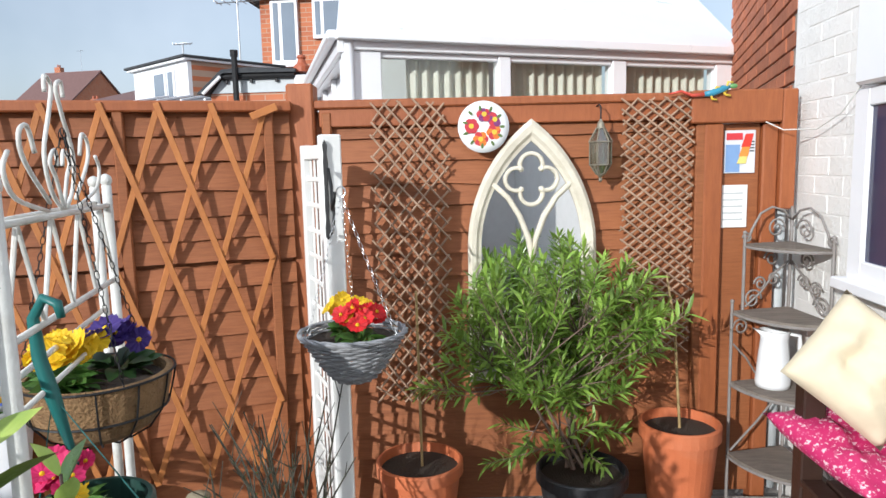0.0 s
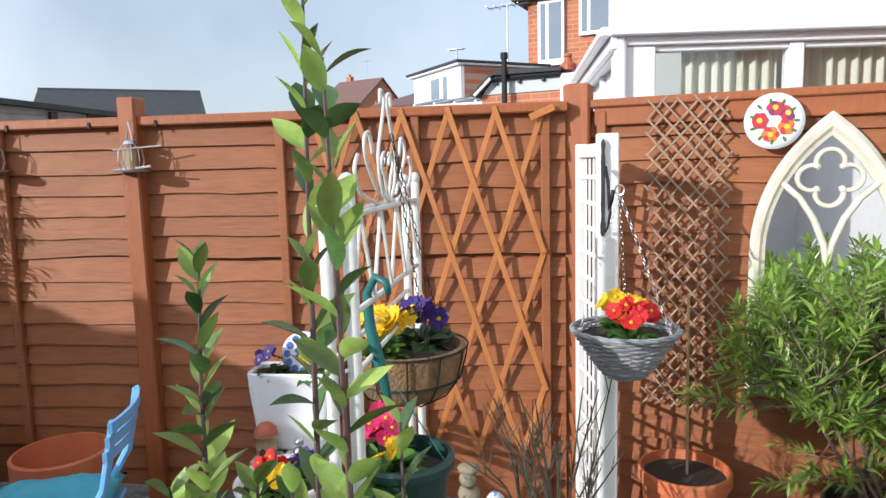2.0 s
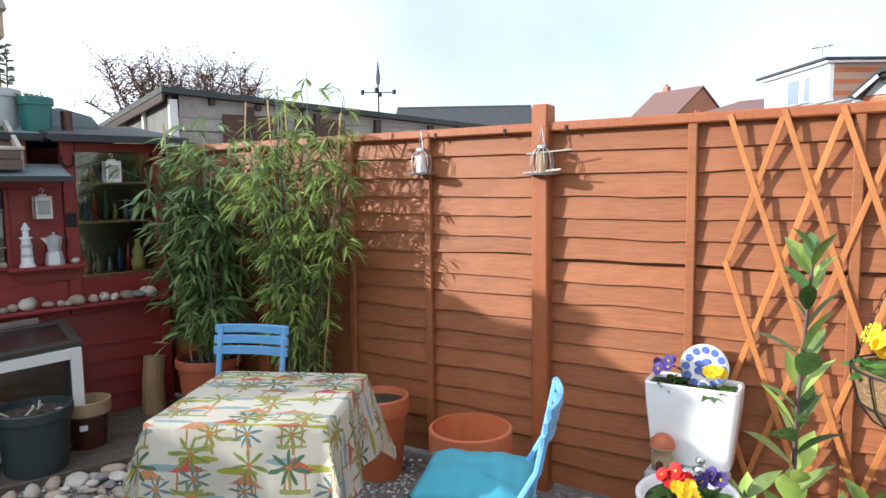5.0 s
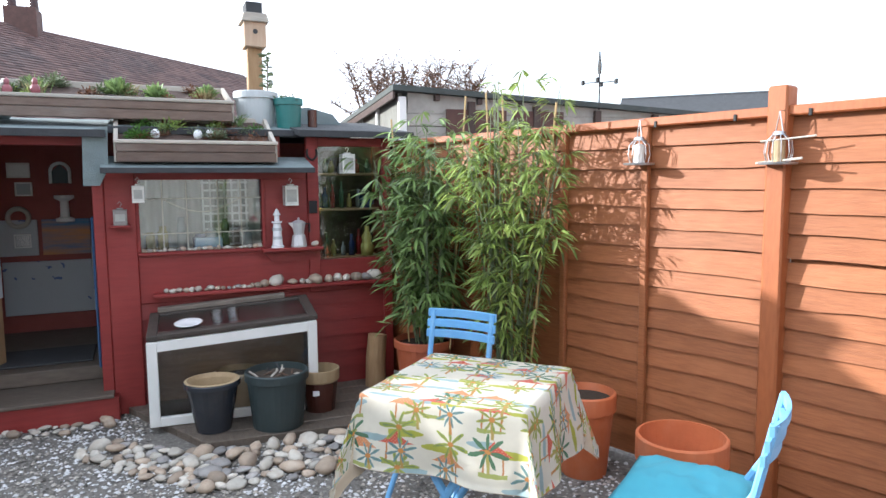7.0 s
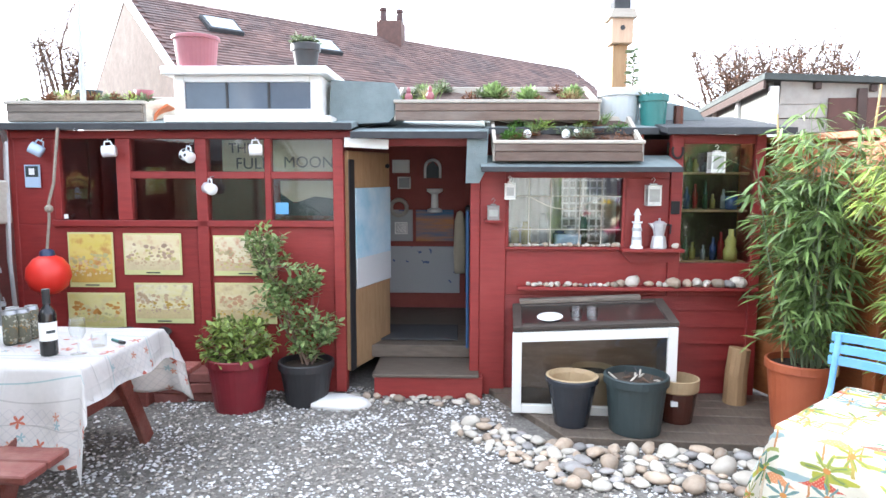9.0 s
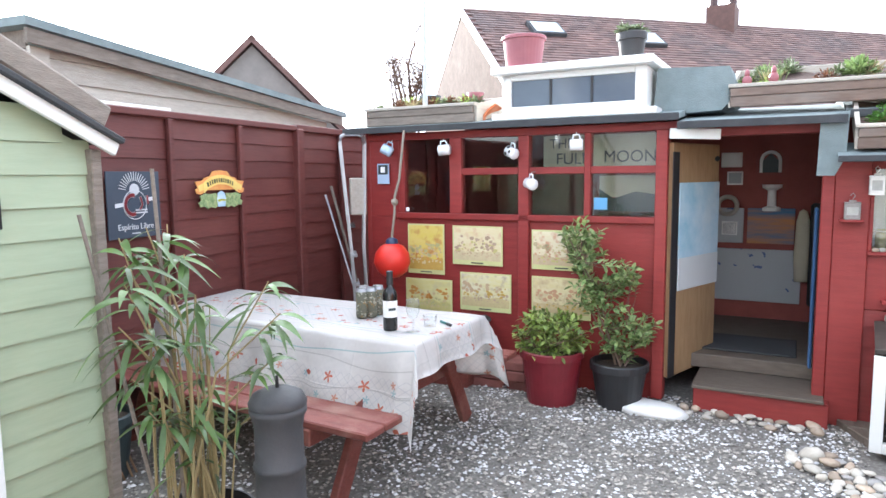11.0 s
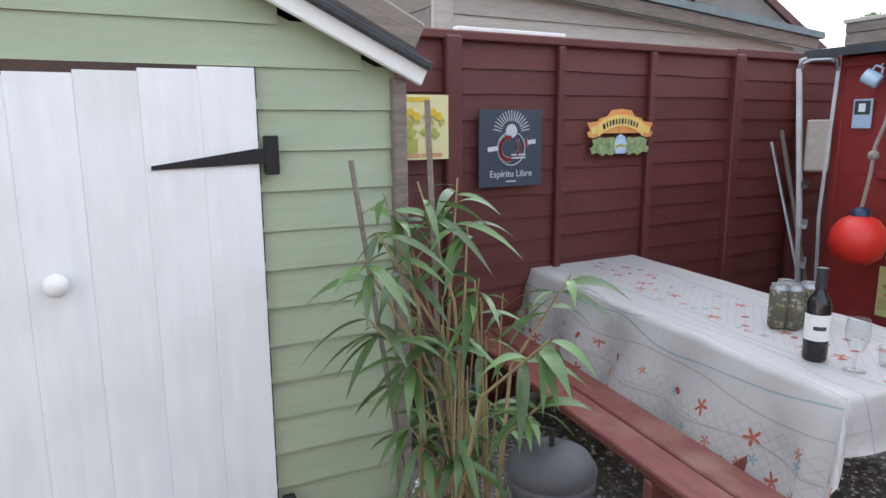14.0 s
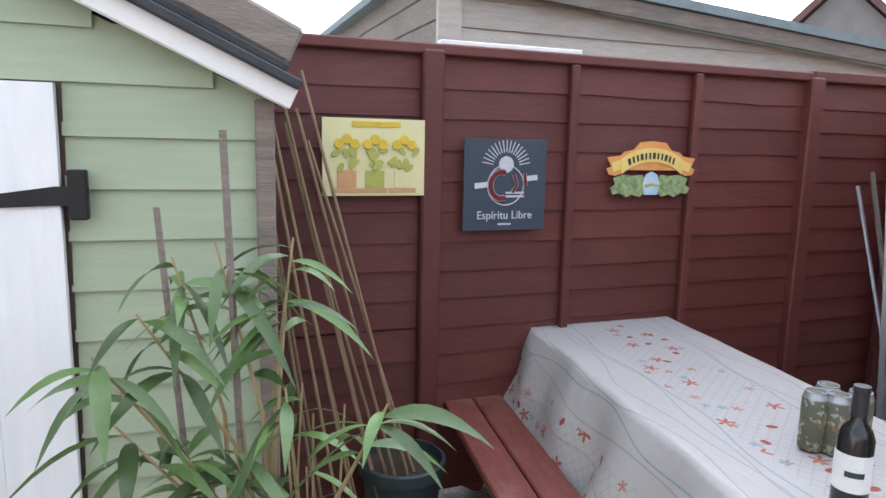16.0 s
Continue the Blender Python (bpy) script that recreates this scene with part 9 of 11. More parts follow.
single("vent_pipe", tube(B(), [(0, 0, 0), (0, 0, 0.32), (0.004, 0, 0.34), (0.004, 0, 0.85)], [0.02, 0.02, 0.014, 0.013], 10), plastic_grey, SP(-3.36, 0.03, 1.99), "slim pale grey pipe standing in the planter", "pipe")
pot("bucket", 0.16, 0.22, plastic_red, SP(-2.56, 0.05, 2.276), "faded red plastic bucket on the dormer", fill=None, taper=0.78, rim_h=0.025, category="bucket")
pot("plant_pot", 0.10, 0.17, plastic_black, SP(-1.80, 0.05, 2.276), "dark pot of succulents on the dormer")
it = []
for _ in range(6):
    clump(it, (rnd.uniform(-0.06, 0.06), rnd.uniform(-0.06, 0.06), 0.17), 0.06, 30, rnd, 0.05)
t_ = thing("succulent", SP(-1.80, 0.05, 2.276), "grey-green succulent in a dark pot", "plant")
leafy("leaves", it, leaf_grey, t_)
for x, r_, lab in ((-3.5, 0.10, "green bowl on the roof"), (-3.08, 0.07, "red bowl on the roof")):
    single("bowl", lathe(B(), [(0, 0), (r_ * 0.7, 0), (r_, 0.06), (r_ - 0.008, 0.06), (r_ * 0.66, 0.01), (0, 0.01)], 20), plastic_slate if x < -3.3 else plastic_red, SP(x, 0.35, 2.11), lab, "bowl", smooth=True)

# ---- shelves and hanging things on the front ----
def stone_mesh(seed, sx=1.0, sy=1.0, sz=0.7):
    bm = B()
    bmesh.ops.create_icosphere(bm, subdivisions=2, radius=1.0)
    for v in bm.verts:
        k = 1 + 0.30 * noise.noise(v.co * 1.1 + Vector((seed * 7.3, seed * 3.1, 0))) + 0.10 * noise.noise(v.co * 2.7 + Vector((seed * 1.9, 0, seed)))
        v.co = Vector((v.co.x * sx, v.co.y * sy, v.co.z * sz)) * k
    return to_mesh("pebble", bm, pebble_mat, True)


stones = [stone_mesh(k, 1.0, 0.6 + 0.3 * ((k * 37) % 10) / 10, 0.5 + 0.25 * ((k * 13) % 10) / 10) for k in range(10)]
for k in range(9):
    dyed = stones[k].copy()
    dyed.materials.clear()
    dyed.materials.append(pebble_grey if k % 3 == 1 else pebble_tan)
    stones.append(dyed)
rnd = random.Random(17)
row = thing("shelf_pebbles", SP(0, -0.05, 0.79), "row of collected pebbles along the red shelf", "pebbles", kind="stuff")
x = -0.26
while x < 1.22:
    s_ = rnd.uniform(0.016, 0.03) if x < 0.32 else rnd.uniform(0.028, 0.062)
    piece("pebble", rnd.choice(stones), row, pose(x, rnd.uniform(-0.02, 0.02), s_ * 0.55, 0, 0, rnd.uniform(0, 360)) @ Matrix.Diagonal((s_, s_, s_, 1)))
    x += s_ * rnd.uniform(1.2, 1.9)
row = thing("sill_pebbles", SP(0, -0.015, 1.062), "white pebbles along the bay window sill", "pebbles", kind="stuff")
x = -0.38
while x < 0.37:
    s_ = rnd.uniform(0.014, 0.024)
    piece("pebble", rnd.choice(stones), row, pose(x, rnd.uniform(-0.01, 0.01), s_ * 0.6, 0, 0, rnd.uniform(0, 360)) @ Matrix.Diagonal((s_, s_, s_, 1)))
    x += s_ * rnd.uniform(1.1, 1.7)
lh = thing("model_lighthouse", SP(0.47, -0.06, 1.058), "white wooden model lighthouse on the bracket shelf", "ornament")
part("tower", lathe(B(), [(0, 0), (0.044, 0), (0.044, 0.015), (0.036, 0.02), (0.026, 0.17), (0.036, 0.175), (0.036, 0.185), (0, 0.185)], 16), ceramic_white, lh, smooth=False)
part("lamp_room", lathe(B(), [(0.018, 0.185), (0.018, 0.225), (0.028, 0.228), (0.01, 0.265), (0, 0.275)], 12), ceramic_white, lh)
for z in (0.06, 0.12):
    part("band", lathe(B(), [(0.0345, z), (0.0325, z + 0.02), (0.02, z + 0.02)], 16), plastic_grey, lh)
pale_alu = mat("bright_cast_aluminium", (0.66, 0.66, 0.66), (0.52, 0.52, 0.53), 14, 0.42, metal=0.35)
mk = thing("moka_pot", SP(0.62, -0.06, 1.058), "aluminium stove-top coffee pot on the bracket shelf", "coffee pot")
part("base", lathe(B(), [(0, 0), (0.054, 0), (0.056, 0.01), (0.045, 0.08), (0.04, 0.085), (0, 0.085)], 10), pale_alu, mk)
part("top", lathe(B(), [(0.036, 0.085), (0.036, 0.095), (0.05, 0.17), (0.03, 0.185), (0.008, 0.19), (0.008, 0.205), (0, 0.208)], 10), pale_alu, mk)
part("spout", prism(B(), [(-0.04, 0.13), (-0.075, 0.172), (-0.045, 0.172)], -0.014, 0.014), pale_alu, mk)
part("handle", tube(B(), [(0.046, 0, 0.16), (0.078, 0, 0.162), (0.075, 0, 0.10)], 0.007, 6), plastic_black, mk)
piece_ = single("shelf_stone", B(), pebble_mat, SP(0.735, -0.05, 1.075), "pale stone on the bracket shelf", "stone")
piece_.data = stones[3]
piece_.scale = (0.028, 0.028, 0.028)


frosted = mat("dusty_lantern_pane", (0.42, 0.42, 0.38), (0.28, 0.28, 0.26), 20, 0.35, 0.1, 60)


def small_lantern(m, label, w_=0.04, h_=0.12, material=white_metal):
    t_ = thing("tin_lantern", m, label, "lantern")
    for sx_ in (-1, 1):
        for sy_ in (-1, 1):
            part("upright", slab(sx_ * w_ - 0.005, sx_ * w_ + 0.005, sy_ * w_ - 0.005, sy_ * w_ + 0.005, 0, h_, 0), material, t_)
    part("base", slab(-w_ - 0.006, w_ + 0.006, -w_ - 0.006, w_ + 0.006, -0.01, 0.0, 0.002), material, t_)
    part("lid", slab(-w_ - 0.007, w_ + 0.007, -w_ - 0.007, w_ + 0.007, h_, h_ + 0.009, 0.003), material, t_)
    part("vent_cap", slab(-w_ * 0.55, w_ * 0.55, -w_ * 0.55, w_ * 0.55, h_ + 0.0095, h_ + 0.02, 0.003), material, t_)
    for k in range(4):
        pl = part("side_panel", slab(-w_ + 0.005, w_ - 0.005, -w_ - 0.001, -w_ + 0.002, 0.0, h_, 0), frosted, t_, m=pose(0, 0, 0, 0, 0, 90 * k))
        part("panel_frame", slab(-w_ + 0.005, w_ - 0.005, -w_ - 0.004, -w_ - 0.001, h_ - 0.018, h_, 0), material, t_, m=pose(0, 0, 0, 0, 0, 90 * k))
        part("panel_frame", slab(-w_ + 0.005, w_ - 0.005, -w_ - 0.004, -w_ - 0.001, 0.0, 0.016, 0), material, t_, m=pose(0, 0, 0, 0, 0, 90 * k))
    part("candle", lathe(B(), [(0, 0), (0.018, 0), (0.018, 0.05), (0, 0.05)], 10), ceramic_white, t_)
    part("ring", tube(B(), [(0, 0, h_ + 0.025), (0.012, 0, h_ + 0.045), (0, 0.0, h_ + 0.06), (-0.012, 0, h_ + 0.045)], 0.0025, 5), material, t_)
    return t_


small_lantern(SP(0.98, -0.07, 1.58), "white tin lantern hung on the cupboard window")
small_lantern(SP(0.57, -0.06, 1.36), "rusty white tin lantern on the red pier")
small_lantern(SP(-0.40, -0.10, 1.40), "white tin lantern at the bay window corner", 0.03, 0.09)
small_lantern(SP(-0.51, -0.08, 1.26), "small wooden house lantern on a bracket", 0.034, 0.08, grey_iron)
single("lantern_bracket", slab(-0.06, 0.06, -0.12, -0.002, 0, 0.015, 0.003), shed_red, SP(-0.51, -0.02, 1.235), "small red bracket shelf", "bracket")
hs = B()
tube(hs, [(0.035 * math.cos(radians(a)), 0, 0.05 * math.sin(radians(a))) for a in range(150, 391, 15)], 0.008, 6)
single("horseshoe", hs, iron, SP(0.735, -0.03, 1.72), "dark iron horseshoe nailed to the post", "horseshoe")
single("gate_bolt", slab(-0.03, 0.03, -0.03, -0.02, -0.04, 0.05, 0.003), iron, SP(0.735, 0, 1.33), "black iron latch on the cupboard post", "latch")

# things seen through the glass
cup = thing("cupboard_shelves", SP(1.0, 0.06, 0.94), "pine shelves inside the glazed cupboard", "shelves")
for z in (0.0, 0.36, 0.62):
    part("shelf", slab(-0.24, 0.26, 0.0, 0.22, z, z + 0.018, 0.003), raw_wood, cup)
part("back", slab(-0.24, 0.28, 0.225, 0.24, 0, 0.85, 0), dark_brown, cup)
rnd = random.Random(23)
btl = [mat("bottle_" + n_, c_, None, 6, 0.15) for n_, c_ in (("green", (0.05, 0.10, 0.06)), ("clear", (0.30, 0.33, 0.33)), ("red", (0.30, 0.03, 0.03)), ("amber", (0.40, 0.33, 0.10)), ("navy", (0.03, 0.05, 0.15)))]
for z, n in ((0.958, 7), (1.318, 6), (1.578, 7)):
    for k in range(n):
        h_ = rnd.uniform(0.10, 0.22) if z < 1.5 else rnd.uniform(0.06, 0.12)
        r_ = rnd.uniform(0.016, 0.026)
        bt = single("bottle", lathe(B(), [(0, 0), (r_, 0), (r_, h_ * 0.6), (r_ * 0.45, h_ * 0.75), (r_ * 0.45, h_), (0, h_)], 14), btl[(k * 3 + n) % 5], SP(0.80 + 0.065 * k + rnd.uniform(-0.01, 0.01), 0.16 + rnd.uniform(-0.04, 0.04), z), "old glass bottle on the cupboard shelf", "bottle", "cupboard bottles", smooth=True)
single("bottle", lathe(B(), [(0, 0), (0.045, 0), (0.048, 0.07), (0.034, 0.10), (0.04, 0.14), (0.018, 0.18), (0.018, 0.22), (0, 0.22)], 18), mat("yellow_bottle_glass", (0.62, 0.55, 0.16), None, 6, 0.2), SP(1.17, 0.10, 0.958), "waisted yellow bottle on the cupboard shelf", "bottle", "cupboard bottles", smooth=True)
bm_ = lathe(B(), [(0, 0), (0.04, 0), (0.043, 0.09), (0.038, 0.09), (0.035, 0.01), (0, 0.01)], 18)
tube(bm_, [(0.04, 0, 0.075), (0.068, 0, 0.06), (0.066, 0, 0.03), (0.04, 0, 0.018)], 0.006, 6)
single("mug", bm_, mat("navy_glaze", (0.05, 0.09, 0.24), None, 6, 0.2), SP(1.16, 0.10, 1.318), "navy blue glazed mug on the cupboard shelf", "mug", smooth=True)
dsp = thing("window_display", SP(0.0, 0.08, 1.045), "shelf of coloured jars inside the bay window", "shelf")
part("shelf", slab(-0.42, 0.40, 0.0, 0.25, 0, 0.015, 0.003), raw_wood, dsp)
for k, (x, h_, r_, c_) in enumerate(((-0.26, 0.16, 0.035, 3), (-0.14, 0.22, 0.03, 1), (-0.02, 0.10, 0.05, 4), (0.06, 0.13, 0.04, 1), (0.15, 0.20, 0.026, 0), (0.30, 0.11, 0.035, 1), (-0.34, 0.12, 0.03, 3))):
    single("jar", lathe(B(), [(0, 0), (r_, 0), (r_, h_ * 0.75), (r_ * 0.7, h_ * 0.85), (r_ * 0.7, h_), (0, h_)], 14), (btl + [pale_blue])[c_], SP(x, 0.18, 1.06), "coloured jar inside the bay window", "jar", "window jars", smooth=True)
lace = thing("net_curtain", SP(0.0, 0.36, 1.0), "pale net curtain behind the jars", "curtain")
bm = B()
v0 = [bm.verts.new((-0.42 + 0.84 * i / 60, 0.02 * math.sin(i * 0.9), 0.55)) for i in range(61)]
v1 = [bm.verts.new((v.co.x, v.co.y, 0.0)) for v in v0]
for i in range(60):
    bm.faces.new((v0[i], v1[i], v1[i + 1], v0[i + 1]))
part("cloth", bm, mat("dusty_net", (0.42, 0.42, 0.38), (0.34, 0.34, 0.30), 12, 0.9), lace, smooth=True)

grid = thing("white_lattice", SP(0.17, 0.33, 1.03), "white painted lattice standing inside the bay window", "trellis")
for k in range(7):
    part("upright", slab(-0.15 + 0.05 * k - 0.006, -0.15 + 0.05 * k + 0.006, 0.0, 0.008, 0.0, 0.52, 0.001), white_paint, grid)
for k in range(9):
    part("cross_lath", slab(-0.16, 0.165, -0.008, 0.0, 0.03 + 0.056 * k, 0.044 + 0.056 * k, 0.001), white_paint, grid)
single("blue_box", slab(-0.09, 0.09, -0.04, 0.04, 0, 0.075, 0.006), pale_blue, SP(0.03, 0.12, 1.062), "pale blue tin inside the bay window", "tin")
lead = thing("leaded_light", SP(0, 0.004, 0), "pale leaded bars across the bay window", "window bars")
came = mat("pale_lead", (0.55, 0.52, 0.42), (0.42, 0.40, 0.33), 20, 0.5)
for x in (-0.26, -0.11, 0.09, 0.24):
    part("came", tube(B(), [(x, 0, 1.06), (x, 0, 1.53)], 0.0038, 6), came, lead)
for z in (1.41, 1.18):
    part("came", tube(B(), [(-0.41, 0, z), (0.38, 0, z)], 0.0038, 6), came, lead)
part("came", tube(B(), [(-0.26 + 0.5 * f, 0.001, 1.41 - 0.09 * math.sin(f * math.pi)) for f in [i / 14 for i in range(15)]], 0.0034, 6), came, lead, smooth=True)

# inside wall, seen through the doorway
mapc = blotch_cloth("sketched_map", (0.36, 0.37, 0.385), [((0.08, 0.12, 0.25), 7, 0.12, 0.15, 0.2), ((0.35, 0.36, 0.37), 10, 0.14, 0.2, 0.3)])
for x, z, w_, h_, m_, lab in ((-1.10, 0.42, 0.36, 0.45, mapc, "white sheet with blue sketches on the back wall"), (-0.98, 0.92, 0.18, 0.30, mat("sunset_painting", (0.05, 0.14, 0.26), (0.45, 0.19, 0.07), 2.2, 0.6, stretch=(0.5, 1, 4), contrast=0.25), "small sunset painting on the back wall"), (-1.33, 0.92, 0.14, 0.30, mapc, "pale sketch on the back wall"),
                              (-1.30, 1.58, 0.07, 0.10, white_wash, "small framed photograph on the back wall"), (-1.27, 1.43, 0.05, 0.09, mapc, "small framed drawing on the back wall"), (-1.30, 1.0, 0.05, 0.09, white_wash, "small white framed card")):
    t_ = thing("wall_picture", SP(x, 1.73, z), lab, "picture", "pictures inside")
    part("sheet", slab(-w_, w_, -0.02, 0.0, 0, h_, 0.003), m_, t_)
    if w_ < 0.13:
        for a, c, z0, z1 in ((-w_ - 0.012, w_ + 0.012, -0.012, 0.0), (-w_ - 0.012, w_ + 0.012, h_, h_ + 0.012), (-w_ - 0.012, -w_, 0.0, h_), (w_, w_ + 0.012, 0.0, h_)):
            part("frame", slab(a, c, -0.028, 0.0, z0, z1, 0.002), white_wash if x < -1.1 else plastic_grey, t_)
wr = thing("wreath", SP(-1.32, 1.70, 1.24), "round pale wreath hung on the back wall", "wreath")
part("ring", tube(B(), [(0.075 * math.cos(a), 0, 0.075 * math.sin(a)) for a in [6.2832 * i / 24 for i in range(25)]], 0.02, 8, False), pale_wood, wr, smooth=True)
wa = thing("arch_carving", SP(-1.0, 1.705, 1.52), "small white arched carving on the back wall", "carving")
part("arch", tube(B(), [(-0.07, 0, 0.0), (-0.07, 0, 0.10)] + [(0.07 * math.cos(radians(a)), 0, 0.10 + 0.07 * math.sin(radians(a))) for a in range(180, -1, -20)] + [(0.07, 0, 0.0)], 0.014, 6), white_wash, wa)
part("niche", prism(B(), [(-0.06, 0.0), (0.06, 0.0), (0.06, 0.10), (0.0, 0.16), (-0.06, 0.10)], -0.006, 0.0), plastic_slate, wa)
cl = thing("column_carving", SP(-0.98, 1.70, 1.20), "pale carved column ornament on the back wall", "carving")
part("shaft", lathe(B(), [(0, 0), (0.07, 0.0), (0.07, 0.025), (0.035, 0.04), (0.032, 0.17), (0.075, 0.195), (0.075, 0.22), (0, 0.22)], 14), white_wash, cl)
cr = thing("cream_coat", SP(-0.74, 1.66, 0.62), "pale coat hanging beside the dark one", "coat")
part("cloth", lathe(B(), [(0, 0), (0.05, 0.0), (0.06, 0.2), (0.05, 0.5), (0.03, 0.58), (0, 0.6)], 12, (0, 0, 0), 1, 0.5), cream_board, cr, smooth=True)
single("dark_coat", slab(-0.07, 0.07, -0.06, 0.0, 0, 0.85, 0.02), plastic_black, SP(-0.62, 1.68, 0.42), "dark coat hanging inside the door", "coat")
single("blue_curtain", slab(0, 0.02, 0, 0.20, 0, 1.0, 0.008), mat("blue_cloth", (0.04, 0.10, 0.22), (0.03, 0.075, 0.17), 8, 0.9), SP(-0.69, 0.10, 0.30), "narrow blue cloth hanging at the door jamb", "curtain")

# ---- deck, cold frame and pots ----
dk = thing("deck", pose(-4.6, 0.7, 0), "low weathered timber deck in front of the summerhouse", "deck", kind="structure")
for k in range(6):
    xa = -4.99 + 0.147 * k
    xb = xa + 0.141
    ends = [(x + 4.6, -0.55 + 0.573 * (x + 4.99) - 0.7) for x in (xa, xb)]
    bm = B()
    lo = [bm.verts.new((x, y, 0.0)) for x, y in (ends[0], ends[1], (xb + 4.6, 1.05), (xa + 4.6, 1.05))]
    hi = [bm.verts.new((v.co.x, v.co.y, 0.046 - 0.002 * (k % 2))) for v in lo]
    bm.faces.new(lo[::-1]), bm.faces.new(hi)
    for i in range(4):
        bm.faces.new((lo[i], lo[(i + 1) % 4], hi[(i + 1) % 4], hi[i]))
    bmesh.ops.bevel(bm, geom=[e for e in bm.edges if e.verts[0].co.z > 0.04 and e.verts[1].co.z > 0.04], offset=0.004, segments=1, affect="EDGES", profile=0.5)
    part("deck_board", bm, deck_wood, dk)
CF = pose(-4.488, 0.15, 0.047, 0, 0, 90)
cf = thing("cold_frame", CF, "white-framed glazed cold frame with a dark lid", "cold frame")
for n_, x0, x1, z0, z1 in (("stile", -0.512, -0.452, 0, 0.52), ("stile", 0.442, 0.502, 0, 0.578), ("rail", -0.452, 0.442, 0.0, 0.055)):
    part(n_, slab(x0, x1, -0.02, 0.02, z0, z1, 0.004), white_paint, cf)
part("rail", prism(B(), [(-0.452, 0.462), (0.442, 0.515), (0.442, 0.575), (-0.452, 0.522)], -0.02, 0.02), white_paint, cf)
w_ = part("front_pane", slab(-0.445, 0.445, -0.003, 0.003, 0.055, 0.515, 0), clear, cf)
w_.visible_shadow = False
for s_ in (-1, 1):
    part("side", prism(B(), [(0.02, 0), (0.46, 0), (0.46, 0.61 + 0.03 * s_), (0.02, 0.545 + 0.028 * s_)], -0.012, 0.012), grey_wood, cf, m=pose(s_ * 0.49, 0, 0, 0, 0, 90))
part("back", slab(-0.49, 0.49, 0.45, 0.47, 0, 0.585), mat("damp_brown_board", (0.30, 0.20, 0.135), (0.20, 0.13, 0.085), 7, 0.8, 0.2, 30, stretch=(1, 6, 6)), cf)
part("bed", slab(-0.48, 0.48, 0.03, 0.45, 0.0, 0.02, 0.003), soil, cf)
lidm = pose(0, -0.01, 0.556, 7.5, -3.3, 0)
for n_, x0, x1, y0, y1 in (("lid_rail", -0.45, 0.45, 0.0, 0.06), ("lid_rail", -0.45, 0.45, 0.42, 0.47), ("lid_stile", -0.51, -0.45, 0, 0.47), ("lid_stile", 0.45, 0.51, 0, 0.47)):
    part(n_, slab(x0, x1, y0, y1, 0, 0.03, 0.004), mat("dark_lid_wood", (0.07, 0.055, 0.045), (0.045, 0.036, 0.03), 9, 0.6), cf, m=lidm)
part("lid_pane", slab(-0.45, 0.45, 0.06, 0.42, 0.012, 0.018, 0), glass("dirty_lid_glass", (0.35, 0.34, 0.31), 0.30, 0.26), cf, m=lidm)
part("lid_back", slab(-0.46, 0.36, 0.44, 0.49, 0.03, 0.06, 0.004), grey_wood, cf, m=lidm)
t_ = thing("saucer", CF @ lidm @ pose(-0.27, 0.14, 0.031), "white saucer on the cold frame lid", "saucer")
part("dish", lathe(B(), [(0, 0), (0.05, 0), (0.085, 0.012), (0.08, 0.014), (0.045, 0.005), (0, 0.005)], 24), ceramic_white, t_, smooth=True)
for x in (-0.10, 0.0):
    t_ = thing("tumbler", CF @ lidm @ pose(x, 0.16, 0.02), "clear glass tumbler on the cold frame lid", "glass", "tumblers")
    part("bowl", lathe(B(), [(0, 0.004), (0.036, 0.0), (0.042, 0.065), (0.039, 0.065), (0.033, 0.008), (0, 0.012)], 20), clear, t_, smooth=True)
pot("plant_pot", 0.15, 0.25, glaze_tan, CF @ pose(0.02, 0.20, 0.0), "dark tan-rimmed pot inside the cold frame")
pot("plant_pot", 0.10, 0.20, terracotta, CF @ pose(0.30, 0.22, 0.0), "small terracotta pot inside the cold frame")
pot("plant_pot", 0.162, 0.30, glaze_black, pose(-4.33, 0.00, 0.047), "dark glazed pot with a tan rim", fill=None, taper=0.62, rim_h=0.03)
single("pot_lining", lathe(B(), [(0.158, 0.302), (0.142, 0.306), (0.13, 0.28), (0.10, 0.06), (0, 0.05)], 28), glaze_tan, pose(-4.33, 0.0, 0.047), "tan unglazed inside of the dark pot", "pot lining")
pot("plant_pot", 0.19, 0.34, plastic_slate, pose(-4.27, 0.37, 0.047), "slate green plastic pot of twigs", taper=0.78)
pc_ = thing("plant_pot", pose(-4.46, 0.655, 0.047), "brown glazed pot with a tan neck", "plant pot")
part("body", lathe(B(), [(0, 0), (0.095, 0), (0.118, 0.19), (0, 0.19)], 28), glaze_brown, pc_, smooth=False)
part("neck", lathe(B(), [(0.118, 0.19), (0.128, 0.20), (0.13, 0.27), (0.12, 0.272), (0.112, 0.2), (0, 0.18)], 28), glaze_tan, pc_)
part("label", slab(0.085, 0.115, -0.06, -0.02, 0.12, 0.15, 0), ceramic_white, pc_)
tw = thing("cut_twigs", pose(-4.27, 0.37, 0.33), "bundle of cut twigs in the green pot", "twigs")
rnd = random.Random(3)
for _ in range(22):
    a, b_ = rnd.uniform(0, 6.28), rnd.uniform(0.02, 0.13)
    part("twig", tube(B(), [(b_ * math.cos(a), b_ * math.sin(a), 0.0), (b_ * math.cos(a) + rnd.uniform(-0.08, 0.08), b_ * math.sin(a) + rnd.uniform(-0.08, 0.08), rnd.uniform(0.01, 0.06))], 0.006, 5), rnd.choice((twig_mat, pale_wood, plastic_black)), tw)
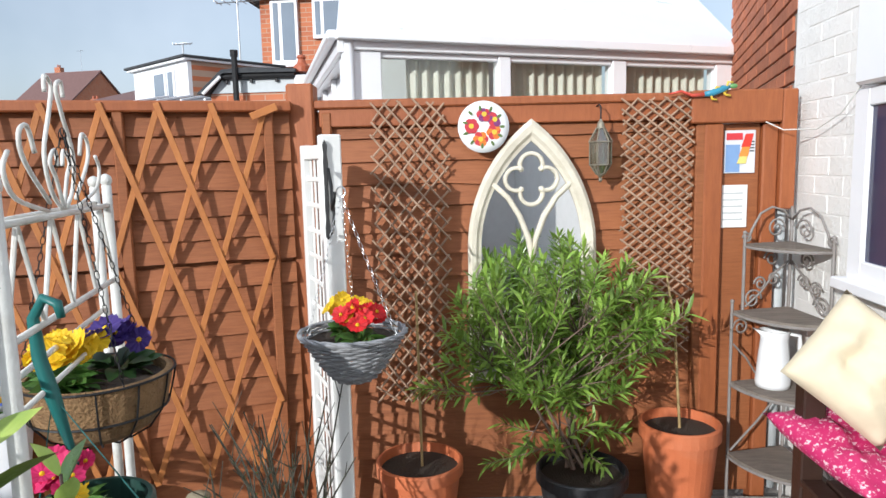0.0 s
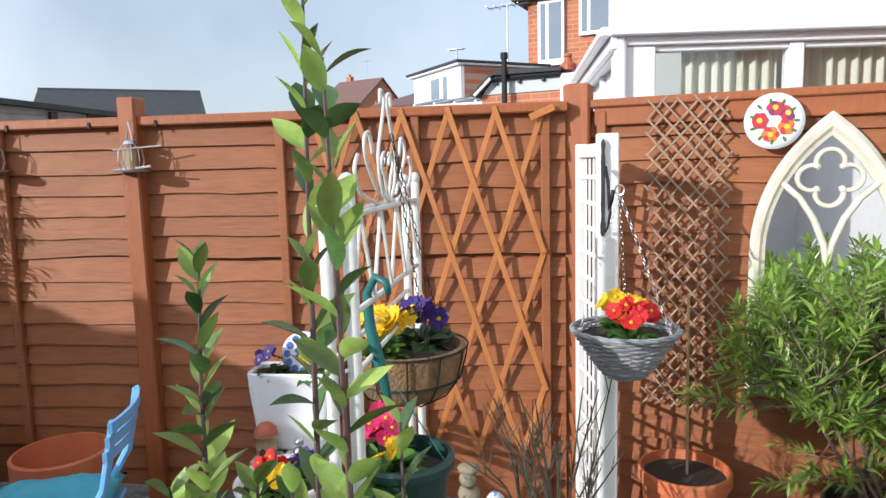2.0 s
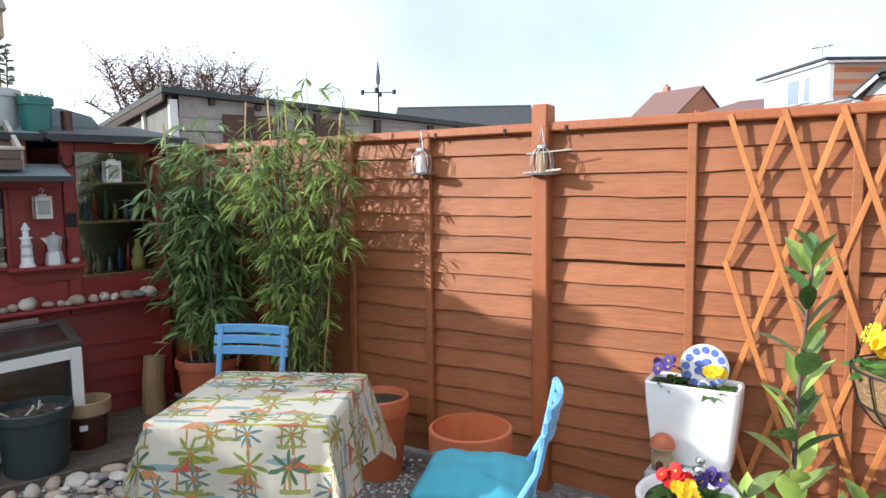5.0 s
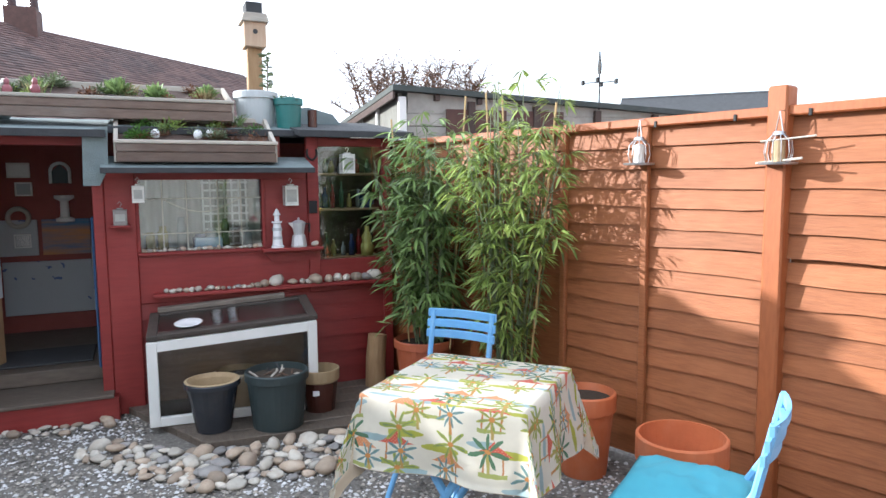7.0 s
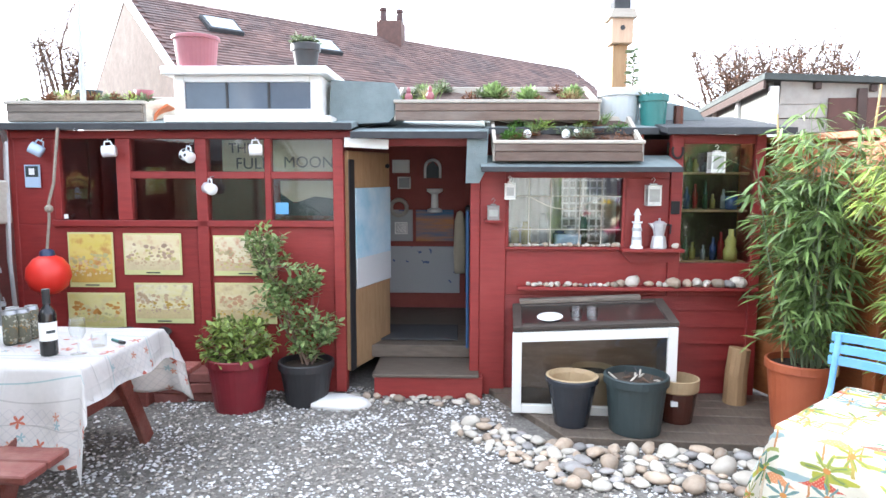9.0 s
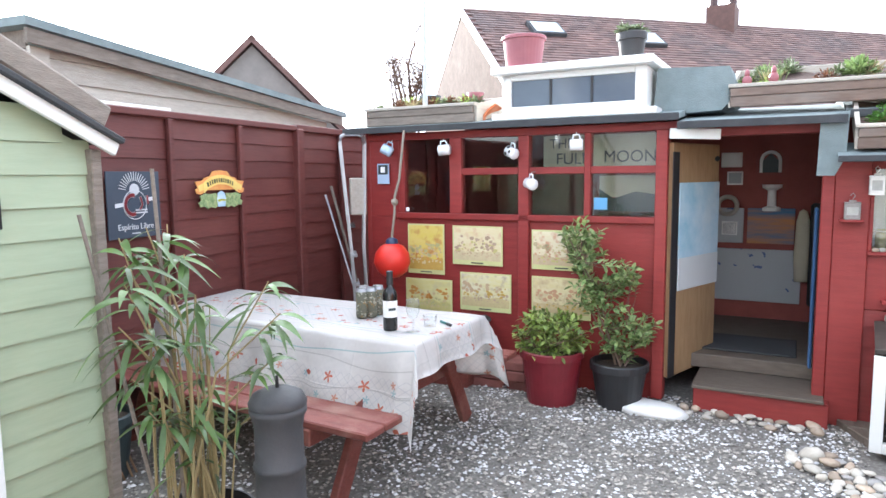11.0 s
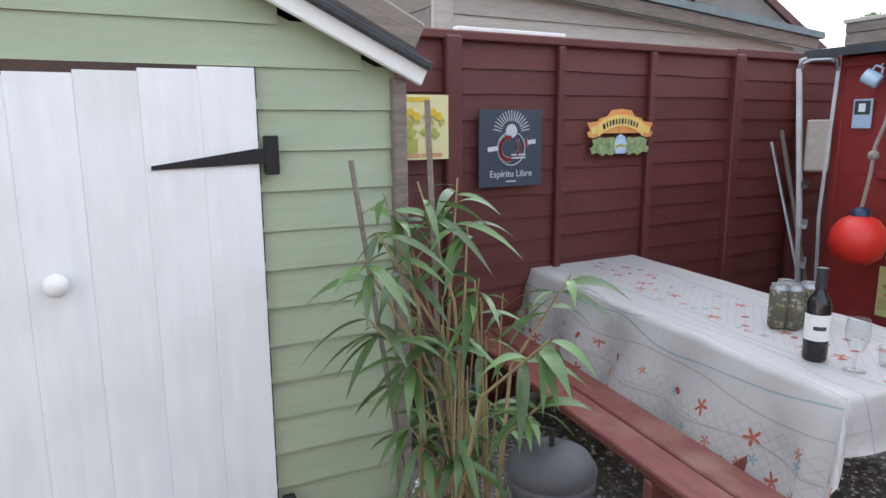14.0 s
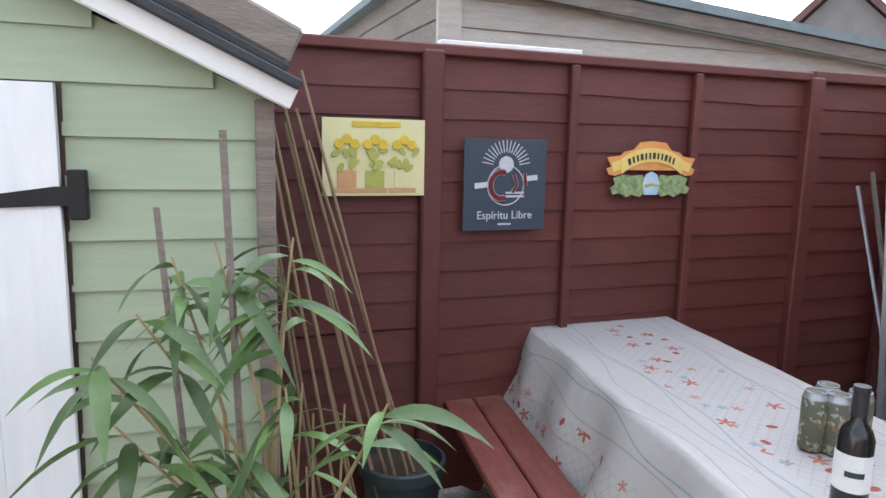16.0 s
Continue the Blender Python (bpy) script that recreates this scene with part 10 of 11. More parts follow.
single("log_post", tube(B(), [(0, 0, 0), (0.01, 0, 0.2), (0, 0.02, 0.37)], [0.075, 0.07, 0.068], 14), raw_wood, pose(-4.83, 1.12, 0.047), "upright cut log by the deck", "log")

# ---- shrubs, bricks and tub before the glazed front ----
def crown_b(r):
    a, q = r.uniform(0, 6.28), math.sqrt(r.random())
    return (math.cos(a) * 0.27 * q, math.sin(a) * 0.22 * q, r.uniform(0.02, 0.27))


def crown_c(r):
    cx, cz, w_, h_ = r.choice(((-0.27, 0.80, 0.17, 0.17), (-0.27, 0.84, 0.16, 0.15), (0.02, 0.22, 0.20, 0.20), (0.03, 0.28, 0.2, 0.2), (0.0, 0.18, 0.2, 0.18), (-0.20, 0.47, 0.14, 0.13), (0.04, 0.62, 0.07, 0.09)))
    a, q = r.uniform(0, 6.28), math.sqrt(r.random())
    return (cx + math.cos(a) * w_ * q, r.uniform(-0.12, 0.12), max(0.02, cz + math.sin(a) * h_ * q))


pot("plant_pot", 0.215, 0.36, plastic_crimson, SP(-2.21, -0.32, 0), "ribbed dull red pot of a variegated shrub", taper=0.75)
whorl_shrub(SP(-2.21, -0.32, 0.33), "yellow-green variegated shrub in the red pot", 101, 95, leaf_bright, (0, 0, 0), leaf=(0.04, 0.06), per=12, extra=crown_b, wid=0.5)
pot("plant_pot", 0.19, 0.30, plastic_black, SP(-1.78, -0.22, 0), "dark pot of a leggy shrub")
whorl_shrub(SP(-1.78, -0.22, 0.27), "leggy euonymus shrub with pale edged leaves", 102, 125, leaf_edge, (0, 0, 0), leaf=(0.045, 0.07), per=11, extra=crown_c, wid=0.5)
brick_old = mat("old_red_brick", (0.24, 0.085, 0.07), (0.16, 0.06, 0.05), 14, 0.85, 0.4, 70, vary=0.2)
for k, (x, y, z, r_) in enumerate(((-2.72, -0.16, 0, 4), (-2.71, -0.17, 0.07, -3), (-2.73, -0.15, 0.14, 2), (-2.46, -0.14, 0, -5), (-2.47, -0.16, 0.07, 5), (-2.47, -0.15, 0.14, -2))):
    single("loose_brick", slab(-0.11, 0.11, -0.1, 0.1, 0, 0.066, 0.006), brick_old, SP(x, y, z, 0, 0, r_), "old red brick stacked by the wall", "brick", "stacked bricks")
sl = single("stone_slab", B(), white_wash, SP(-1.58, -0.26, 0.0), "flat white stone slab on the gravel", "stone")
sl.data = stone_mesh(33, 0.26, 0.15, 0.045)
sl.data.materials[0] = white_wash
sl.matrix_basis = SP(-1.58, -0.26, 0.02)
tub = thing("plastic_tub", SP(-2.98, -0.22, 0.30), "dark grey builder's tub behind the table", "tub")
part("shell", lathe(B(), [(0, 0), (0.17, 0.0), (0.25, 0.16), (0.26, 0.165), (0.255, 0.172), (0.24, 0.165), (0.165, 0.012), (0, 0.012)], 28), plastic_black, tub, smooth=True)
single("tub_stand", slab(-0.16, 0.16, -0.14, 0.14, 0, 0.30, 0.01), bench_red, SP(-2.98, -0.22, 0), "red stained box under the tub", "box")


# ---- on the picnic table ----
TZ = 0.7425


def can(m, label):
    t_ = thing("beer_can", m, label, "can", "beer cans")
    part("body", lathe(B(), [(0, 0.003), (0.025, 0.0), (0.033, 0.01), (0.033, 0.148), (0.027, 0.163), (0, 0.163)], 24), can_print, t_, smooth=True)
    part("lid", lathe(B(), [(0.0275, 0.163), (0.0275, 0.167), (0.025, 0.167), (0.024, 0.162), (0, 0.162)], 24), alu, t_)
    part("shoulder", lathe(B(), [(0.0333, 0.147), (0.0275, 0.1635)], 24), alu, t_, smooth=True)
    return t_


can_print = blotch_cloth("can_print", (0.10, 0.10, 0.07), [((0.30, 0.30, 0.24), 26, 0.3, 0.36, 0.1), ((0.22, 0.14, 0.05), 30, 0.22, 0.27, 0.1)])
for x, y in ((-3.315, -2.81), (-3.245, -2.77), (-3.29, -2.74), (-3.365, -2.75)):
    can(pose(x, y, TZ, 0, 0, x * 900), "half-litre beer can with a dark printed label")
bt = thing("wine_bottle", pose(-3.09, -2.46, TZ), "dark wine bottle with a white label", "bottle")
wine_glass_m = mat("dark_bottle_glass", (0.012, 0.012, 0.013), (0.018, 0.018, 0.018), 4, 0.08)
part("body", lathe(B(), [(0, 0.004), (0.034, 0.0), (0.037, 0.01), (0.037, 0.185), (0.03, 0.205), (0.0155, 0.225), (0.0145, 0.285), (0.016, 0.29), (0.0155, 0.30), (0, 0.30)], 28), wine_glass_m, bt, smooth=True)
bm = B()
v0 = [bm.verts.new((0.0376 * math.cos(radians(a)), 0.0376 * math.sin(radians(a)), 0.07)) for a in range(-40, 141, 10)]
v1 = [bm.verts.new((v.co.x, v.co.y, 0.155)) for v in v0]
for i in range(len(v0) - 1):
    bm.faces.new((v0[i], v0[i + 1], v1[i + 1], v1[i]))
part("label", bm, white_wash, bt, "white paper label")
bm = B()
v0 = [bm.verts.new((0.0379 * math.cos(radians(a)), 0.0379 * math.sin(radians(a)), 0.105)) for a in range(25, 86, 10)]
v1 = [bm.verts.new((v.co.x, v.co.y, 0.118)) for v in v0]
for i in range(len(v0) - 1):
    bm.faces.new((v0[i], v0[i + 1], v1[i + 1], v1[i]))
part("label_bar", bm, plastic_slate, bt)
part("capsule", lathe(B(), [(0.0168, 0.235), (0.0162, 0.288), (0.0175, 0.292), (0.017, 0.3025), (0, 0.303)], 20), plastic_black, bt)
gl_ = thing("wine_glass", pose(-3.12, -2.34, TZ), "clear stemmed wine glass", "glass")
part("bowl", lathe(B(), [(0, 0.062), (0.02, 0.07), (0.034, 0.10), (0.036, 0.13), (0.032, 0.165), (0.030, 0.165), (0.034, 0.13), (0.032, 0.10), (0.018, 0.073), (0, 0.066)], 24), clear, gl_, smooth=True)
part("stem", lathe(B(), [(0.005, 0.005), (0.004, 0.03), (0.008, 0.05), (0.004, 0.063)], 12), clear, gl_, smooth=True)
part("foot", lathe(B(), [(0, 0.006), (0.01, 0.004), (0.034, 0.001), (0.034, 0.0), (0, 0.0)], 24), clear, gl_, smooth=True)
t_ = thing("tumbler", pose(-3.26, -2.33, TZ), "small clear glass tumbler", "glass")
part("bowl", lathe(B(), [(0, 0.003), (0.032, 0.0), (0.036, 0.06), (0.034, 0.06), (0.03, 0.008), (0, 0.01)], 20), clear, t_, smooth=True)
t_ = thing("marker_pen", pose(-3.33, -2.28, TZ + 0.008, 0, 0, 60), "dark green pen lying on the cloth", "pen")
part("barrel", tube(B(), [(-0.05, 0, 0), (0.05, 0, 0)], 0.007, 8), plastic_teal, t_)
part("cap", tube(B(), [(0.02, 0, 0), (0.06, 0, 0)], 0.0085, 8), plastic_black, t_)


# ---- posters on the maroon fence (local x runs to the summerhouse) ----
def fm(xw, z):
    return (-(xw + 2.4)) / math.cos(math.atan(0.18)), z


def poster(name, xw0, xw1, z0, z1, material, label):
    x0, x1 = fm(xw0, 0)[0], fm(xw1, 0)[0]
    t_ = thing(name, FM @ pose((x0 + x1) / 2, -0.058, (z0 + z1) / 2), label, "sign", "signs on the fence")
    w_, h_ = abs(x1 - x0) / 2, (z1 - z0) / 2
    part("plate", slab(-w_, w_, -0.004, 0.004, -h_, h_, 0.001), material, t_)
    return t_, w_, h_


yel_m = mat("pale_yellow_tin", (0.72, 0.68, 0.36), (0.66, 0.61, 0.32), 7, 0.4)
ps, w_, h_ = poster("tin_sign", -1.93, -2.328, 1.335, 1.628, yel_m, "pale yellow tin sign with three flower pots")
gold, leafp, clay = [mat(n_, c_, None, 20, 0.5) for n_, c_ in (("print_gold", (0.75, 0.52, 0.04)), ("print_green", (0.45, 0.46, 0.10)), ("print_clay", (0.66, 0.36, 0.16)))]
part("title_bar", slab(-0.09, 0.10, -0.007, -0.0045, 0.115, 0.135, 0), gold, ps)
rnd = random.Random(6)
for k, x in enumerate((-0.11, 0.0, 0.115)):
    part("jar", slab(x - 0.037, x + 0.037, -0.007, -0.0045, -0.115, -0.05, 0.0), (clay, leafp, yel_m)[k], ps)
    part("saucer", slab(x - 0.06, x + 0.05, -0.006, -0.0045, -0.135, -0.118, 0.0), clay, ps)
    for i in range(9):
        xx, zz = x + rnd.uniform(-0.05, 0.05), rnd.uniform(-0.04, 0.03)
        part("leaf", lathe(B(), [(0, 0), (0.022, 0), (0.02, 0.001), (0, 0.001)], 8, (0, 0, 0), 1, 0.5), leafp, ps, m=pose(xx, -0.008 - 0.0003 * i, zz, 90, rnd.uniform(0, 180), 0))
    for i in range(3):
        part("bloom", lathe(B(), [(0, 0), (0.02, 0), (0.018, 0.002), (0, 0.002)], 9), gold, ps, m=pose(x - 0.03 + 0.03 * i, -0.0115, 0.05 + 0.018 * (i % 2), 90, 0, 0))
navy = mat("navy_banner_cloth", (0.045, 0.06, 0.085), (0.035, 0.048, 0.07), 6, 0.55, 0.1, 30)
ps, w_, h_ = poster("fabric_banner", -2.492, -2.86, 1.188, 1.563, navy, "dark navy banner with a white sunburst and red emblem")
pale_ink, red_ink = mat("pale_ink", (0.62, 0.63, 0.66), None, 9, 0.5), mat("red_ink", (0.36, 0.05, 0.06), None, 9, 0.5)
for i in range(17):
    a = radians(10 + 10 * i)
    part("ray", box(B(), (0.085 * math.cos(a), -0.006, 0.075 + 0.085 * math.sin(a)), (0.05, 0.002, 0.004), (0, -math.degrees(a), 0)), pale_ink, ps)
part("sun_disc", lathe(B(), [(0, 0), (0.034, 0), (0.033, 0.002), (0, 0.002)], 24, (0, 0, 0)), pale_ink, ps, m=pose(0, -0.0055, 0.085, 90, 0, 0))
part("globe_ring", tube(B(), [(0.082 * math.cos(a), -0.006, 0.0 + 0.082 * math.sin(a)) for a in [6.2832 * i / 40 for i in range(41)]], 0.0025, 5, False), pale_ink, ps)
def stroke(pts, w_, y, material, name="emblem"):
    """A flat curved band along points in x and z."""
    L_r = []
    for i, (x, z) in enumerate(pts):
        x0, z0 = pts[max(i - 1, 0)]
        x1, z1 = pts[min(i + 1, len(pts) - 1)]
        d_ = math.hypot(x1 - x0, z1 - z0)
        L_r.append((x - (z1 - z0) / d_ * w_, z + (x1 - x0) / d_ * w_, x + (z1 - z0) / d_ * w_, z - (x1 - x0) / d_ * w_))
    bm_ = B()
    a_ = [(bm_.verts.new((q[0], y, q[1])), bm_.verts.new((q[2], y, q[3]))) for q in L_r]
    for (p0, p1), (q0, q1) in zip(a_, a_[1:]):
        bm_.faces.new((p0, p1, q1, q0))
    bmesh.ops.solidify(bm_, geom=bm_.faces[:], thickness=0.0012)
    bmesh.ops.recalc_face_normals(bm_, faces=bm_.faces)
    part(name, bm_, material, ps)


swirl = [(-0.02 + 0.05 * math.cos(radians(a)), 0.0 + 0.055 * math.sin(radians(a))) for a in range(70, 300, 20)]
hoop_ = [(0.035, 0.045), (0.05, 0.0), (0.03, -0.03)]
angle_ = [(0.085, 0.05), (0.09, 0.0)]
for k, pts_ in enumerate((swirl, hoop_, angle_)):
    stroke(pts_, 0.0135 if k == 0 else 0.0095, -0.0085 - 0.0003 * k, pale_ink)
    stroke(pts_, 0.0095 if k == 0 else 0.006, -0.0105 - 0.0003 * k, red_ink)
part("ribbon", box(B(), (-0.11, -0.008, 0.0), (0.06, 0.002, 0.022), (0, -6, 0)), pale_ink, ps)
part("ribbon", box(B(), (0.115, -0.008, 0.03), (0.06, 0.002, 0.022), (0, -6, 0)), pale_ink, ps)
for z in (-0.035, -0.05):
    part("small_bar", slab(0.0, 0.085, -0.0085, -0.0065, z, z + 0.008, 0), pale_ink, ps)
words("Espíritu Libre", 0.047, pale_ink, ps, pose(0.0, -0.006, -0.125, 90, 0, 0) @ Matrix.Shear("XZ", 4, (0.0, 0.0)))
part("small_bar", slab(-0.03, 0.03, -0.0065, -0.0045, -0.165, -0.158, 0), pale_ink, ps)
ps = thing("tin_sign", FM @ pose(1.008, -0.055, 1.322), "shaped tin sign with an arched ribbon over a mountain stream", "sign", "signs on the fence")
ribbon_m = mat("ribbon_yellow", (0.78, 0.62, 0.20), (0.72, 0.50, 0.14), 16, 0.4)
crest_m = mat("ribbon_orange", (0.66, 0.22, 0.08), (0.72, 0.40, 0.12), 18, 0.4)
bush_m = mat("painted_bushes", (0.13, 0.22, 0.09), (0.36, 0.42, 0.20), 42, 0.5, contrast=0.25)
part("crest", prism(B(), [(-0.185, 0.165), (-0.15, 0.20), (-0.10, 0.21), (-0.07, 0.243), (0.0, 0.25), (0.07, 0.243), (0.10, 0.21), (0.15, 0.20), (0.185, 0.165), (0.15, 0.12), (-0.15, 0.12)], -0.002, 0.004), crest_m, ps)
for s_ in (-1, 1):
    part("scroll_end", prism(B(), [(s_ * 0.15, 0.11), (s_ * 0.19, 0.095), (s_ * 0.225, 0.10), (s_ * 0.238, 0.125), (s_ * 0.215, 0.135), (s_ * 0.237, 0.175), (s_ * 0.20, 0.18), (s_ * 0.15, 0.185)], -0.003, 0.003), crest_m, ps)
    part("scroll_end", prism(B(), [(s_ * 0.16, 0.125), (s_ * 0.205, 0.112), (s_ * 0.215, 0.15), (s_ * 0.17, 0.165)], -0.0045, -0.0032), ribbon_m, ps)
top_e = [(0.17 * math.sin(radians(a)) / math.sin(radians(40)), 0.165 + 0.055 * (math.cos(radians(a)) - math.cos(radians(40))) / (1 - math.cos(radians(40)))) for a in range(-40, 41, 8)]
part("ribbon", prism(B(), top_e + [(x * 0.95, z - 0.062) for x, z in top_e[::-1]], -0.006, -0.0025), ribbon_m, ps)
for x0, n_ in ((-0.125, 6), (0.005, 6)):
    for k in range(n_):
        x = x0 + 0.0215 * k
        zc = 0.134 + 0.055 * (1 - (x / 0.17) ** 2) * 0.92
        part("emblem_bar", box(B(), (x, -0.007, zc), (0.009 if k % 3 else 0.014, 0.002, 0.028), (0, math.degrees(x * 2.2), 0)), plastic_green, ps)
for s_ in (-1, 1):
    pts_ = [(s_ * 0.035, 0.02), (s_ * 0.06, 0.0), (s_ * 0.10, 0.012), (s_ * 0.13, -0.002), (s_ * 0.165, 0.018), (s_ * 0.20, 0.012), (s_ * 0.215, 0.04), (s_ * 0.19, 0.055), (s_ * 0.20, 0.085), (s_ * 0.15, 0.10), (s_ * 0.10, 0.095), (s_ * 0.05, 0.10), (s_ * 0.03, 0.07)]
    part("painted_bush", prism(B(), pts_, -0.004, 0.002), bush_m, ps)
part("river", prism(B(), [(-0.035, 0.01), (0.035, 0.01), (0.045, 0.06), (0.03, 0.10), (0.0, 0.115), (-0.03, 0.10), (-0.045, 0.06)], -0.0045, 0.001), mat("river_blue", (0.30, 0.48, 0.66), (0.62, 0.70, 0.76), 26, 0.4), ps)
part("meadow", prism(B(), [(-0.04, 0.055), (0.0, 0.062), (0.045, 0.055), (0.035, 0.045), (0.0, 0.048), (-0.03, 0.04)], -0.0055, -0.0047), leafp, ps)

# ---- step ladder and poles in the corner ----
LD = pose(-4.70, -4.02, 0, 0, 0, 221.7)
ld = thing("step_ladder", LD, "folded aluminium step ladder leaning in the corner", "ladder")
for x in (-0.15, 0.15):
    part("stile", tube(B(), [(x, -0.02, 0.0), (x, 0.035, 0.95), (x * 0.9, 0.105, 1.80)], 0.017, 4), alu, ld)
    part("rear_stile", tube(B(), [(x * 0.9, -0.11, 0.0), (x * 0.9, -0.07, 0.95), (x * 0.85, -0.095, 1.80)], 0.013, 4), alu, ld)
    part("hoop", tube(B(), [(x * 0.9, 0.105, 1.78), (x * 0.88, 0.095, 1.845), (x * 0.88, 0.05, 1.865), (x * 0.86, -0.05, 1.865), (x * 0.85, -0.085, 1.845), (x * 0.85, -0.095, 1.78)], 0.012, 8), alu, ld, smooth=True)
part("platform", box(B(), (0.0, -0.03, 1.36), (0.28, 0.13, 0.30), None, 0.01), pale_wood, ld, "worn pale platform plate")
for z in (1.12, 0.88, 0.64, 0.4, 0.16):
    part("tread", box(B(), (0, 0.03 - (1.12 - z) * 0.055, z), (0.28, 0.06, 0.025), None, 0.003), plastic_black if z > 1.1 else alu, ld)
for k, (xt, xb, r_, h_) in enumerate(((2.286, 2.12, 0.010, 1.37), (2.378, 2.14, 0.013, 1.44))):
    single("garden_pole", tube(B(), [(xb, -0.62, 0), ((xt + xb) / 2, -0.345, h_ / 2), (xt, -0.068, h_)], r_, 8), grey_wood if k else alu, FM, "old tool handle leaning on the fence", "pole")
cane_dark = mat("weathered_cane", (0.27, 0.18, 0.105), (0.17, 0.11, 0.065), 12, 0.6, 0.1, 40, vary=0.2)
mg = thing("garden_canes", FM @ pose(-0.62, -0.10, 0), "bundle of bamboo canes leaning behind the tool shed", "canes")
rnd = random.Random(12)
for k in range(11):
    part("cane", tube(B(), [(0.10 + 0.045 * k + rnd.uniform(-0.03, 0.03), -0.25 - 0.03 * rnd.random(), 0), (-0.12 + 0.02 * k, -0.02, rnd.uniform(1.5, 1.8))], 0.006, 6), cane_dark, mg)

# ---- bamboo beside the tool shed, its pots, chimenea ----
def big_bamboo(m, label, seed, heads, canes):
    rnd_ = random.Random(seed)
    t_ = thing("bamboo", m, label, "bamboo")
    items = []
    culm_m = mat("pale_bamboo_culm", (0.36, 0.27, 0.14), (0.24, 0.20, 0.09), 12, 0.5)
    for (hx, hy, hz), n in heads:
        b0 = Vector((rnd_.uniform(-0.10, 0.10), rnd_.uniform(-0.10, 0.10), 0.0))
        e = Vector((hx, hy, hz))
        mid = b0.lerp(e, 0.6) + Vector((-hx * 0.25, -hy * 0.25, hz * 0.12))
        part("culm", tube(B(), [b0, b0.lerp(mid, 0.5) + Vector((0, 0, 0.02)), mid, e], [0.006, 0.006, 0.0045, 0.0022], 6, False), culm_m, t_)
        for k in range(n + 2):
            a = rnd_.uniform(0, 6.28)
            q = e.lerp(mid, rnd_.random() * 0.4)
            d = Vector((math.cos(a), math.sin(a), rnd_.uniform(-0.3, 0.7)))
            ln = rnd_.uniform(0.115, 0.195)
            items.append((q, d, ln, ln * rnd_.uniform(0.13, 0.175)))
    for k in range(26):
        b0 = Vector((rnd_.uniform(-0.09, 0.09), rnd_.uniform(-0.09, 0.09), 0.0))
        z = rnd_.uniform(0.3, 0.85)
        e = b0 + Vector((rnd_.uniform(-0.06, 0.06), rnd_.uniform(-0.06, 0.06), z))
        part("culm", tube(B(), [b0, e], [0.004, 0.002], 5, False), culm_m, t_)
        for _ in range(2):
            a = rnd_.uniform(0, 6.28)
            ln = rnd_.uniform(0.08, 0.15)
            items.append((e - Vector((0, 0, rnd_.uniform(0, 0.2))), (math.cos(a), math.sin(a), rnd_.uniform(-0.6, 0.4)), ln, ln * 0.15))
    leafy("foliage", items, mat("broad_bamboo_leaf", (0.125, 0.20, 0.06), (0.06, 0.115, 0.035), 9, 0.3, 0.12, 90, island=0.5, trans=0.22), t_, segs=7, droop=0.62, fold=0.22)
    for a, c in canes:
        part("cane", tube(B(), [a, c], 0.007, 6), grey_wood, t_)
    return t_


BB = (-1.87, -2.42)
rnd = random.Random(77)
heads = [((-0.02, -0.12, 1.08), 7), ((-0.01, -0.02, 0.98), 6), ((0.19, -0.08, 1.05), 8), ((0.11, -0.05, 1.08), 6), ((0.28, 0.08, 0.92), 7), ((0.23, 0.01, 0.97), 6),
         ((-0.01, 0.03, 0.84), 7), ((-0.17, 0.22, 0.88), 8), ((0.0, 0.45, 0.82), 8), ((-0.02, 0.36, 0.64), 8), ((0.2, 0.0, 0.7), 6), ((0.27, 0.02, 0.78), 6)]
heads += [((rnd.uniform(-0.2, 0.24), rnd.uniform(-0.14, 0.2), rnd.uniform(0.35, 0.8)), 5) for _ in range(9)]
big_bamboo(pose(BB[0], BB[1], 0.28), "broad-leaved bamboo in a pot beside the tool shed", 78, heads, (((0.05, 0.0, 0), (0.09, -0.03, 1.275)), ((0.12, -0.02, 0), (0.243, -0.21, 1.126))))
pot("plant_pot", 0.21, 0.32, plastic_black, pose(BB[0], BB[1], 0), "large dark pot of the broad-leaved bamboo")
pot("plant_pot", 0.17, 0.34, plastic_slate, pose(-2.24, -3.68, 0), "dark blue-green pot behind the bamboo")
cm = thing("chimenea", pose(-1.92, -2.05, 0), "dark clay chimenea with a domed lid", "chimenea")
clay_d = mat("sooty_clay", (0.034, 0.035, 0.039), (0.055, 0.053, 0.055), 8, 0.6, 0.2, 50)
part("belly", lathe(B(), [(0, 0.05), (0.09, 0.05), (0.135, 0.13), (0.145, 0.22), (0.125, 0.33), (0.092, 0.42), (0.092, 0.43), (0.084, 0.44), (0.082, 0.56), (0.087, 0.565), (0.087, 0.58), (0.081, 0.585), (0.079, 0.70), (0.086, 0.74), (0.094, 0.755), (0.094, 0.775), (0.076, 0.775), (0.07, 0.5), (0, 0.45)], 32), clay_d, cm, smooth=True)
part("lid", lathe(B(), [(0.094, 0.777), (0.096, 0.79), (0.082, 0.815), (0.045, 0.832), (0, 0.836)], 32), clay_d, cm, smooth=True)
part("lid_knob", lathe(B(), [(0.0, 0.83), (0.006, 0.834), (0.005, 0.875), (0.0, 0.877)], 10), iron, cm)
for a in (30, 150, 270):
    part("foot", tube(B(), [(0.10 * math.cos(radians(a)), 0.10 * math.sin(radians(a)), 0.10), (0.13 * math.cos(radians(a)), 0.13 * math.sin(radians(a)), 0.0)], 0.012, 6), iron, cm)
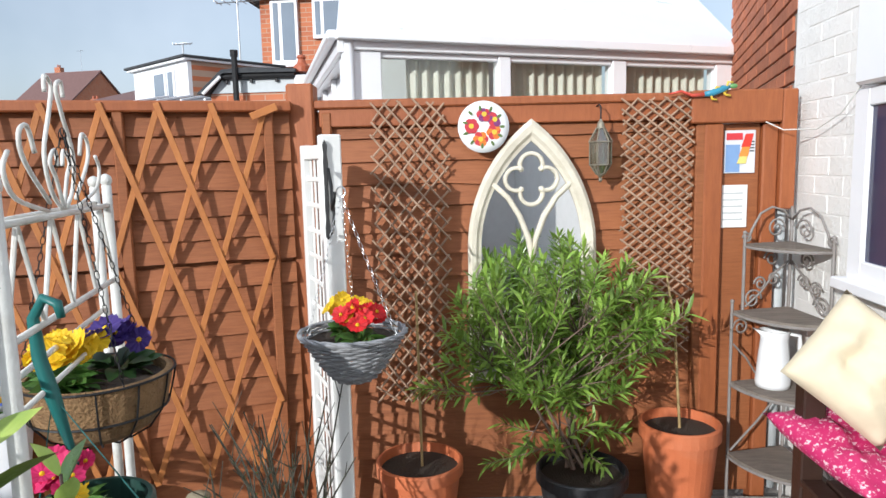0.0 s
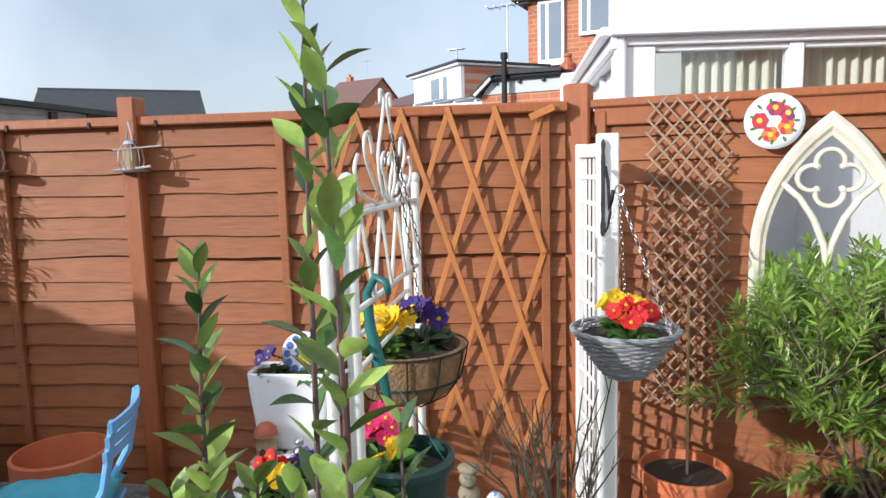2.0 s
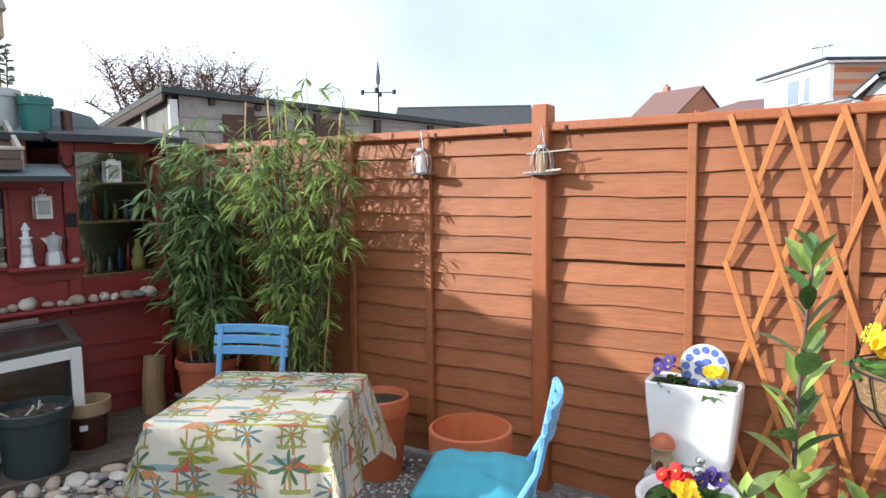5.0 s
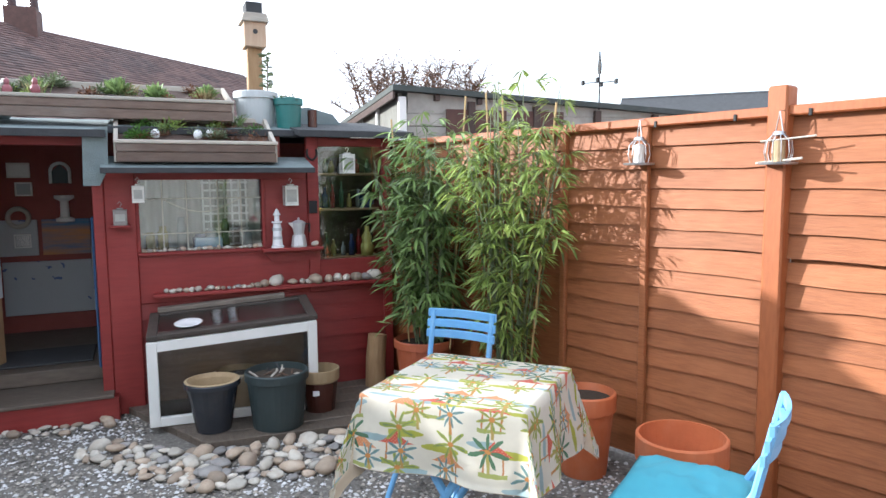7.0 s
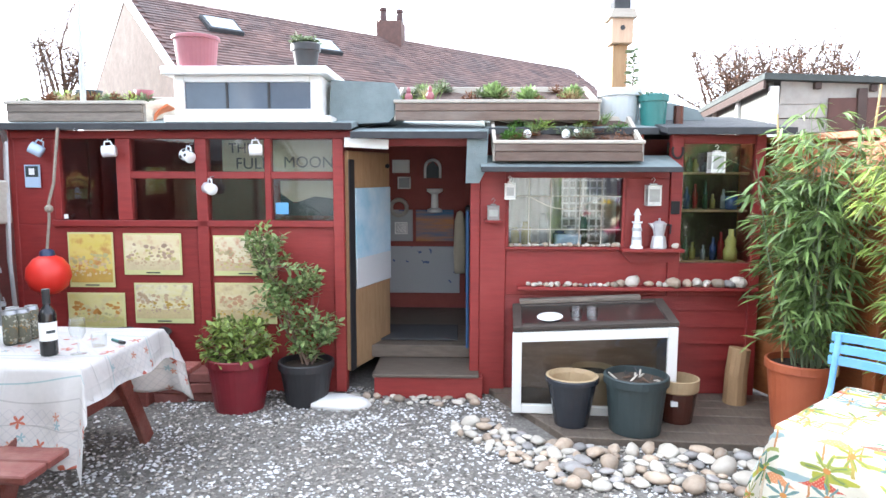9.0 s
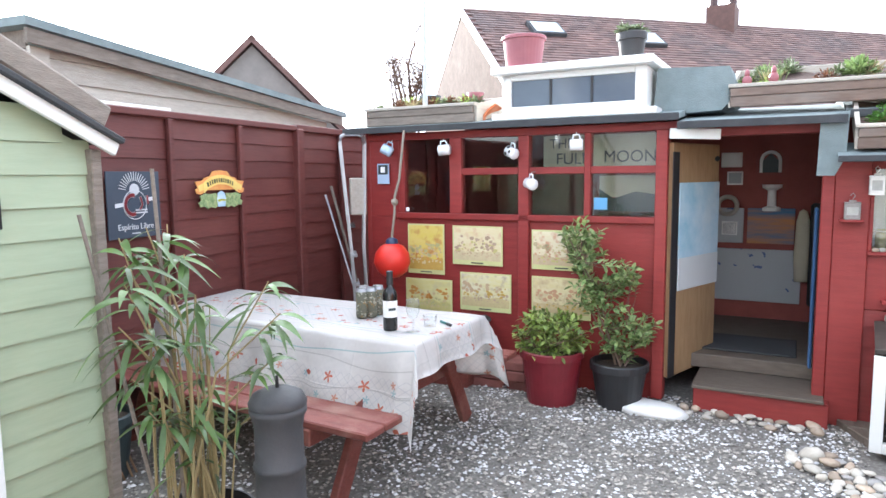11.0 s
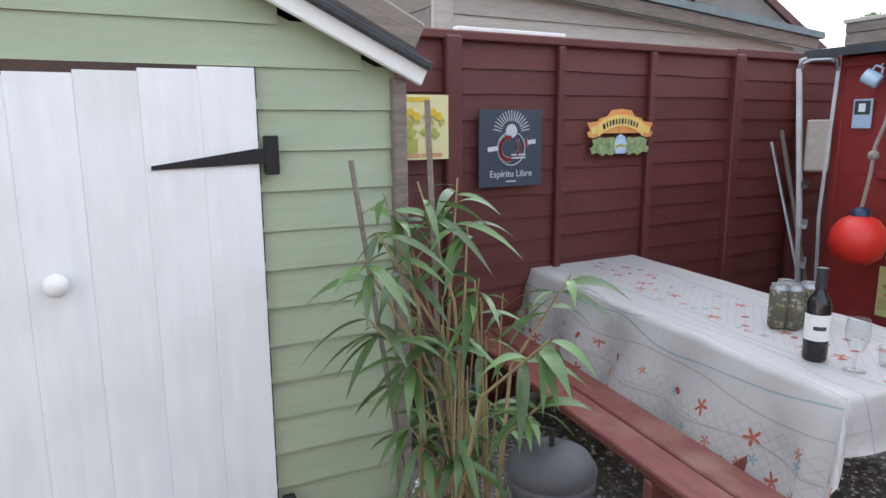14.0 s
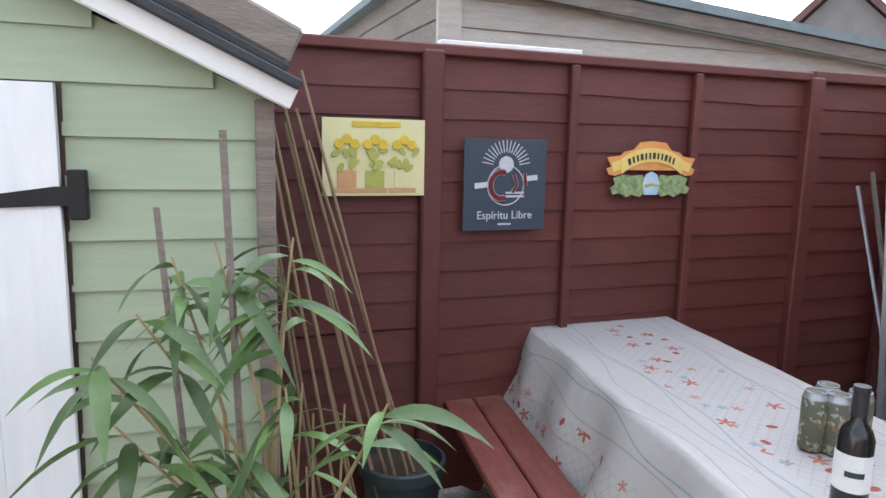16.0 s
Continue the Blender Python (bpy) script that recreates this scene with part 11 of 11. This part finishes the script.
single("paving_slab", slab(-0.3, 0.3, -0.3, 0.3, 0, 0.03, 0.005), slab_mat, pose(-2.15, -2.75, 0.0, 0, 0, 12), "dark paving slab beside the tool shed", "paving slab")


# ---- pieces last: gravel, pebbles, painted bricks ----
def gravel():
    rng = np.random.default_rng(5)
    n = 82000
    x, y = rng.uniform(-5.0, 0.78, n), rng.uniform(-3.9, 2.9, n)
    d = np.hypot(x + 3.4, y + 0.9)
    keep = (y < 2.95 + 0.36 * (x + 0.62)) & (rng.uniform(0, 1, n) < np.clip(1.35 - d / 4.2, 0.22, 1))
    keep &= ~((x < -4.1) & (y > -0.35) & (y < 1.8))
    x, y = x[keep], y[keep]
    n = len(x)
    s = 0.005 + 0.012 * rng.random(n) ** 1.7
    base = np.array([(1, 0, 0), (0, 1, 0), (-1, 0, 0), (0, -1, 0), (0, 0, 0.6), (0, 0, -0.5)], float)
    tri = np.array([(0, 1, 4), (1, 2, 4), (2, 3, 4), (3, 0, 4)])
    a = rng.uniform(0, 6.28, n)
    j = rng.uniform(0.6, 1.3, (n, 6, 3))
    v = base[None] * j * s[:, None, None]
    vx = v[:, :, 0] * np.cos(a)[:, None] - v[:, :, 1] * np.sin(a)[:, None] + x[:, None]
    vy = v[:, :, 0] * np.sin(a)[:, None] + v[:, :, 1] * np.cos(a)[:, None] + y[:, None]
    vz = v[:, :, 2] + (s * rng.uniform(0.15, 0.6, n))[:, None]
    V = np.stack([vx, vy, vz], 2).reshape(-1, 3)
    F = (tri[None] + 6 * np.arange(n)[:, None, None]).reshape(-1, 3)
    patch = np.sin(x * 5.1 + 1.3 * np.sin(y * 3.7)) * np.sin(y * 6.3 + 1.1 * np.sin(x * 4.3)) + 0.5 * np.sin(x * 13 + y * 9)
    wide = np.sin(x * 1.9 + 0.6 + np.sin(y * 1.3)) * np.sin(y * 2.3 - 0.8 + np.sin(x * 1.1))
    pale = rng.uniform(0, 1, n) < np.clip(0.30 + 0.34 * patch + 0.22 * wide, 0.05, 0.85)
    me = from_arrays("gravel", V.tolist(), F.tolist(), [gravel_mat, mat("white_chip", (0.68, 0.68, 0.68), (0.55, 0.55, 0.56), 60, 0.6, island=0.2)])
    for p, k in zip(me.polygons, np.repeat(pale, 4)):
        p.material_index = int(k)
    tagged(new("gravel", me), "loose grey and white gravel chippings", "gravel", kind="stuff")


gravel()
rnd = random.Random(99)
border = thing("pebble_border", pose(-4.1, 0.4, 0), "border of large pale pebbles along the deck and doorstep", "pebbles", kind="structure")


def strew(n, pick, lo, hi):
    placed = []
    tries = 0
    while len(placed) < n and tries < n * 40:
        tries += 1
        x, y = pick()
        s_ = rnd.uniform(lo, hi)
        if any((x - a) ** 2 + (y - b_) ** 2 < (0.75 * (s_ + c)) ** 2 for a, b_, c in placed):
            continue
        placed.append((x, y, s_))
        piece("pebble", stones[rnd.randrange(len(stones))], border, pose(x + 4.1, y - 0.4, s_ * rnd.uniform(0.3, 0.55), rnd.uniform(-12, 12), rnd.uniform(-12, 12), rnd.uniform(0, 360)) @ Matrix.Diagonal((s_, s_, s_ * rnd.uniform(0.55, 0.95), 1)))


strew(150, lambda: (lambda f: (-4.42 + 0.50 * f + rnd.uniform(-0.02, 0.40) * (0.5 + 0.5 * f), -0.62 + 0.62 * f + rnd.uniform(-0.10, 0.06)))(rnd.random() ** 0.8), 0.03, 0.075)
strew(170, lambda: (lambda f: (-4.06 - 0.0 * f + rnd.uniform(0.0, 0.50), -0.15 + 1.55 * f))(rnd.random()), 0.028, 0.08)
strew(26, lambda: (-4.78 + rnd.uniform(-0.05, 0.12), rnd.uniform(-1.55, -0.6)), 0.025, 0.055)
strew(20, lambda: (-1.95 + rnd.uniform(-0.25, 0.18), 2.12 + rnd.uniform(-0.15, 0.2)), 0.03, 0.07)
strew(12, lambda: (-1.25 + rnd.uniform(-0.2, 0.2), 2.35 + rnd.uniform(-0.1, 0.15)), 0.03, 0.06)

# painted brick face of the house by the gate
wallb = thing("brick_facing", pose(1.50, 2.6, 0), "white painted brick facing beside the gate", "wall", kind="structure")
bmesh_brick = to_mesh("brick", slab(-0.012, 0.012, -0.109, 0.109, -0.0345, 0.0345, 0.0015), white_wash)
for r_ in range(34):
    for k in range(8):
        y = 3.22 - 0.225 * k - (0.1125 if r_ % 2 else 0)
        z = 0.08 + 0.075 * r_
        if y < 2.0 or (y < 2.88 and z > 1.02):
            continue
        piece("brick", bmesh_brick, wallb, pose(0.0222 + rnd.uniform(-0.0006, 0.0006), y - 2.6, z, 0, 0, rnd.uniform(-0.6, 0.6)))
WO = pose(1.516, 3.35, 0, 0, 0, math.degrees(math.atan2(2.41, 0.536)))
wallo = thing("brick_facing", WO, "orange brick side wall of the house beyond the gate", "wall", kind="structure")
part("mortar_bed", slab(0.0, 2.5, -0.12, -0.012, 0.0, 3.6, 0), mortar, wallo)
ob_mesh = to_mesh("brick", slab(-0.1075, 0.1075, -0.02, 0.0, -0.0325, 0.0325, 0.003), brick_mat)
for r_ in range(25):
    for k in range(11):
        piece("brick", ob_mesh, wallo, pose(0.115 + 0.225 * k - (0.0 if r_ % 2 else -0.1), rnd.uniform(-0.002, 0.002), 1.68 + 0.075 * r_))
